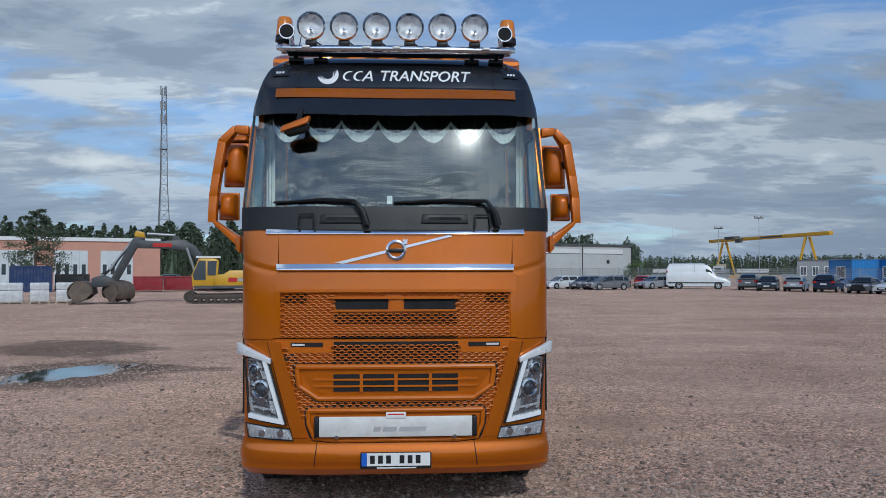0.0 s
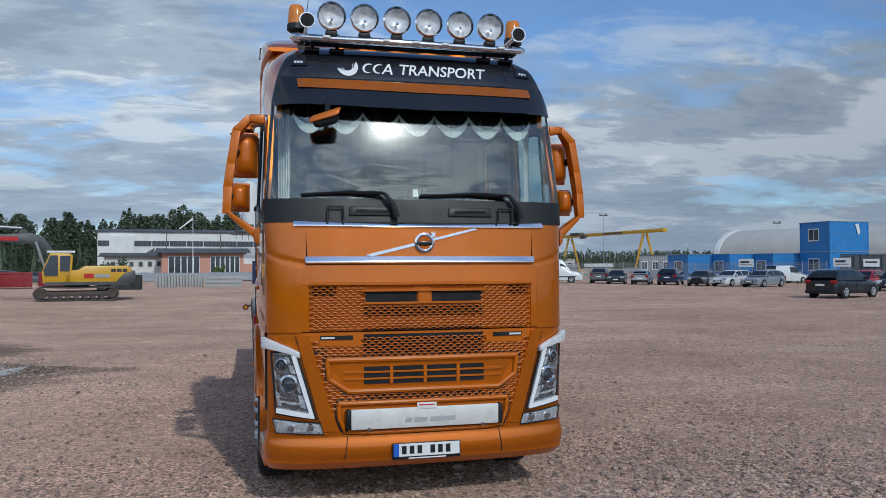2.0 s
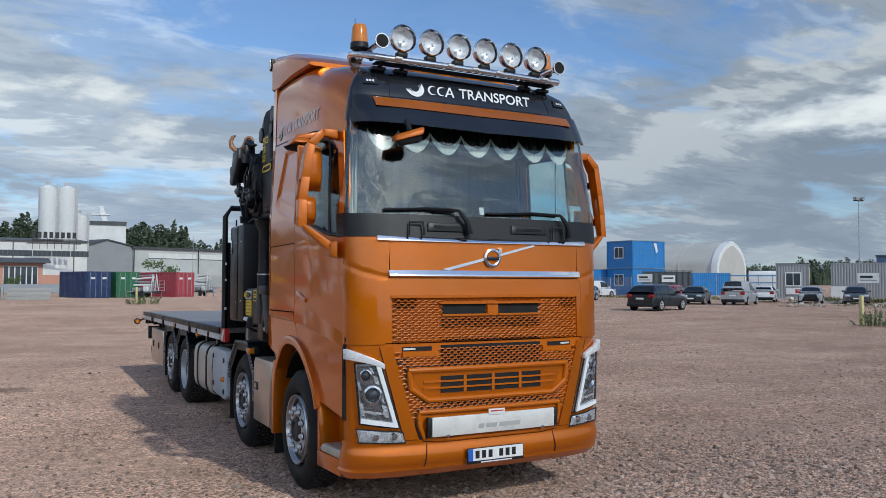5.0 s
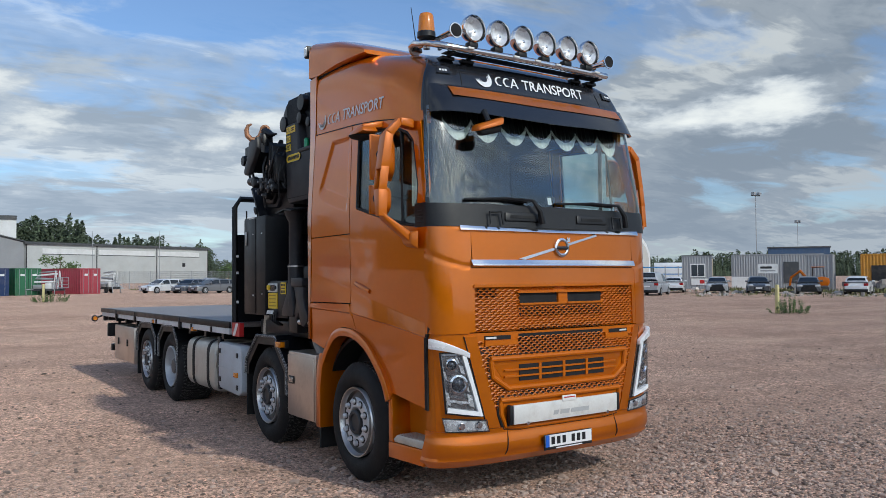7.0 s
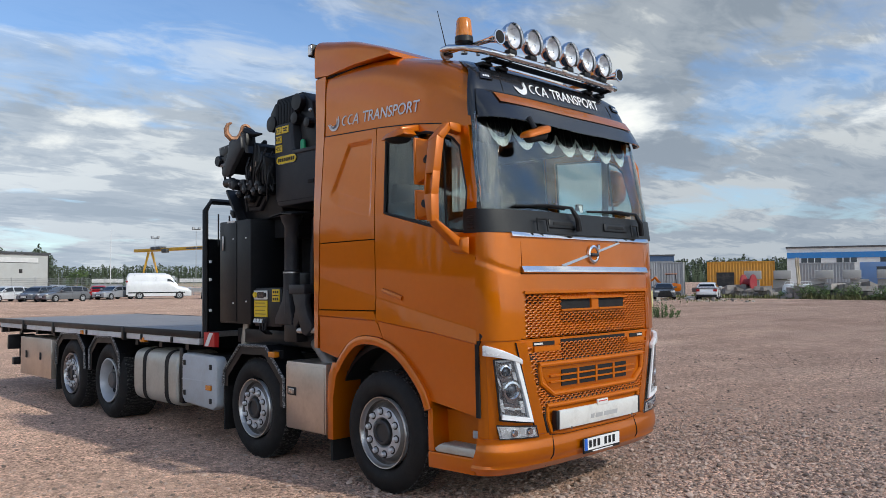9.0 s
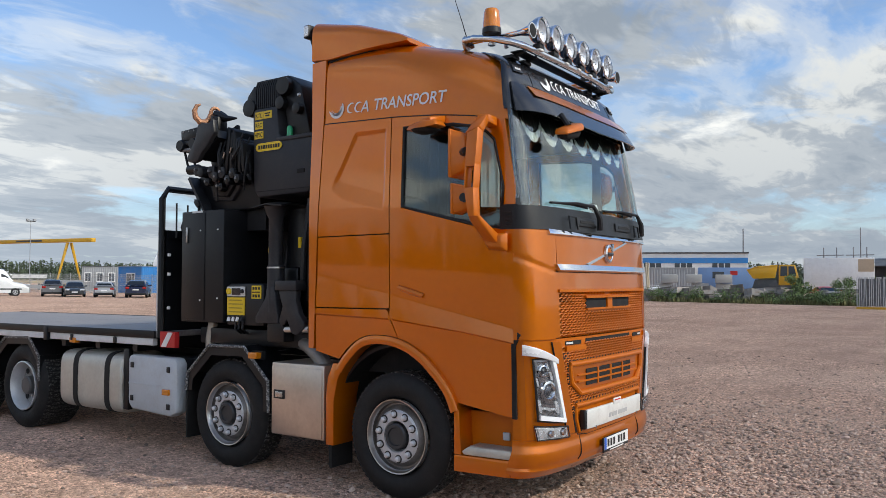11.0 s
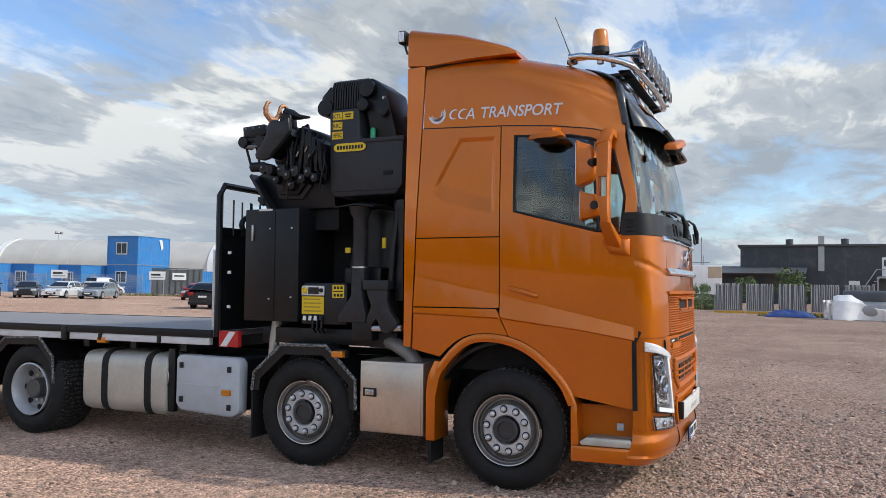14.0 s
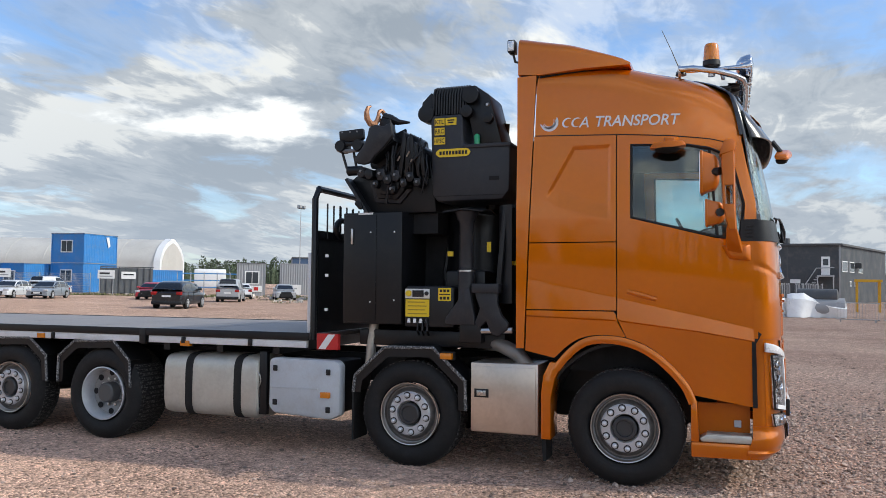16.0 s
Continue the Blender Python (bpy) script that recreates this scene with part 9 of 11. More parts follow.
# roof sign as plain bars
sg = thing("roof_sign", pose(-3.9, 141.8, 0), "roof sign with a row of plain dark bars", "sign")
for k in range(8):
    part("sign_bar", Shape().box(0.1 + 0.88 * k, 0.68 + 0.88 * k, 0, 0.12, 8.75 if k else 8.75, 9.75 + (0.15 if k == 0 else 0)), P_CBLACK, sg)
part("sign_line", Shape().box(0.2, 4.9, 0, 0.12, 8.15, 8.5), P_CBLACK, sg)
part("sign_frame", Shape().box(-0.6, 7.6, 0.1, 0.2, 7.75, 7.95), P_MGREY, sg)
for k in range(7):
    part("sign_post", Shape().box(0.2 + 1.1 * k, 0.3 + 1.1 * k, 0.14, 0.26, 6.9, 8.8), P_MGREY, sg)
# pale grey hall
m = pose(17.0, 188.5, 0, 0, 0, 27)
b = thing("storage_hall", m, "long pale grey storage hall with a dark gable", "building")
part("wall", Shape().box(0, 53.6, 0, 24, 0, 9.0), P_GREYHALL, b)
part("roof", Shape().prism_y([(-0.4, 8.95), (54.0, 8.95), (54.0, 9.5), (-0.4, 9.5)], -0.4, 24.4), P_ROOF, b)
for u in (0, 17.8, 35.7, 53.4):
    part("trim", Shape().box(u, u + 0.25, -0.06, 0.0, 0, 9.0), P_CBLACK, b)
for u, w in ((3.9, 13.4), (18.5, 16.6), (36.3, 14.0)):
    part("pale_band", Shape().box(u, u + w, -0.06, 0.0, 6.9, 8.1), P_WHITE, b)
    part("band_edge", Shape().box(u - 0.1, u + w + 0.1, -0.05, 0.0, 6.75, 6.9), P_MGREY, b)
part("hatch", Shape().box(44.4, 45.4, -0.07, 0.0, 4.2, 5.2), P_CBLACK, b)
part("low_wing", Shape().box(2.0, 16.0, -3.0, 0.0, 0.0, 3.2), P_GREYHALL, b)
part("gable", Shape().prism_y([(-13.0, 0), (-0.1, 0), (-0.1, 9.3), (-6.5, 10.6), (-13.0, 8.6)], 0.3, 24), P_GREYGAB, b)
part("gable_roof", Shape().hull([(-13.3, 0.0, 8.6), (-6.5, 0.0, 10.65), (-0.1, 0.0, 9.4), (-0.1, 24, 9.4), (-6.5, 24, 10.65), (-13.3, 24, 8.6)], [(-13.3, 0.0, 8.85), (-6.5, 0.0, 10.9), (-0.1, 0.0, 9.65), (-0.1, 24, 9.65), (-6.5, 24, 10.9), (-13.3, 24, 8.85)]), P_ROOF, b)
# tent hall
m, L = between((79.4, 118.1), (91.4, 84.8))
b = thing("tent_hall", m, "large pale grey tent hall with a white arch", "tent")
sec = [(0, 0), (0, 4.4), (0.5, 5.4), (1.6, 6.6), (3.2, 7.5), (4.9, 8.05), (5.6, 8.15), (6.3, 8.05), (8.0, 7.5), (9.6, 6.6), (10.7, 5.4), (11.2, 4.4), (11.2, 0)]
part("cover", Shape().prism_x(sec, 0.4, L), P_TENT, b)
part("arch_rim", Shape().prism_x([(y * 1.02 - 0.14, z * 1.02) for y, z in sec], L - 0.1, L + 0.9), WHITE, b)
part("arch_rim", Shape().prism_x([(y * 1.02 - 0.14, z * 1.02) for y, z in sec], -0.6, 0.4), WHITE, b)
for k in range(1, 6):
    part("seam_rib", Shape().prism_x([(y * 1.004 - 0.03, z * 1.006) for y, z in sec], L * k / 6, L * k / 6 + 0.25), P_TENT, b)
part("gable_cloth", Shape().prism_x([(y * 0.89 + 0.62, z * 0.93) for y, z in sec], L + 0.2, L + 0.94), P_TENT, b)
# charcoal hall with an outside stair
b = thing("charcoal_hall", pose(102.2, 5.8, 0, 0, 0, -93), "charcoal metal-clad hall with a white stair door", "building")
part("wall", Shape().prism_z([(0, 0), (18.3, 0), (26, 24), (-2, 26)], 0, 7.3), P_CHAR, b)
part("roof", Shape().prism_z([(-0.3, -0.3), (18.6, -0.3), (26.4, 24.3), (-2.3, 26.3)], 7.3, 7.55), P_ROOF, b)
part("corner_trim", Shape().box(18.2, 18.4, -0.06, 0.1, 0, 7.3), P_GREYGAB, b)
for u in (5.8, 12.2):
    part("vent", Shape().lathe([(7.4, 0.45), (8.3, 0.45), (8.35, 0.001)], (u, 1.5, 0), "z", 12), P_ROOF, b)
    part("sheet_joint", Shape().box(u, u + 0.12, -0.03, 0.0, 0, 7.2), P_ROOF, b)
d = part("stair_door", Shape().box(16.2, 17.2, -0.10, 0.0, 3.6, 5.9), WHITE, b)
part("door_pane", Shape().box(16.4, 17.0, -0.12, -0.10, 4.8, 5.6), P_GLASS, d)
part("landing", Shape().box(15.7, 17.6, -1.6, 0.0, 3.35, 3.55), P_GALV, d)
for k in range(9):
    part("stair_step", Shape().box(13.9 + 0.2 * k, 14.3 + 0.2 * k, -1.6, -0.6, 0.6 + 0.33 * k, 0.68 + 0.33 * k), P_GALV, d)
for y in (-1.6, -0.65):
    part("stair_rail", Shape().tube([(13.7, y, 1.3), (15.6, y, 4.4), (17.6, y, 4.5)], 0.06, 6), P_GALV, d)
for u in (14.0, 15.7, 17.5):
    part("stair_post", Shape().tube([(u, -1.5, 0), (u, -1.5, 3.5 if u > 15 else 1.4)], 0.07, 6), P_GALV, d)
part("white_sign", Shape().box(12.6, 13.8, -0.08, 0.0, 2.5, 3.0), WHITE, b)
part("roof_ladder", Shape().box(9.2, 9.9, -0.2, -0.1, 4.2, 8.6), P_GALV, b)
nrm = Matrix.Translation((18.3, 0, 0)) @ Matrix.Rotation(math.atan2(24, 7.7), 4, "Z")
for u, z, w, h in ((1.0, 4.0, 2.4, 1.4), (4.6, 4.0, 2.2, 1.4), (9.0, 4.0, 2.2, 1.4), (4.6, 2.2, 0.7, 0.7), (7.0, 2.2, 0.7, 0.7)):
    wn = part("window", Shape().box(u, u + w, -0.08, 0.02, z, z + h).moved(nrm), WHITE, b)
    part("pane", Shape().box(u + 0.12, u + w - 0.12, -0.10, -0.08, z + 0.12, z + h - 0.12).moved(nrm), P_GLASS, wn)
part("duct", Shape().box(7.4, 8.3, -0.8, 0.0, 4.6, 5.3).moved(nrm), P_MGREY, b)
part("canopy", Shape().prism_x([(-6.0, 3.6), (0.0, 4.6), (0.0, 4.75), (-6.2, 3.75)], -4.5, 8.0), P_ROOF, b)
part("annex", Shape().box(-3.0, 7.5, -3.5, 0.0, 0, 3.9), P_CHAR, b)
# white and blue industrial building, blue hall, pale trailer and others far off
b, L = facade((122.0, 47), (128.5, 29.5), 16, 6.5, P_WHITE, "industrial_building", "white industrial building with a blue band")
part("blue_band", Shape().box(0, L, -0.08, 0.0, 4.9, 5.8), P_BLUE, b)
for u in (2.0, 7.0, 13.0):
    window(b, u, 4.1, 3.0, 1.6, 3)
b, L = facade((129.3, 82.8), (134.8, 73.9), 20, 6.3, paint("hall_blue", (0.05, 0.10, 0.19), 0.5), "blue_hall", "distant dark blue hall")
b, L = facade((95, 118), (110, 108), 14, 5.2, P_WHITE, "far_store", "distant low white store building")
window(b, 3, 2.2, 6, 1.4, 4)
bus = thing("blue_trailer", pose(88.2, 25.6, 0, 0, 0, -72), "pale blue trailer body among weeds", "trailer")
part("body", Shape().box(0, 6.6, 0, 2.5, 0.9, 3.5), paint("trailer_blue", (0.16, 0.28, 0.50), 0.5), bus, bevel=0.05)
part("pane", Shape().box(1.6, 2.9, -0.04, 0.0, 2.2, 3.0), P_GLASS, bus)
part("mark", Shape().box(3.6, 4.4, -0.04, 0.0, 2.6, 3.1), RED, bus)
for u in (1.2, 5.2):
    part("wheel", Shape().lathe([(0.0, 0.48), (0.3, 0.48)], (u, 0, 0.48), "y", 16), TYRE_FAR, bus)
wt = thing("box_trailer", pose(82.0, 12.9, 0, 0, 0, -84), "white box trailer with a tan rear", "trailer")
part("body", Shape().box(0, 6.45, 0, 2.5, 1.0, 4.3), WHITE, wt, bevel=0.04)
part("rear_panel", Shape().box(5.0, 6.42, -0.04, 0.0, 2.9, 4.15), paint("tan_panel", (0.52, 0.40, 0.28), 0.6), wt)
part("side_rail", Shape().box(0.02, 6.43, -0.05, 0.0, 1.0, 1.12), P_MGREY, wt)
part("chassis", Shape().box(0.2, 6.2, 0.5, 2.0, 0.75, 1.0), P_MGREY, wt)
for u in (1.2, 2.4):
    part("wheel", Shape().lathe([(0.0, 0.50), (0.3, 0.50)], (u, 0, 0.50), "y", 16), TYRE_FAR, wt)
dm = thing("dumper", pose(74.8, 17.0, 0, 0, 0, -78), "yellow dump truck with a raised body behind weeds", "dumper")
part("skip_body", Shape().prism_y([(0.15, 2.95), (0.75, 2.12), (2.75, 2.2), (2.98, 3.42), (1.0, 3.25)], 0, 2.2), P_YEL, dm, bevel=0.04)
part("body_rim", Shape().tube([(0.15, -0.02, 2.97), (1.0, -0.02, 3.27), (2.98, -0.02, 3.44)], 0.05, 6), P_YEL, dm)
part("chassis", Shape().prism_y([(0.5, 0.85), (4.9, 0.85), (4.9, 1.5), (3.2, 1.6), (2.7, 2.1), (0.9, 2.05)], 0.3, 1.9), P_MGREY, dm, bevel=0.04)
dcab = part("cab", Shape().prism_y([(3.05, 1.5), (4.75, 1.5), (4.85, 2.3), (4.55, 3.5), (3.1, 3.5)], 0.2, 2.0), P_YEL, dm, bevel=0.06)
part("cab_glass", Shape().prism_y([(3.2, 2.4), (3.85, 2.4), (3.85, 3.35), (3.25, 3.35)], 0.16, 0.2), P_GLASS, dcab)
part("cab_glass", Shape().prism_y([(3.95, 2.4), (4.65, 2.4), (4.45, 3.35), (3.95, 3.35)], 0.16, 0.2), P_GLASS, dcab)
part("exhaust", Shape().tube([(3.0, 0.3, 1.6), (3.0, 0.3, 3.8)], 0.06, 8), P_MGREY, dm)
for u in (0.8, 2.2, 4.2):
    part("wheel", Shape().lathe([(0.0, 0.62), (0.5, 0.62)], (u, 0, 0.62), "y", 18), TYRE_FAR, dm)


# -- masts, poles, gantry --
def mast():
    c = thing("lattice_mast", pose(-54.4, 176.0, 0), "tall slim steel lattice mast", "mast")
    flare = [(0, 2.4), (11, 1.65), (22, 1.0), (44, 0.6)]
    leg = lambda k, z: Vector((lerp(flare, z) * math.cos(k * 2.094 + 0.4), lerp(flare, z) * math.sin(k * 2.094 + 0.4), z))
    for k in range(3):
        part("mast_leg", Shape().tube([leg(k, z) for z in (0, 11, 22, 44)], 0.11, 5), P_MAST, c)
        br = Shape()
        for j in range(22):
            br.tube([leg(k, 2 * j), leg((k + 1) % 3, 2 * j + 2)], 0.045, 4)
            br.tube([leg(k, 2 * j + 2), leg((k + 1) % 3, 2 * j + 2)], 0.04, 4)
        part("bracing", br, P_MAST, c)
    for z, r in ((43.5, 0.5), (40.0, 0.5), (37.0, 0.4)):
        for a in range(3):
            part("antenna", Shape().box(-0.12, 0.12, 0.5, 0.8, z - 1.0, z + 1.0).moved(Matrix.Rotation(a * 2.1, 4, "Z")), P_GALV, c)
    part("platform", Shape().lathe([(30.0, 0.9), (30.1, 0.9)], (0, 0, 0), "z", 8), P_MAST, c)


mast()


def pole(x, y, h, label, arm=False, name="light_pole", r=0.07, material=None):
    c = thing(name, pose(x, y, 0), label, "pole")
    part("shaft", Shape().tube([(0, 0, 0), (0, 0, h)], [r, r * 0.6], 8), material or P_GALV, c)
    if arm:
        part("lamp_head", Shape().box(-0.75, 0.75, -0.15, 0.15, h, h + 0.18), P_MGREY, c)
        for s in (-1, 1):
            part("flood_lamp", Shape().box(*sorted((s * 0.35, s * 0.8)), -0.3, 0.1, h + 0.1, h + 0.45), P_GALV, c)


pole(47.0, 128.1, 10.6, "white flagpole behind the fence", name="flag_pole", material=WHITE)
pole(-9.3, 113.9, 9.4, "white flagpole with a limp pennant", name="flag_pole", material=WHITE)
solid("pennant", Shape().hull([(0, 0, 9.2), (-1.9, 0, 7.6), (-1.8, 0, 7.5), (0, 0, 8.9)], [(0, 0.05, 9.2), (-1.9, 0.05, 7.6), (-1.8, 0.05, 7.5), (0, 0.05, 8.9)]), WHITE, "thin white pennant on a flagpole", "flag", m=pose(-9.3, 113.9, 0))
pole(63.2, 130.0, 11.3, "tall yard light with two flood lamps", True)
pole(82.6, 53.8, 11.3, "tall slender lamp post with a lamp head", True)
pole(132.1, 78.5, 11.0, "tall yard light by a blue hall", True)
pole(60.0, 140.0, 10.0, "far street lamp with twin arms", True)
pole(98.0, 126.5, 10.0, "far flood light pole", True)
pole(188, 44.7, 14.5, "distant slim grey radio mast", False, "radio_mast", 0.25, P_MAST)
pole(176, 18.5, 13.2, "distant slim red radio mast", False, "radio_mast", 0.15, P_MAST)
pole(25, 158, 10.5, "street lamp before a grey hall", False)
pole(36, 152, 10.5, "street lamp before a grey hall", False)
for px, py in ((290, 41.0), (291, 32.0)):
    c = thing("pylon", pose(px, py, 0), "distant timber power line pylon", "pylon", "power line")
    for y in (-2, 2):
        part("pylon_leg", Shape().tube([(0, y, 0), (0, y, 13.8)], 0.18, 5), P_MAST, c)
    part("cross_arm", Shape().box(-0.15, 0.15, -4.2, 4.2, 11.0, 11.3), P_MAST, c)

g = thing("gantry_crane", pose(87.7, 213.0, 0, 0, 0, -81), "yellow gantry crane over a stock yard", "gantry crane")
part("main_girder", Shape().box(0, 49.5, -0.6, 0.6, 10.1, 10.95), P_YEL, g, bevel=0.05)
part("trolley", Shape().box(8.5, 13.0, -1.0, 1.0, 10.6, 11.4), P_MGREY, g, bevel=0.1)
part("hoist_block", Shape().box(14.0, 16.4, -1.3, -0.5, 9.6, 10.7), P_MGREY, g, bevel=0.1)
part("dark_mark", Shape().box(24, 33, -0.66, -0.58, 10.35, 10.75), P_MGREY, g)
for u in (7.0, 41.6):
    for du in (-2.4, 2.6):
        part("gantry_leg", Shape().tube([(u, du * 0.2, 10.0), (u + du * 0.5, du, 0.0)], [0.34, 0.20], 6), P_YEL, g)
    part("sill_beam", Shape().box(u - 1.6, u + 1.6, -3.0, 3.0, 0.2, 0.7), P_YEL, g)


# -- fence with posts, sign boards --
def fence(p, q, h, label, wires=9, step=2.5):
    m, L = between(p, q)
    c = thing("wire_fence", m, label, "fence", "yard fences")
    n = int(L / step)
    for k in range(n + 1):
        part("post", Shape().tube([(L * k / n, 0, 0), (L * k / n, 0, h)], 0.045, 5), P_GALV, c)
    w = Shape()
    for j in range(wires):
        z = h * (j + 0.6) / wires
        w.tube([(0, 0, z), (L, 0, z)], 0.016, 3)
    for k in range(int(L / 0.11)):
        w.tube([(0.11 * k, 0, 0.05), (0.11 * k, 0, h - 0.1)], 0.013, 3)
    ob = part("wire_mesh", w, P_GALV, c)
    ob["kind"] = "stuff"
    return c


fence((18.5, 110.5), (38, 100), 2.5, "tall grey wire fence behind parked cars")
fence((38, 100), (49, 80), 2.4, "grey wire fence along the car park")
fence((49, 80), (57, 64), 2.3, "grey wire fence before blue cabins")
for x, y, t in ((41.0, 95.5, -60), (52.5, 72.5, -60), (57.0, 63.0, -60), (62.0, 39.8, -60)):
    sgn = thing("notice_board", pose(x, y, 0, 0, 0, t), "white notice board with plain bars on posts", "sign", "notice boards")
    part("board", Shape().box(0, 1.7, -0.12, -0.07, 1.7, 2.6), WHITE, sgn)
    part("notice_bar", Shape().box(0.2, 1.2, -0.135, -0.12, 2.15, 2.35), P_CBLACK, sgn)
    part("notice_bar", Shape().box(0.2, 1.5, -0.135, -0.12, 1.9, 2.0), P_GREYGAB, sgn)
    for u in (0.15, 1.5):
        part("board_post", Shape().box(u, u + 0.08, -0.06, 0.0, 0, 2.6), P_GALV, sgn)
# timber stacks behind the fence
rnd = random.Random(11)
for k in range(8):
    x, y = 40 + 5.5 * k + rnd.uniform(-1, 1), 118 - 3.2 * k + rnd.uniform(-2, 2)
    c = thing("timber_stack", pose(x, y, 0, 0, 0, -28), "long stack of sawn timber and beams", "timber", "timber stacks")
    for j in range(rnd.randint(2, 4)):
        part("beam_layer", Shape().box(rnd.uniform(0, 0.5), rnd.uniform(4.5, 5.3), 0, 1.4, 0.25 + 0.75 * j, 0.80 + 0.75 * j), rnd.choice((P_WOOD, P_WHITE, P_GREYGAB)), c)
        part("spacer", Shape().box(1.0, 1.2, 0, 1.4, 0.75 * j, 0.25 + 0.75 * j), P_MGREY, c)
        part("spacer", Shape().box(3.8, 4.0, 0, 1.4, 0.75 * j, 0.25 + 0.75 * j), P_MGREY, c)

# concrete barriers near the white factory
for k in range(2):
    c = thing("concrete_stack", pose(-9.9 + 4.5 * k, 72.5 - 0.4 * k, 0), "row of pale concrete wall slabs" if not k else "pale concrete slabs lying flat", "concrete")
    if not k:
        for j in range(16):
            part("slab", Shape().box(0.27 * j, 0.27 * j + 0.20 + 0.02 * (j % 3), 0.03 * (j % 2), 1.2, 0, 1.12 + 0.03 * (j % 3)), P_CONC, c, bevel=0.02)
    else:
        for j in range(3):
            part("slab", Shape().box(0.05 * j, 3.4 + 0.04 * j, 0, 1.2, 0.36 * j, 0.33 + 0.36 * j), P_CONC, c, bevel=0.02)
solid("gravel_bank", Shape().grid(lambda u, v, w: Vector((-30 + 50 * u, 108 + 8 * v, 1.1 * math.sin(math.pi * v / 2) + 0.15 * noise.noise((u * 20, v * 6, 0)) + 0.05)), 40, 8), P_CONC, "low bank of grey gravel", "bank", "structure")
# white lifting machines between the containers
def boom_lift(x, y, turn, size, label):
    """A trailer lift, folded: chassis, stacked booms, a braced frame, a basket and outriggers."""
    c = thing("boom_lift", pose(x, y, 0, 0, 0, turn) @ Matrix.Diagonal((size, 1, 1, 1)), label, "lift", "boom lifts")
    part("chassis", Shape().box(0.0, 3.0, 0.2, 1.2, 0.42, 0.62), P_MGREY, c, bevel=0.03)
    part("battery_box", Shape().box(0.3, 1.2, 0.1, 1.3, 0.62, 1.0), P_GALV, c, bevel=0.04)
    part("motor_box", Shape().box(1.5, 2.1, 0.15, 1.2, 0.62, 1.15), P_WHITE, c, bevel=0.05)
    for k, (z0, z1, r) in enumerate(((1.25, 1.30, 0.10), (1.62, 1.50, 0.11), (1.85, 2.05, 0.09), (2.15, 2.30, 0.07))):
        part("boom_section", Shape().tube([(0.05 + 0.1 * k, 0.45 + 0.12 * k, z0), (2.75 - 0.12 * k, 0.45 + 0.12 * k, z1)], r, 6), P_GALV if k % 2 else P_WHITE, c)
    for u in (2.35, 2.75):
        part("frame_leg", Shape().tube([(u, 0.2, 0.6), (2.55, 0.25, 2.35)], 0.055, 6), P_WHITE, c)
        part("frame_leg", Shape().tube([(u, 1.1, 0.6), (2.55, 1.0, 2.35)], 0.055, 6), P_WHITE, c)
    part("ram", Shape().tube([(1.9, 0.5, 1.1), (2.5, 0.5, 1.95)], 0.06, 6), P_MGREY, c)
    rail = Shape()
    for z in (1.0, 1.35, 1.7):
        rail.tube([(2.75, 0.1, z), (3.35, 0.1, z), (3.35, 1.2, z), (2.75, 1.2, z)], 0.025, 5, True)
    for u, v in ((2.75, 0.1), (3.35, 0.1), (3.35, 1.2), (2.75, 1.2)):
        rail.tube([(u, v, 0.72), (u, v, 1.7)], 0.025, 5)
    part("basket", rail.box(2.72, 3.38, 0.07, 1.23, 0.68, 0.74), P_GALV, c)
    for u, d in ((0.35, -0.45), (2.3, 0.45)):
        for v, w in ((0.2, -0.35), (1.2, 1.65)):
            part("outrigger", Shape().tube([(u, v, 0.6), (u + d, w, 0.55), (u + d, w, 0.04)], 0.05, 6), P_GALV, c)
            part("foot_pad", Shape().lathe([(0.0, 0.14), (0.05, 0.14)], (u + d, w, 0), "z", 12), P_MGREY, c)
    for v in (0.05, 1.15):
        part("wheel", Shape().lathe([(v, 0.18), (v, 0.30), (v + 0.04, 0.34), (v + 0.16, 0.34), (v + 0.20, 0.30), (v + 0.2, 0.001)], (1.35, 0, 0.34), "y", 18), TYRE_FAR, c)


boom_lift(5.2, 79.6, -35, 0.95, "folded grey and white boom lift beside a green container")
boom_lift(12.4, 85.2, -35, 0.62, "white trailer lift folded behind a red container")

# stacked grey pallets at the end of the scrap heap
ps = thing("empty_pallets", at(65.4, 7.4, -80), "stack of weathered grey timber pallets", "pallets")
for k in range(8):
    du = 0.05 * math.sin(k * 2.3)
    for v in range(5):
        part("pallet_board", Shape().box(du, du + 1.5, 0.26 * v, 0.26 * v + 0.14, 0.16 * k + 0.12, 0.16 * k + 0.15), P_CONC, ps)
    for u in (0.0, 0.68, 1.36):
        part("pallet_foot", Shape().box(du + u, du + u + 0.12, 0.0, 1.18, 0.16 * k, 0.16 * k + 0.12), P_MGREY, ps)

# yellow bollards with weeds
for x, y in ((27.6, 15.8), (3.4, 56.2)):
    c = thing("bollard", at(x, y), "pale yellow concrete bollard leaning in weeds", "bollard", "bollards")
    part("post", Shape().prism_z([(-0.075, -0.075), (0.075, -0.075), (0.075, 0.075), (-0.075, 0.075)], 0, 1.28), paint("bollard_yellow", (0.62, 0.55, 0.26), 0.7, scale=3.0), c, bevel=0.03)

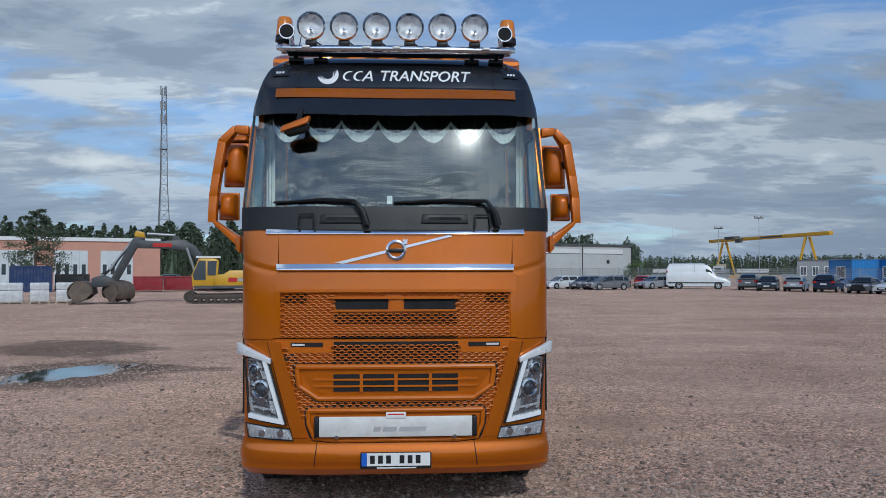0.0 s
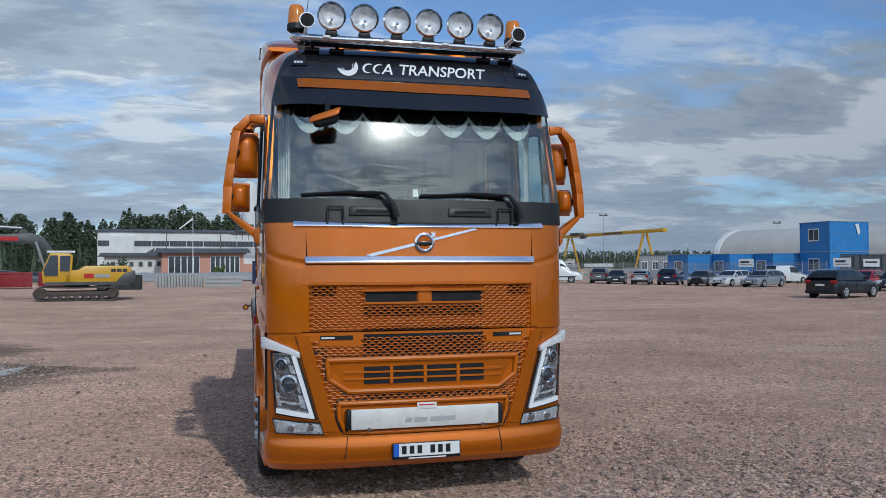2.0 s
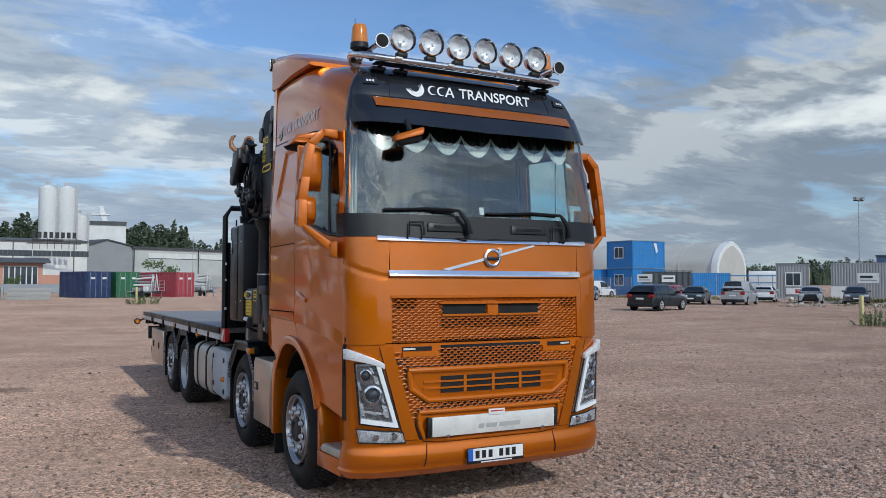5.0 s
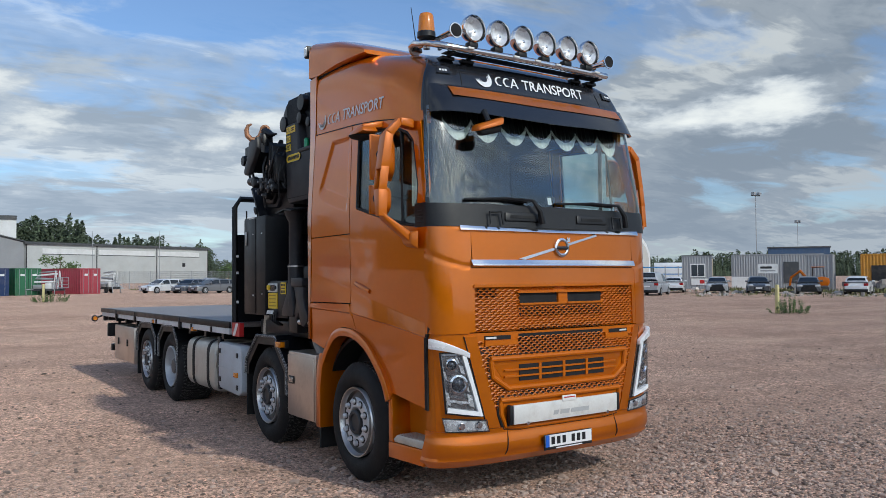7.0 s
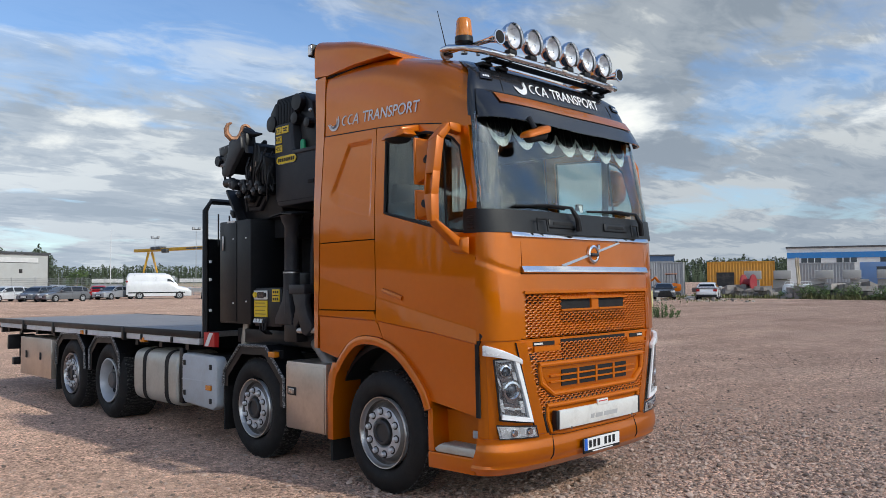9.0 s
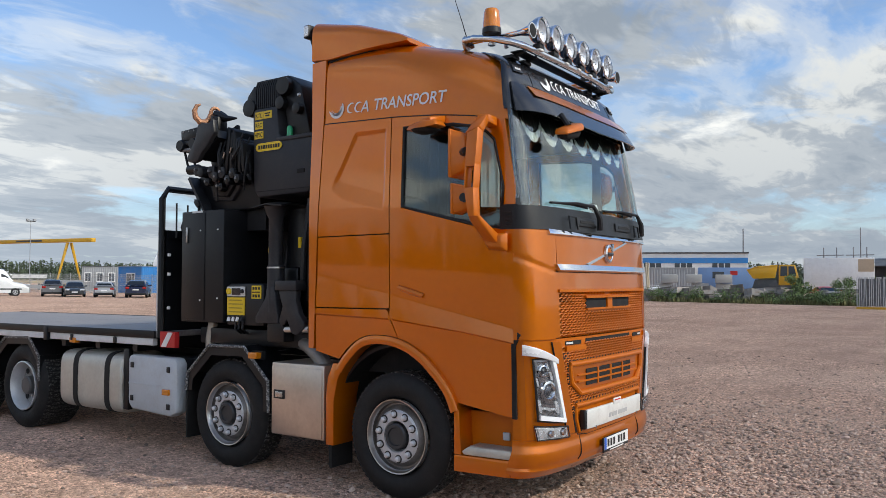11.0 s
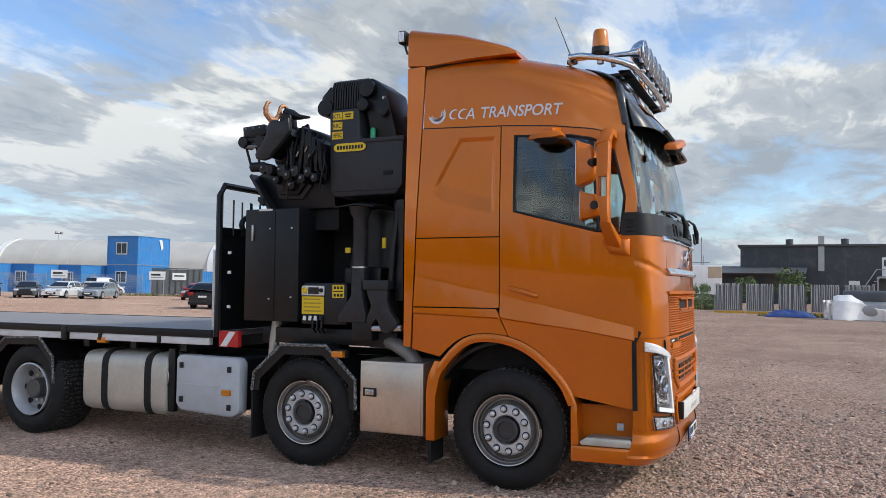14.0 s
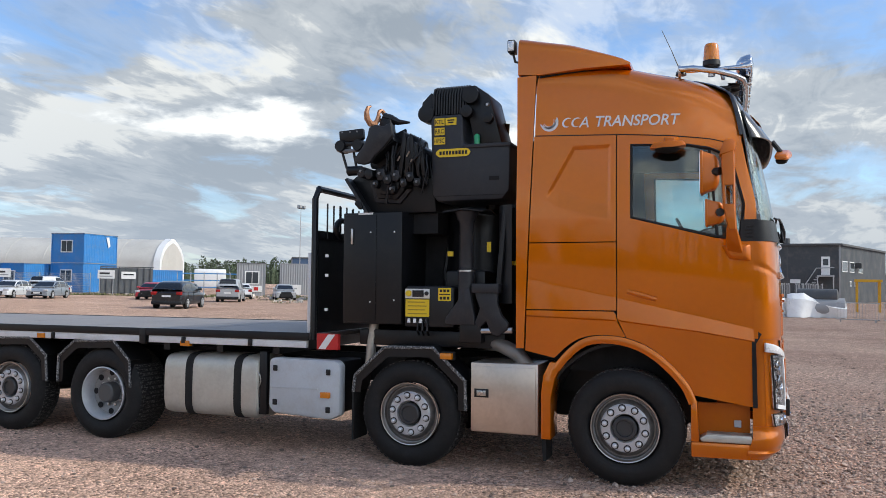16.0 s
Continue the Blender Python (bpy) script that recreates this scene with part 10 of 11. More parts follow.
# stacks of mobile fence panels
rnd = random.Random(3)
for j in range(5):
    c = thing("fence_panel_stack", pose(54.2, 4.6 - 2.15 * j, 0, 0, 0, -90), "upright stack of grey mobile fence panels on a yellow rack", "fence", "fence panel stacks")
    part("rack", Shape().box(-0.05, 1.95, -0.5, 0.9, 0.0, 0.14), P_YEL, c)
    for k in range(13):
        u = 0.14 * k + rnd.uniform(-0.03, 0.03)
        lean = rnd.uniform(-0.05, 0.08)
        part("panel_frame", Shape().tube([(u, -0.4, 0.14), (u + lean, -0.4, 2.15), (u + lean, 0.6, 2.15), (u, 0.6, 0.14)], 0.030, 5), P_GALV, c)
    part("panel_mesh", Shape().box(0.0, 1.85, 0.25, 0.32, 0.2, 2.05), paint("mesh_haze", (0.15, 0.16, 0.17), 0.7, scale=6.0, var=0.4), c)
# plastic-wrapped rolls and barriers
tp = thing("wrapped_rolls", at(45.2, -3.2, -95), "rolls of insulation in torn white plastic", "building material")
part("roll", Shape().lathe([(0.0, 0.3), (0.05, 0.62), (2.9, 0.62), (3.0, 0.3)], (0, 0.5, 0.62), "x", 18), P_GREYGAB, tp)
part("roll", Shape().lathe([(0.2, 0.3), (0.25, 0.55), (2.5, 0.55), (2.6, 0.3)], (0, 0.7, 1.25), "x", 18), P_MGREY, tp)
part("torn_plastic", Shape().grid(lambda u, v, w: Vector((-0.3 + 3.3 * u, -0.18 - 0.12 * math.sin(9 * u) - 0.5 * (1 - v) * (0.3 + 0.7 * math.sin(5 * u + 1)) + 0.9 * max(0, v - 0.75) * 2, 0.02 + 1.5 * v * (0.75 + 0.25 * math.sin(4 * u + 0.8)) + 0.05 * noise.noise((u * 9, v * 7, 2)))), 36, 16), WHITE, tp)
part("torn_plastic", Shape().grid(lambda u, v, w: Vector((-0.8 + 0.9 * u, -0.3 + 0.4 * noise.noise((u * 6, v * 5, 5)), 0.02 + 1.15 * v)), 12, 12), WHITE, tp)
bt = thing("blue_tarpaulin", at(47.0, 1.0, -93), "crumpled blue tarpaulin on the gravel", "tarpaulin")
part("tarp_sheet", Shape().grid(lambda u, v, w: Vector((3.0 * u, 1.6 * v, 0.03 + 0.55 * math.sin(math.pi * u) ** 0.6 * math.sin(math.pi * v) ** 0.7 * (0.75 + 0.5 * noise.noise((u * 7, v * 5, 3))))), 36, 20), paint("tarp_blue", (0.02, 0.06, 0.22), 0.55), bt)
for x, y in ((39.6, -5.0), (39.3, -7.3)):
    c = thing("crowd_barrier", at(x, y, -96), "grey steel crowd barrier", "barrier", "barriers")
    part("barrier_frame", Shape().tube([(0, 0, 0.15), (0, 0, 1.05), (2.1, 0, 1.05), (2.1, 0, 0.15)], 0.025, 6, True), P_GALV, c)
    for k in range(14):
        part("bar", Shape().tube([(0.15 * k + 0.08, 0, 0.15), (0.15 * k + 0.08, 0, 1.05)], 0.010, 4), P_GALV, c)
    for u in (0.2, 1.9):
        part("foot", Shape().box(u - 0.03, u + 0.03, -0.3, 0.3, 0.0, 0.16), P_GALV, c)
yf = thing("yellow_shelter", at(62.0, -9.0, -96), "yellow steel frame shelter in a scrap yard", "shelter")
part("shelter_frame", Shape().box(0, 0.15, 0, 0.15, 0, 2.4).box(1.6, 1.75, 0, 0.15, 0, 2.4).box(-0.1, 1.85, -0.2, 1.6, 2.4, 2.6).box(0, 0.15, 1.4, 1.55, 0, 2.4).box(1.6, 1.75, 1.4, 1.55, 0, 2.4), P_YEL, yf)
for k in range(5):
    c = thing("concrete_block", pose(67.5 + 0.9 * k, 30.0 - 2.8 * k, 0, 0, 0, -70), "pile of stacked concrete blocks and rubble", "concrete", "concrete blocks")
    for j in range(4):
        u, z = rnd.uniform(-0.3, 1.2), 0.85 * (j % 3)
        part("block", Shape().box(u, u + 1.5, 0.4 * (j % 2), 0.4 * (j % 2) + 0.8, z, z + 0.8), P_CONC, c, bevel=0.04)
solid("cable_drum", Shape().lathe([(0.0, 0.75), (0.1, 0.75), (0.1, 0.35), (0.9, 0.35), (0.9, 0.75), (1.0, 0.75)], (0, 0, 0), "y", 24), P_SKIP, "red cable drum standing in the scrap yard", "drum", m=pose(65.6, 27.6, 1.4))
solid("drum_block", Shape().box(-0.9, 0.9, -0.3, 1.3, 0, 0.66), P_CONC, "low concrete block under a cable drum", "concrete", m=pose(65.6, 27.6, 0, 0, 0, -65), bevel=0.03)


# -- plants --
def tuft_mesh(rng, n, spread, h, leafy=0.05):
    sh = Shape()
    for _ in range(n):
        a, r = rng.uniform(0, math.tau), spread * math.sqrt(rng.random())
        x, y = r * math.cos(a), r * math.sin(a)
        hh, w = h * rng.uniform(0.4, 1.0) * (1 - 0.4 * r / spread), leafy * rng.uniform(0.6, 1.4)
        b = rng.uniform(0, math.tau)
        lean = rng.uniform(0.05, 0.5) * hh
        dx, dy = math.cos(b), math.sin(b)
        sh.add([(x - dy * w, y + dx * w, 0), (x + dy * w, y - dx * w, 0), (x + dx * lean * 0.5 + dy * w * 0.8, y + dy * lean * 0.5 - dx * w * 0.8, hh * 0.6), (x + dx * lean, y + dy * lean, hh), (x + dx * lean * 0.5 - dy * w * 0.8, y + dy * lean * 0.5 + dx * w * 0.8, hh * 0.6)], [(0, 1, 2, 4), (4, 2, 3)])
    return sh


def leaf_cloud(sh, rng, c, r, n, size):
    """Small leaf faces in an uneven clump."""
    for _ in range(n):
        d = Vector((rng.gauss(0, 1), rng.gauss(0, 1), rng.gauss(0, 1))).normalized() * rng.uniform(0.35, 1.0)
        p = Vector(c) + Vector((d.x * r[0], d.y * r[1], d.z * r[2]))
        u = Vector((rng.gauss(0, 1), rng.gauss(0, 1), rng.gauss(0, 1))).normalized() * size * rng.uniform(0.6, 1.5)
        w = u.orthogonal().normalized() * size * rng.uniform(0.3, 0.6)
        sh.add([p - u, p - w, p + u, p + w], [(0, 1, 2, 3)])


rng = random.Random(21)
for x, y, r, h in ((27.9, 15.4, 0.8, 0.75), (3.8, 56.0, 1.1, 0.8)):
    w = Shape()
    for _ in range(34):
        a, d = rng.uniform(0, math.tau), r * rng.random() ** 0.6
        hh = h * rng.uniform(0.35, 1.1) * (1.15 - d / r * 0.6)
        p0, p1 = Vector((d * math.cos(a), d * math.sin(a), 0)), Vector((d * 1.25 * math.cos(a), d * 1.25 * math.sin(a), hh))
        w.tube([p0, p0.lerp(p1, 0.5) + Vector((0, 0, 0.04)), p1], [0.008, 0.006, 0.003], 4)
        for k in range(15):
            q = p0.lerp(p1, 0.15 + 0.85 * k / 14)
            leaf_cloud(w, rng, q, (0.09, 0.09, 0.06), 2, 0.045)
    solid("weed_clump", w, LEAF2, "clump of leafy green weeds round a bollard", "weeds", m=at(x, y))
strip = Shape()
for x0, y0, x1, y1, n, h in ((61.0, 44, 64, 20, 150, 0.6), (63, 22, 61, 4.5, 150, 0.8), (50, 75, 59, 47, 110, 0.5), (19, 100, 30, 95, 40, 0.5), (49.0, 1.0, 48.5, -2.5, 30, 0.4)):
    for _ in range(n):
        k = rng.random()
        t = tuft_mesh(rng, 14, 0.55, h * rng.uniform(0.4, 1.2), 0.05)
        strip.add([tuple(Vector(q) + Vector((x0 + (x1 - x0) * k, y0 + (y1 - y0) * k, 0))) for q in t.v], t.f)
me = bpy.data.meshes.new("weeds")
me.from_pydata(strip.v, [], strip.f)
me.materials.append(GRASS)
tagged(new("weeds", me), "dry grass and weeds along the yard's edge", "weeds", "", "stuff")


def bush(x, y, h, label, leafm=LEAF2, n=700, z=0.0):
    c = thing("bush", pose(x, y, z), label, "bush", "bushes")
    part("stem", Shape().tube([(0, 0, 0), (0.1, 0.05, h * 0.5), (0.0, 0.1, h * 0.85)], [0.06, 0.04, 0.015], 5), BARK, c)
    sh = Shape()
    for _ in range(9):
        leaf_cloud(sh, rng, (rng.uniform(-0.32, 0.32) * h, rng.uniform(-0.3, 0.3) * h, rng.uniform(0.25, 0.85) * h), (0.2 * h, 0.2 * h, 0.17 * h), n // 9, 0.045 * h)
    me = bpy.data.meshes.new("leaves")
    me.from_pydata(sh.v, [], sh.f)
    me.materials.append(leafm)
    ob = new("leaves", me)
    ob.parent = c


bush(72.0, -0.8, 4.4, "tall green bush before a charcoal hall")
bush(69.5, 3.0, 3.0, "green bush beside fence panels")
bush(63.5, 10.0, 2.8, "leafy bush among weeds")
bush(63.0, 6.5, 2.4, "leafy bush among weeds")
bush(33.0, 104.0, 3.6, "bush behind the wire fence")
bush(38.5, 98.0, 3.8, "bush behind the wire fence")
bush(43.5, 104.0, 3.5, "bush behind the wire fence")
bush(13.5, 118.0, 5.4, "round leafy tree behind containers")
bush(-12.5, 66.0, 3.0, "dark bush behind the excavator", LEAF)
bush(-5.5, 118.0, 2.6, "green bush beside the office")
bush(92.0, 8.0, 4.5, "green bush beside a white trailer")


def pine(x, y, h, label):
    """A pine with tiers of limbs, each with its own needle clumps."""
    c = thing("pine_tree", pose(x, y, 0), label, "tree")
    part("trunk", Shape().tube([(0, 0, 0), (0.1, 0, h * 0.5), (0.05, 0.05, h * 0.97)], [0.22, 0.14, 0.03], 8), BARK, c)
    limb, sh = Shape(), Shape()
    for k in range(30):
        t = 0.24 + 0.72 * k / 29
        a = k * 2.4
        ln = (1 - t) ** 0.7 * h * 0.42 * rng.uniform(0.7, 1.15) + 0.25
        p0 = Vector((0.1, 0, h * t))
        p1 = p0 + Vector((math.cos(a) * ln, math.sin(a) * ln, rng.uniform(-0.05, 0.15) * ln))
        limb.tube([p0, p1], [0.06, 0.02], 4)
        for q in (0.45, 0.75, 1.0):
            leaf_cloud(sh, rng, p0 + (p1 - p0) * q, (0.22 * ln + 0.25, 0.22 * ln + 0.25, 0.16 * ln + 0.12), 70, 0.11)
    part("limb", limb, BARK, c)
    me = bpy.data.meshes.new("crown")
    me.from_pydata(sh.v, [], sh.f)
    me.materials.append(LEAF)
    ob = new("crown", me)
    ob.parent = c


pine(-38.0, 77.8, 8.6, "dark green pine before the salmon workshop")


def forest():
    """Spruce and pine woods round the horizon: trunks hidden in clumps of needles."""
    rg = np.random.default_rng(8)
    V, F = [], []

    def clumps(P, size):
        """Flat needle clumps, one at each row of P."""
        n = len(P)
        u = rg.normal(0, 1, (n, 3)) * np.array((1.0, 1.0, 0.55))
        u /= np.linalg.norm(u, axis=1)[:, None]
        w = np.cross(u, rg.normal(0, 1, (n, 3)))
        w /= np.linalg.norm(w, axis=1)[:, None]
        s = size * rg.uniform(0.6, 1.4, (n, 1))
        o = len(V)
        quad = np.stack((P - u * s, P - w * s * 0.55, P + u * s, P + w * s * 0.55), 1).reshape(-1, 3)
        V.extend(map(tuple, quad.tolist()))
        F.extend((o + 4 * k, o + 4 * k + 1, o + 4 * k + 2, o + 4 * k + 3) for k in range(n))

    def tree(x, y, h, slim, pine, n):
        k = rg.random(n) ** (0.75 if pine else 1.15)
        a = rg.uniform(0, 6.283, n)
        if pine:
            z = 0.22 + 0.78 * k
            prof = 0.80 * np.sin(np.clip((z - 0.2) / 0.8, 0, 1) * 2.6 + 0.35)
        else:
            z = 0.06 + 0.94 * k
            prof = (1 - z) ** 0.8 + 0.03
        whorl = 1.1 + 0.30 * np.sin(z * rg.uniform(28, 40)) + 0.22 * np.sin(a * 3 + rg.uniform(0, 6))
        r = h * slim * prof * whorl * np.sqrt(rg.uniform(0.15, 1, n))
        P = np.stack((x + r * np.cos(a), y + r * np.sin(a), h * z - 0.10 * r), 1)
        clumps(P, h * (0.025 if n > 150 else 0.045))
        o = len(V)
        q = h * slim * 0.40
        V.extend(((x - q, y, 0), (x + q * 0.5, y - q * 0.87, 0), (x + q * 0.5, y + q * 0.87, 0), (x, y, h * 0.93)))
        F.extend(((o, o + 1, o + 3), (o + 1, o + 2, o + 3), (o + 2, o, o + 3)))
    # the first band lies out of view, added to darken the cab's reflections
    bands = ((-172, -46, 115, 12.0, 2.8, 3, 60), (-46, -9, 160, 13.0, 2.3, 5, 620), (-9, 9, 232, 19.5, 1.8, 5, 420), (9, 14, 270, 16.5, 2.3, 4, 340), (14, 17.5, 280, 13.5, 2.4, 4, 300), (17.5, 52, 520, 13.0, 2.6, 4, 90), (52, 76, 410, 13.0, 2.4, 4, 100), (76, 112, 430, 13.0, 2.6, 4, 90))
    for a0, a1, d, h, step, rows, n in bands:
        m = int(radians(a1 - a0) * d / step)
        for row in range(rows):
            for k in range(m):
                a = radians(a0 + (a1 - a0) * (k + rg.random()) / m)
                dd = d + row * 6 + rg.uniform(-3, 3)
                tall = 0.86 + 0.10 * noise.noise((a * 40, row * 2.0, 0)) + rg.normal(0, 0.06)
                pine = rg.random() < 0.45
                tree(dd * math.sin(a), dd * math.cos(a), h * min(tall, 1.14), rg.uniform(0.16, 0.24) * (1.2 if pine else 1.0) * (1.35 if d > 300 else 1.0), pine, n)
        for k in range(m * 2):
            a = radians(a0 + (a1 - a0) * (k + rg.random()) / m / 2)
            dd = d - 5 + rg.uniform(-3, 3)
            tree(dd * math.sin(a), dd * math.cos(a), h * rg.uniform(0.36, 0.62), 0.34, False, n // 2)
    me = bpy.data.meshes.new("woods")
    me.from_pydata(V, [], F)
    me.materials.append(LEAF)
    tagged(new("woods", me), "dark conifer woods along the horizon", "woods", "", "stuff")


forest()


# -- loose stones on the gravel --
def stones():
    rg = np.random.default_rng(4)
    V, F = [], []
    ico_v = [(0, 0, 1), (0.9, 0, 0.4), (0.28, 0.85, 0.4), (-0.72, 0.53, 0.4), (-0.72, -0.53, 0.4), (0.28, -0.85, 0.4), (0.72, 0.53, -0.4), (-0.28, 0.85, -0.4), (-0.9, 0, -0.4), (-0.28, -0.85, -0.4), (0.72, -0.53, -0.4)]
    ico_f = [(0, 1, 2), (0, 2, 3), (0, 3, 4), (0, 4, 5), (0, 5, 1), (1, 6, 2), (2, 6, 7), (2, 7, 3), (3, 7, 8), (3, 8, 4), (4, 8, 9), (4, 9, 5), (5, 9, 10), (5, 10, 1), (1, 10, 6)]
    for k in range(47000):
        if k < 21000:
            s = rg.uniform(0, 1)
            x, y = -0.5 - 8.0 * s + rg.normal(0, 2.6), -3.6 + 5.0 * s + rg.normal(0, 2.6)
        elif k < 24500:
            x, y = -6.3 + rg.normal(0, 1.2), 9.7 + rg.normal(0, 1.3)
        elif k < 37500:
            x, y = 2.2 + rg.normal(0, 2.0), -0.6 + rg.normal(0, 1.6)
        else:
            x, y = rg.uniform(-9, 14), rg.uniform(-5, 16)
        size = 0.007 + 0.019 * rg.random() ** 3 + (0.022 if rg.random() < 0.010 else 0)
        if (x + 6.4) ** 2 + ((y - 9.55) * 0.6) ** 2 < 0.62:
            size *= 0.35
        m = rg.normal(0, 0.16, (11, 3))
        t = rg.uniform(0, 6.28)
        c, s_ = math.cos(t), math.sin(t)
        o = len(V)
        z = ground_z(x, y)
        for (px, py, pz), e in zip(ico_v, m):
            px, py, pz = (px + e[0]) * 1.2, (py + e[1]) * 0.85, (pz + e[2]) * 0.62
            V.append((x + size * (c * px - s_ * py), y + size * (s_ * px + c * py), z + size * (pz + 0.25)))
        F.extend(tuple(i + o for i in f) for f in ico_f)
    me = bpy.data.meshes.new("stones")
    me.from_pydata(V, [], F)
    me.materials.append(mat("gravel_stone", (0.37, 0.275, 0.224), 0.85, 0.0, 0.2, 20.0, island=0.6))
    tagged(new("stones", me), "loose reddish and grey stones", "stones", "", "stuff")


stones()

# -- puddle --
water = mat("puddle_water", (0.05, 0.045, 0.04), 0.03, 0.0, 0.1, 2.0)


def puddle(cx, cy, rx, ry, turn, seed, label):
    """A thin sheet of water with a frayed edge."""
    n, c, d = 180, math.cos(radians(turn)), math.sin(radians(turn))
    ring = []
    for k in range(n):
        a = math.tau * k / n
        e = (math.cos(a), math.sin(a))
        r = 1 + 0.30 * noise.noise((e[0] * 1.6 + seed, e[1] * 1.6, seed)) + 0.22 * noise.noise((e[0] * 5 + seed, e[1] * 5, 1)) + 0.12 * noise.noise((e[0] * 15 + seed, e[1] * 15, 2))
        x, y = rx * r * e[0], ry * r * e[1]
        x, y = cx + c * x - d * y, cy + d * x + c * y
        ring.append((x, y, ground_z(x, y) + 0.006))
    sh = Shape()
    sh.add([(cx, cy, ground_z(cx, cy) + 0.006), *ring], [(0, 1 + k, 1 + (k + 1) % n) for k in range(n)])
    solid("puddle", sh, water, label, "puddle", "structure")


puddle(-6.4, 9.55, 0.85, 1.45, -18, 5.0, "shallow rain puddle reflecting the sky")


def rubble():
    rg = random.Random(14)
    sh, wd = Shape(), Shape()
    for _ in range(520):
        a, b = rg.random(), rg.random()
        x, y = 46 + 22 * b + 6 * a, 34 + 18 * b - 13 * a
        if rg.random() < 0.35:
            x, y = 56 + 14 * a + rg.uniform(-3, 3), 44 + 38 * a + rg.uniform(-2, 2)
        s = rg.uniform(0.04, 0.16) * (2.0 if rg.random() < 0.08 else 1.0)
        c, d = math.cos(rg.uniform(0, 6.3)) * s, math.sin(rg.uniform(0, 6.3)) * s
        h = s * rg.uniform(0.5, 1.4)
        k = rg.uniform(0.5, 0.9)
        sh.hull([(x - c, y - s, 0), (x + s, y - d, 0), (x + c, y + s, 0), (x - s, y + d, 0)], [(x - c * k, y - s * k, h), (x + s * k, y - d * k, h * 0.8), (x + c * k, y + s * k, h), (x - s * k, y + d * k, h * 0.7)])
        if rg.random() < 0.6:
            t = tuft_mesh(rg, 9, 0.45, rg.uniform(0.12, 0.34), 0.03)
            ox, oy = rg.uniform(-1.5, 1.5), rg.uniform(-1.5, 1.5)
            wd.add([(vx + x + ox, vy + y + oy, vz) for vx, vy, vz in t.v], t.f)
    for name, shp, m, lab, cat in (("rubble", sh, mat("rubble_bits", (0.40, 0.36, 0.32), 0.85, 0.0, 0.25, 3.0, island=0.7), "scattered rubble and scrap between parked cars", "rubble"), ("low_weeds", wd, GRASS, "low dry weeds between parked cars", "weeds")):
        me = bpy.data.meshes.new(name)
        me.from_pydata(shp.v, [], shp.f)
        me.materials.append(m)
        tagged(new(name, me), lab, cat, "", "stuff")


rubble()


def scrap():
    rg = random.Random(31)
    heap, green = Shape(), Shape()
    for _ in range(150):
        k = rg.random()
        x, y = 64.2 + 3.0 * rg.random() - 1.5 * k, 23 - 16.5 * k
        w, d, h = rg.uniform(0.2, 1.1), rg.uniform(0.2, 0.8), rg.uniform(0.15, 0.8)
        z = rg.choice((0, 0, 0.4, 0.7)) * rg.uniform(0.6, 1.0)
        a = rg.uniform(0, 3.14)
        q = [(x + u * math.cos(a) - v * math.sin(a), y + u * math.sin(a) + v * math.cos(a)) for u, v in ((-w, -d), (w, -d), (w, d), (-w, d))]
        tilt = rg.uniform(-0.12, 0.12)
        heap.hull([(px, py, max(z + tilt * j, 0)) for j, (px, py) in enumerate(q)], [(px, py, max(z + tilt * j, 0) + h) for j, (px, py) in enumerate(q)])
    for _ in range(120):
        k = rg.random()
        x, y = 66.6 - 2.6 * k + rg.uniform(-0.7, 0.7), 33.5 - 11.0 * k
        w, d, h = rg.uniform(0.2, 0.9), rg.uniform(0.15, 0.6), rg.uniform(0.12, 0.6)
        z = rg.choice((0, 0, 0.35, 0.6)) * rg.uniform(0.6, 1.0)
        a, tilt = rg.uniform(0, 3.14), rg.uniform(-0.10, 0.10)
        q = [(x + u * math.cos(a) - v * math.sin(a), y + u * math.sin(a) + v * math.cos(a)) for u, v in ((-w, -d), (w, -d), (w, d), (-w, d))]
        heap.hull([(px, py, max(z + tilt * j, 0)) for j, (px, py) in enumerate(q)], [(px, py, max(z + tilt * j, 0) + h) for j, (px, py) in enumerate(q)])
    for _ in range(46):
        k = rg.random()
        x, y = 62.8 + rg.uniform(-0.8, 1.6) - 1.5 * k, 24 - 19.0 * k
        h = rg.uniform(0.5, 1.5) * (1.5 if rg.random() < 0.15 else 1.0)
        for _ in range(5):
            leaf_cloud(green, rg, (x + rg.gauss(0, 0.4), y + rg.gauss(0, 0.4), h * rg.uniform(0.3, 0.8)), (0.38, 0.38, h * 0.32), 34, 0.085)
    for name, shp, m, lab, cat in (("scrap_heap", heap, mat("scrap_bits", (0.24, 0.225, 0.21), 0.7, 0.1, 0.3, 2.0, island=0.75, dirt=((0.30, 0.14, 0.08), 0.4)), "long heap of blocks, pallets and scrap metal", "scrap"), ("shrubs", green, LEAF2, "scrubby green shrubs growing before a scrap heap", "shrubs")):
        me = bpy.data.meshes.new(name)
        me.from_pydata(shp.v, [], shp.f)
        me.materials.append(m)
        tagged(new(name, me), lab, cat, "", "stuff")


scrap()


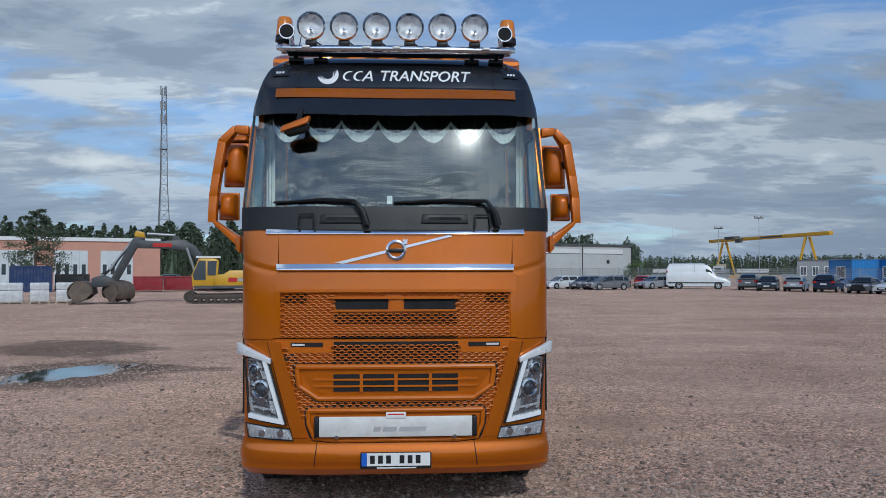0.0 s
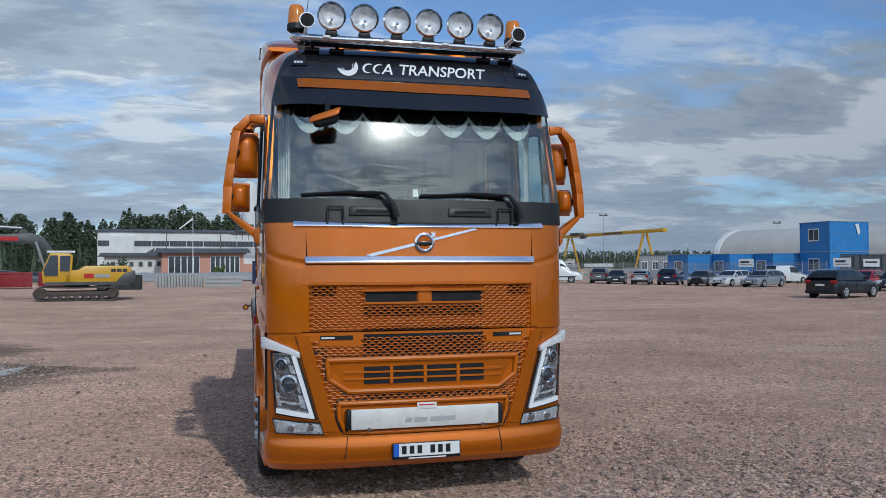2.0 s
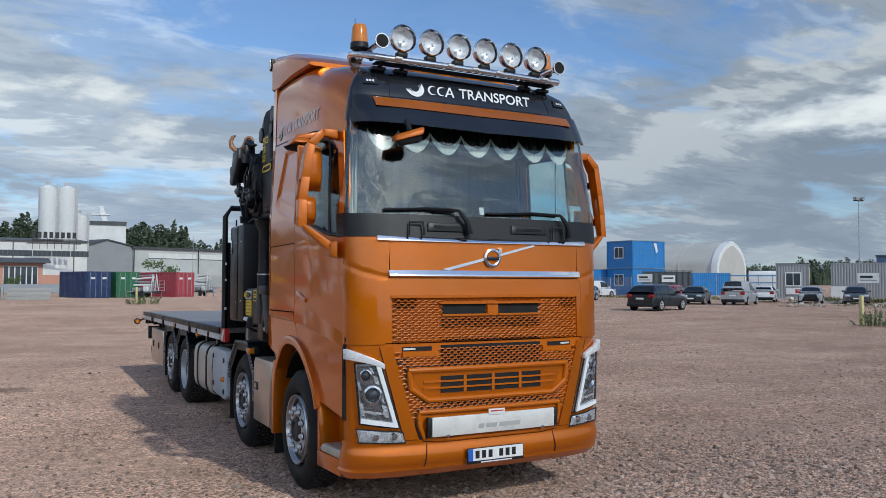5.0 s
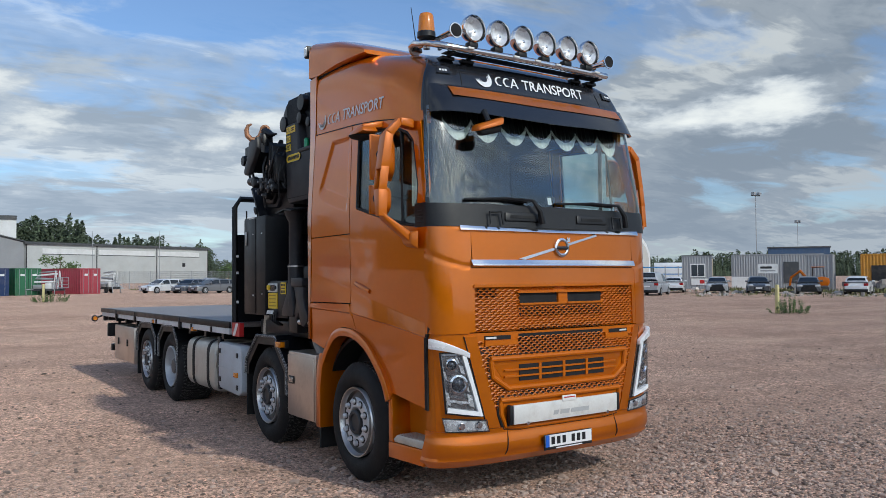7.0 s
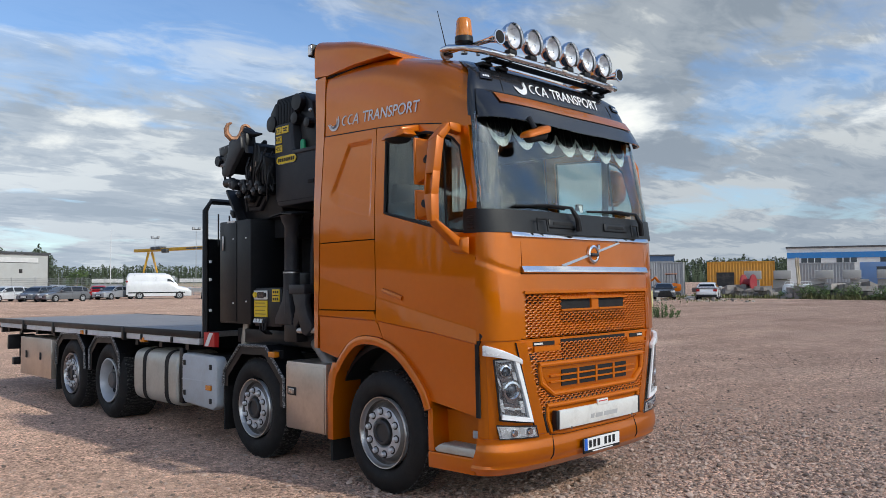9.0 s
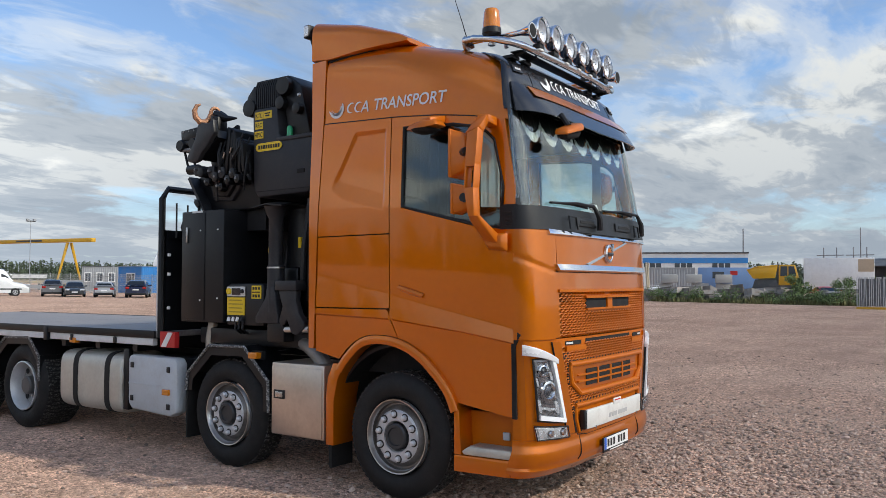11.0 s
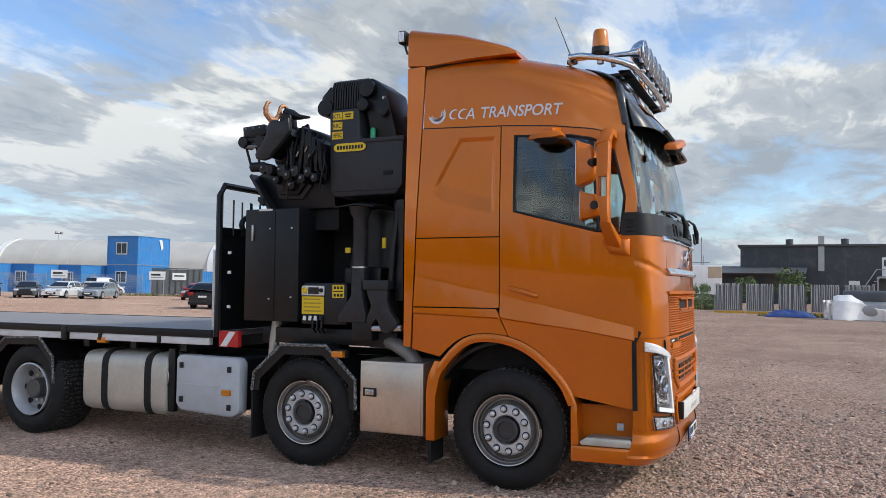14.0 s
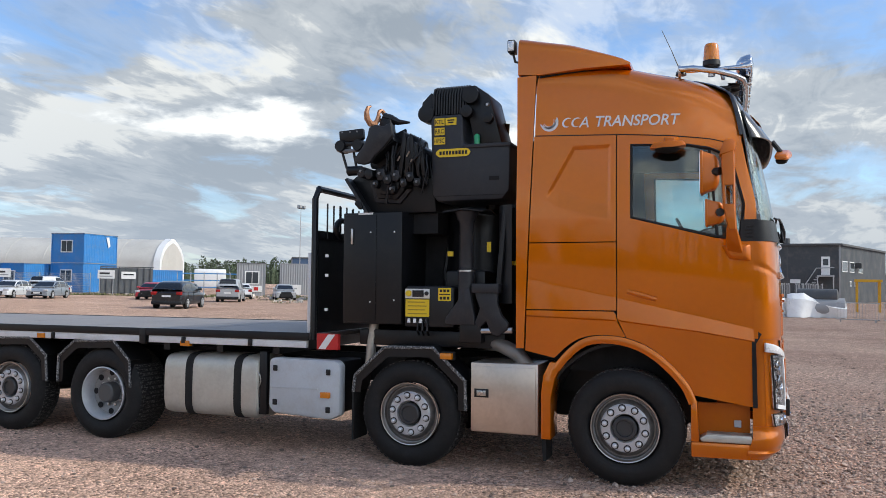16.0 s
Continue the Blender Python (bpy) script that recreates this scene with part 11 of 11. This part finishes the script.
def bulk_bag(x, y, turn, label):
    c = thing("bulk_bag", at(x, y, turn), label, "bag", "white bulk bags")
    cloth = mat("woven_white_bag", (0.66, 0.67, 0.68), 0.75, 0.0, 0.12, 4.0, bump=0.4, bscale=6.0)

    def skin(u, v, w):
        a = math.tau * u
        bulge = 0.52 + 0.10 * math.sin(math.pi * min(v * 1.15, 1)) + 0.03 * noise.noise((math.cos(a) * 2 + x, math.sin(a) * 2, v * 3))
        k = 1.0 / max(abs(math.cos(a)), abs(math.sin(a))) ** 0.6
        return Vector((bulge * k * math.cos(a), bulge * k * math.sin(a), 1.15 * v)) * (1.0 if w else 0.96) + Vector((0, 0, 0.0 if w else 0.02))
    part("sack", Shape().grid(skin, 28, 8, True), cloth, c)
    part("fill", Shape().lathe([(1.0, 0.55), (1.18, 0.42), (1.28, 0.15), (1.29, 0.001)], (0, 0, 0), "z", 16), cloth, c)
    for u in (-0.42, 0.42):
        part("lifting_loop", Shape().tube([(u, -0.4, 1.1), (u, -0.3, 1.45), (u, 0.3, 1.45), (u, 0.4, 1.1)], 0.03, 6), cloth, c)


bulk_bag(64.6, 24.0, 20, "white woven bulk bag beside scrap")
bulk_bag(64.9, 22.7, 35, "full white woven bulk bag beside scrap")
poles = thing("pole_bundle", pose(65.8, 23.6, 0), "pale timber poles leaning upright behind bulk bags", "poles")
for k in range(6):
    part("pole", Shape().tube([(0.15 * k, 0.12 * (k % 2), 0.0), (0.25 + 0.17 * k - 0.3, 0.2 + 0.1 * (k % 3), 3.6 - 0.15 * (k % 3))], 0.06, 6), P_WOOD, poles)

lift = thing("compact_digger", at(64.6, 35.4, -60), "small orange digger parked among scrap", "digger")
part("track", Shape().prism_y([(-0.9, 0.1), (-0.75, 0.0), (0.75, 0.0), (0.9, 0.1), (0.9, 0.38), (0.75, 0.48), (-0.75, 0.48), (-0.9, 0.38)], -0.75, -0.4), P_CBLACK, lift, bevel=0.03)
part("track", Shape().prism_y([(-0.9, 0.1), (-0.75, 0.0), (0.75, 0.0), (0.9, 0.1), (0.9, 0.38), (0.75, 0.48), (-0.75, 0.48), (-0.9, 0.38)], 0.4, 0.75), P_CBLACK, lift, bevel=0.03)
dbody = part("house", Shape().prism_y([(-0.7, 0.55), (0.8, 0.55), (0.95, 0.8), (0.9, 1.25), (0.3, 1.4), (-0.7, 1.1)], -0.7, 0.7), ORANGE_DULL, lift, bevel=0.06)
part("roll_cage", Shape().tube([(-0.5, -0.6, 1.1), (-0.45, -0.6, 2.2), (0.4, -0.6, 2.25), (0.5, -0.6, 1.3)], 0.05, 6).tube([(-0.5, 0.6, 1.1), (-0.45, 0.6, 2.2), (0.4, 0.6, 2.25), (0.5, 0.6, 1.3)], 0.05, 6), P_CBLACK, dbody)
part("canopy", Shape().box(-0.6, 0.55, -0.65, 0.65, 2.22, 2.30), ORANGE_DULL, dbody, bevel=0.03)
part("digger_arm", Shape().tube([(-0.7, 0, 0.9), (-1.5, 0, 1.9), (-2.3, 0, 1.3), (-2.4, 0, 0.5)], [0.14, 0.16, 0.12, 0.10], 8), ORANGE_DULL, lift)
part("digger_bucket", Shape().prism_y([(-2.7, 0.1), (-2.1, 0.0), (-2.05, 0.35), (-2.35, 0.6), (-2.6, 0.45)], -0.3, 0.3), P_CBLACK, lift, bevel=0.02)
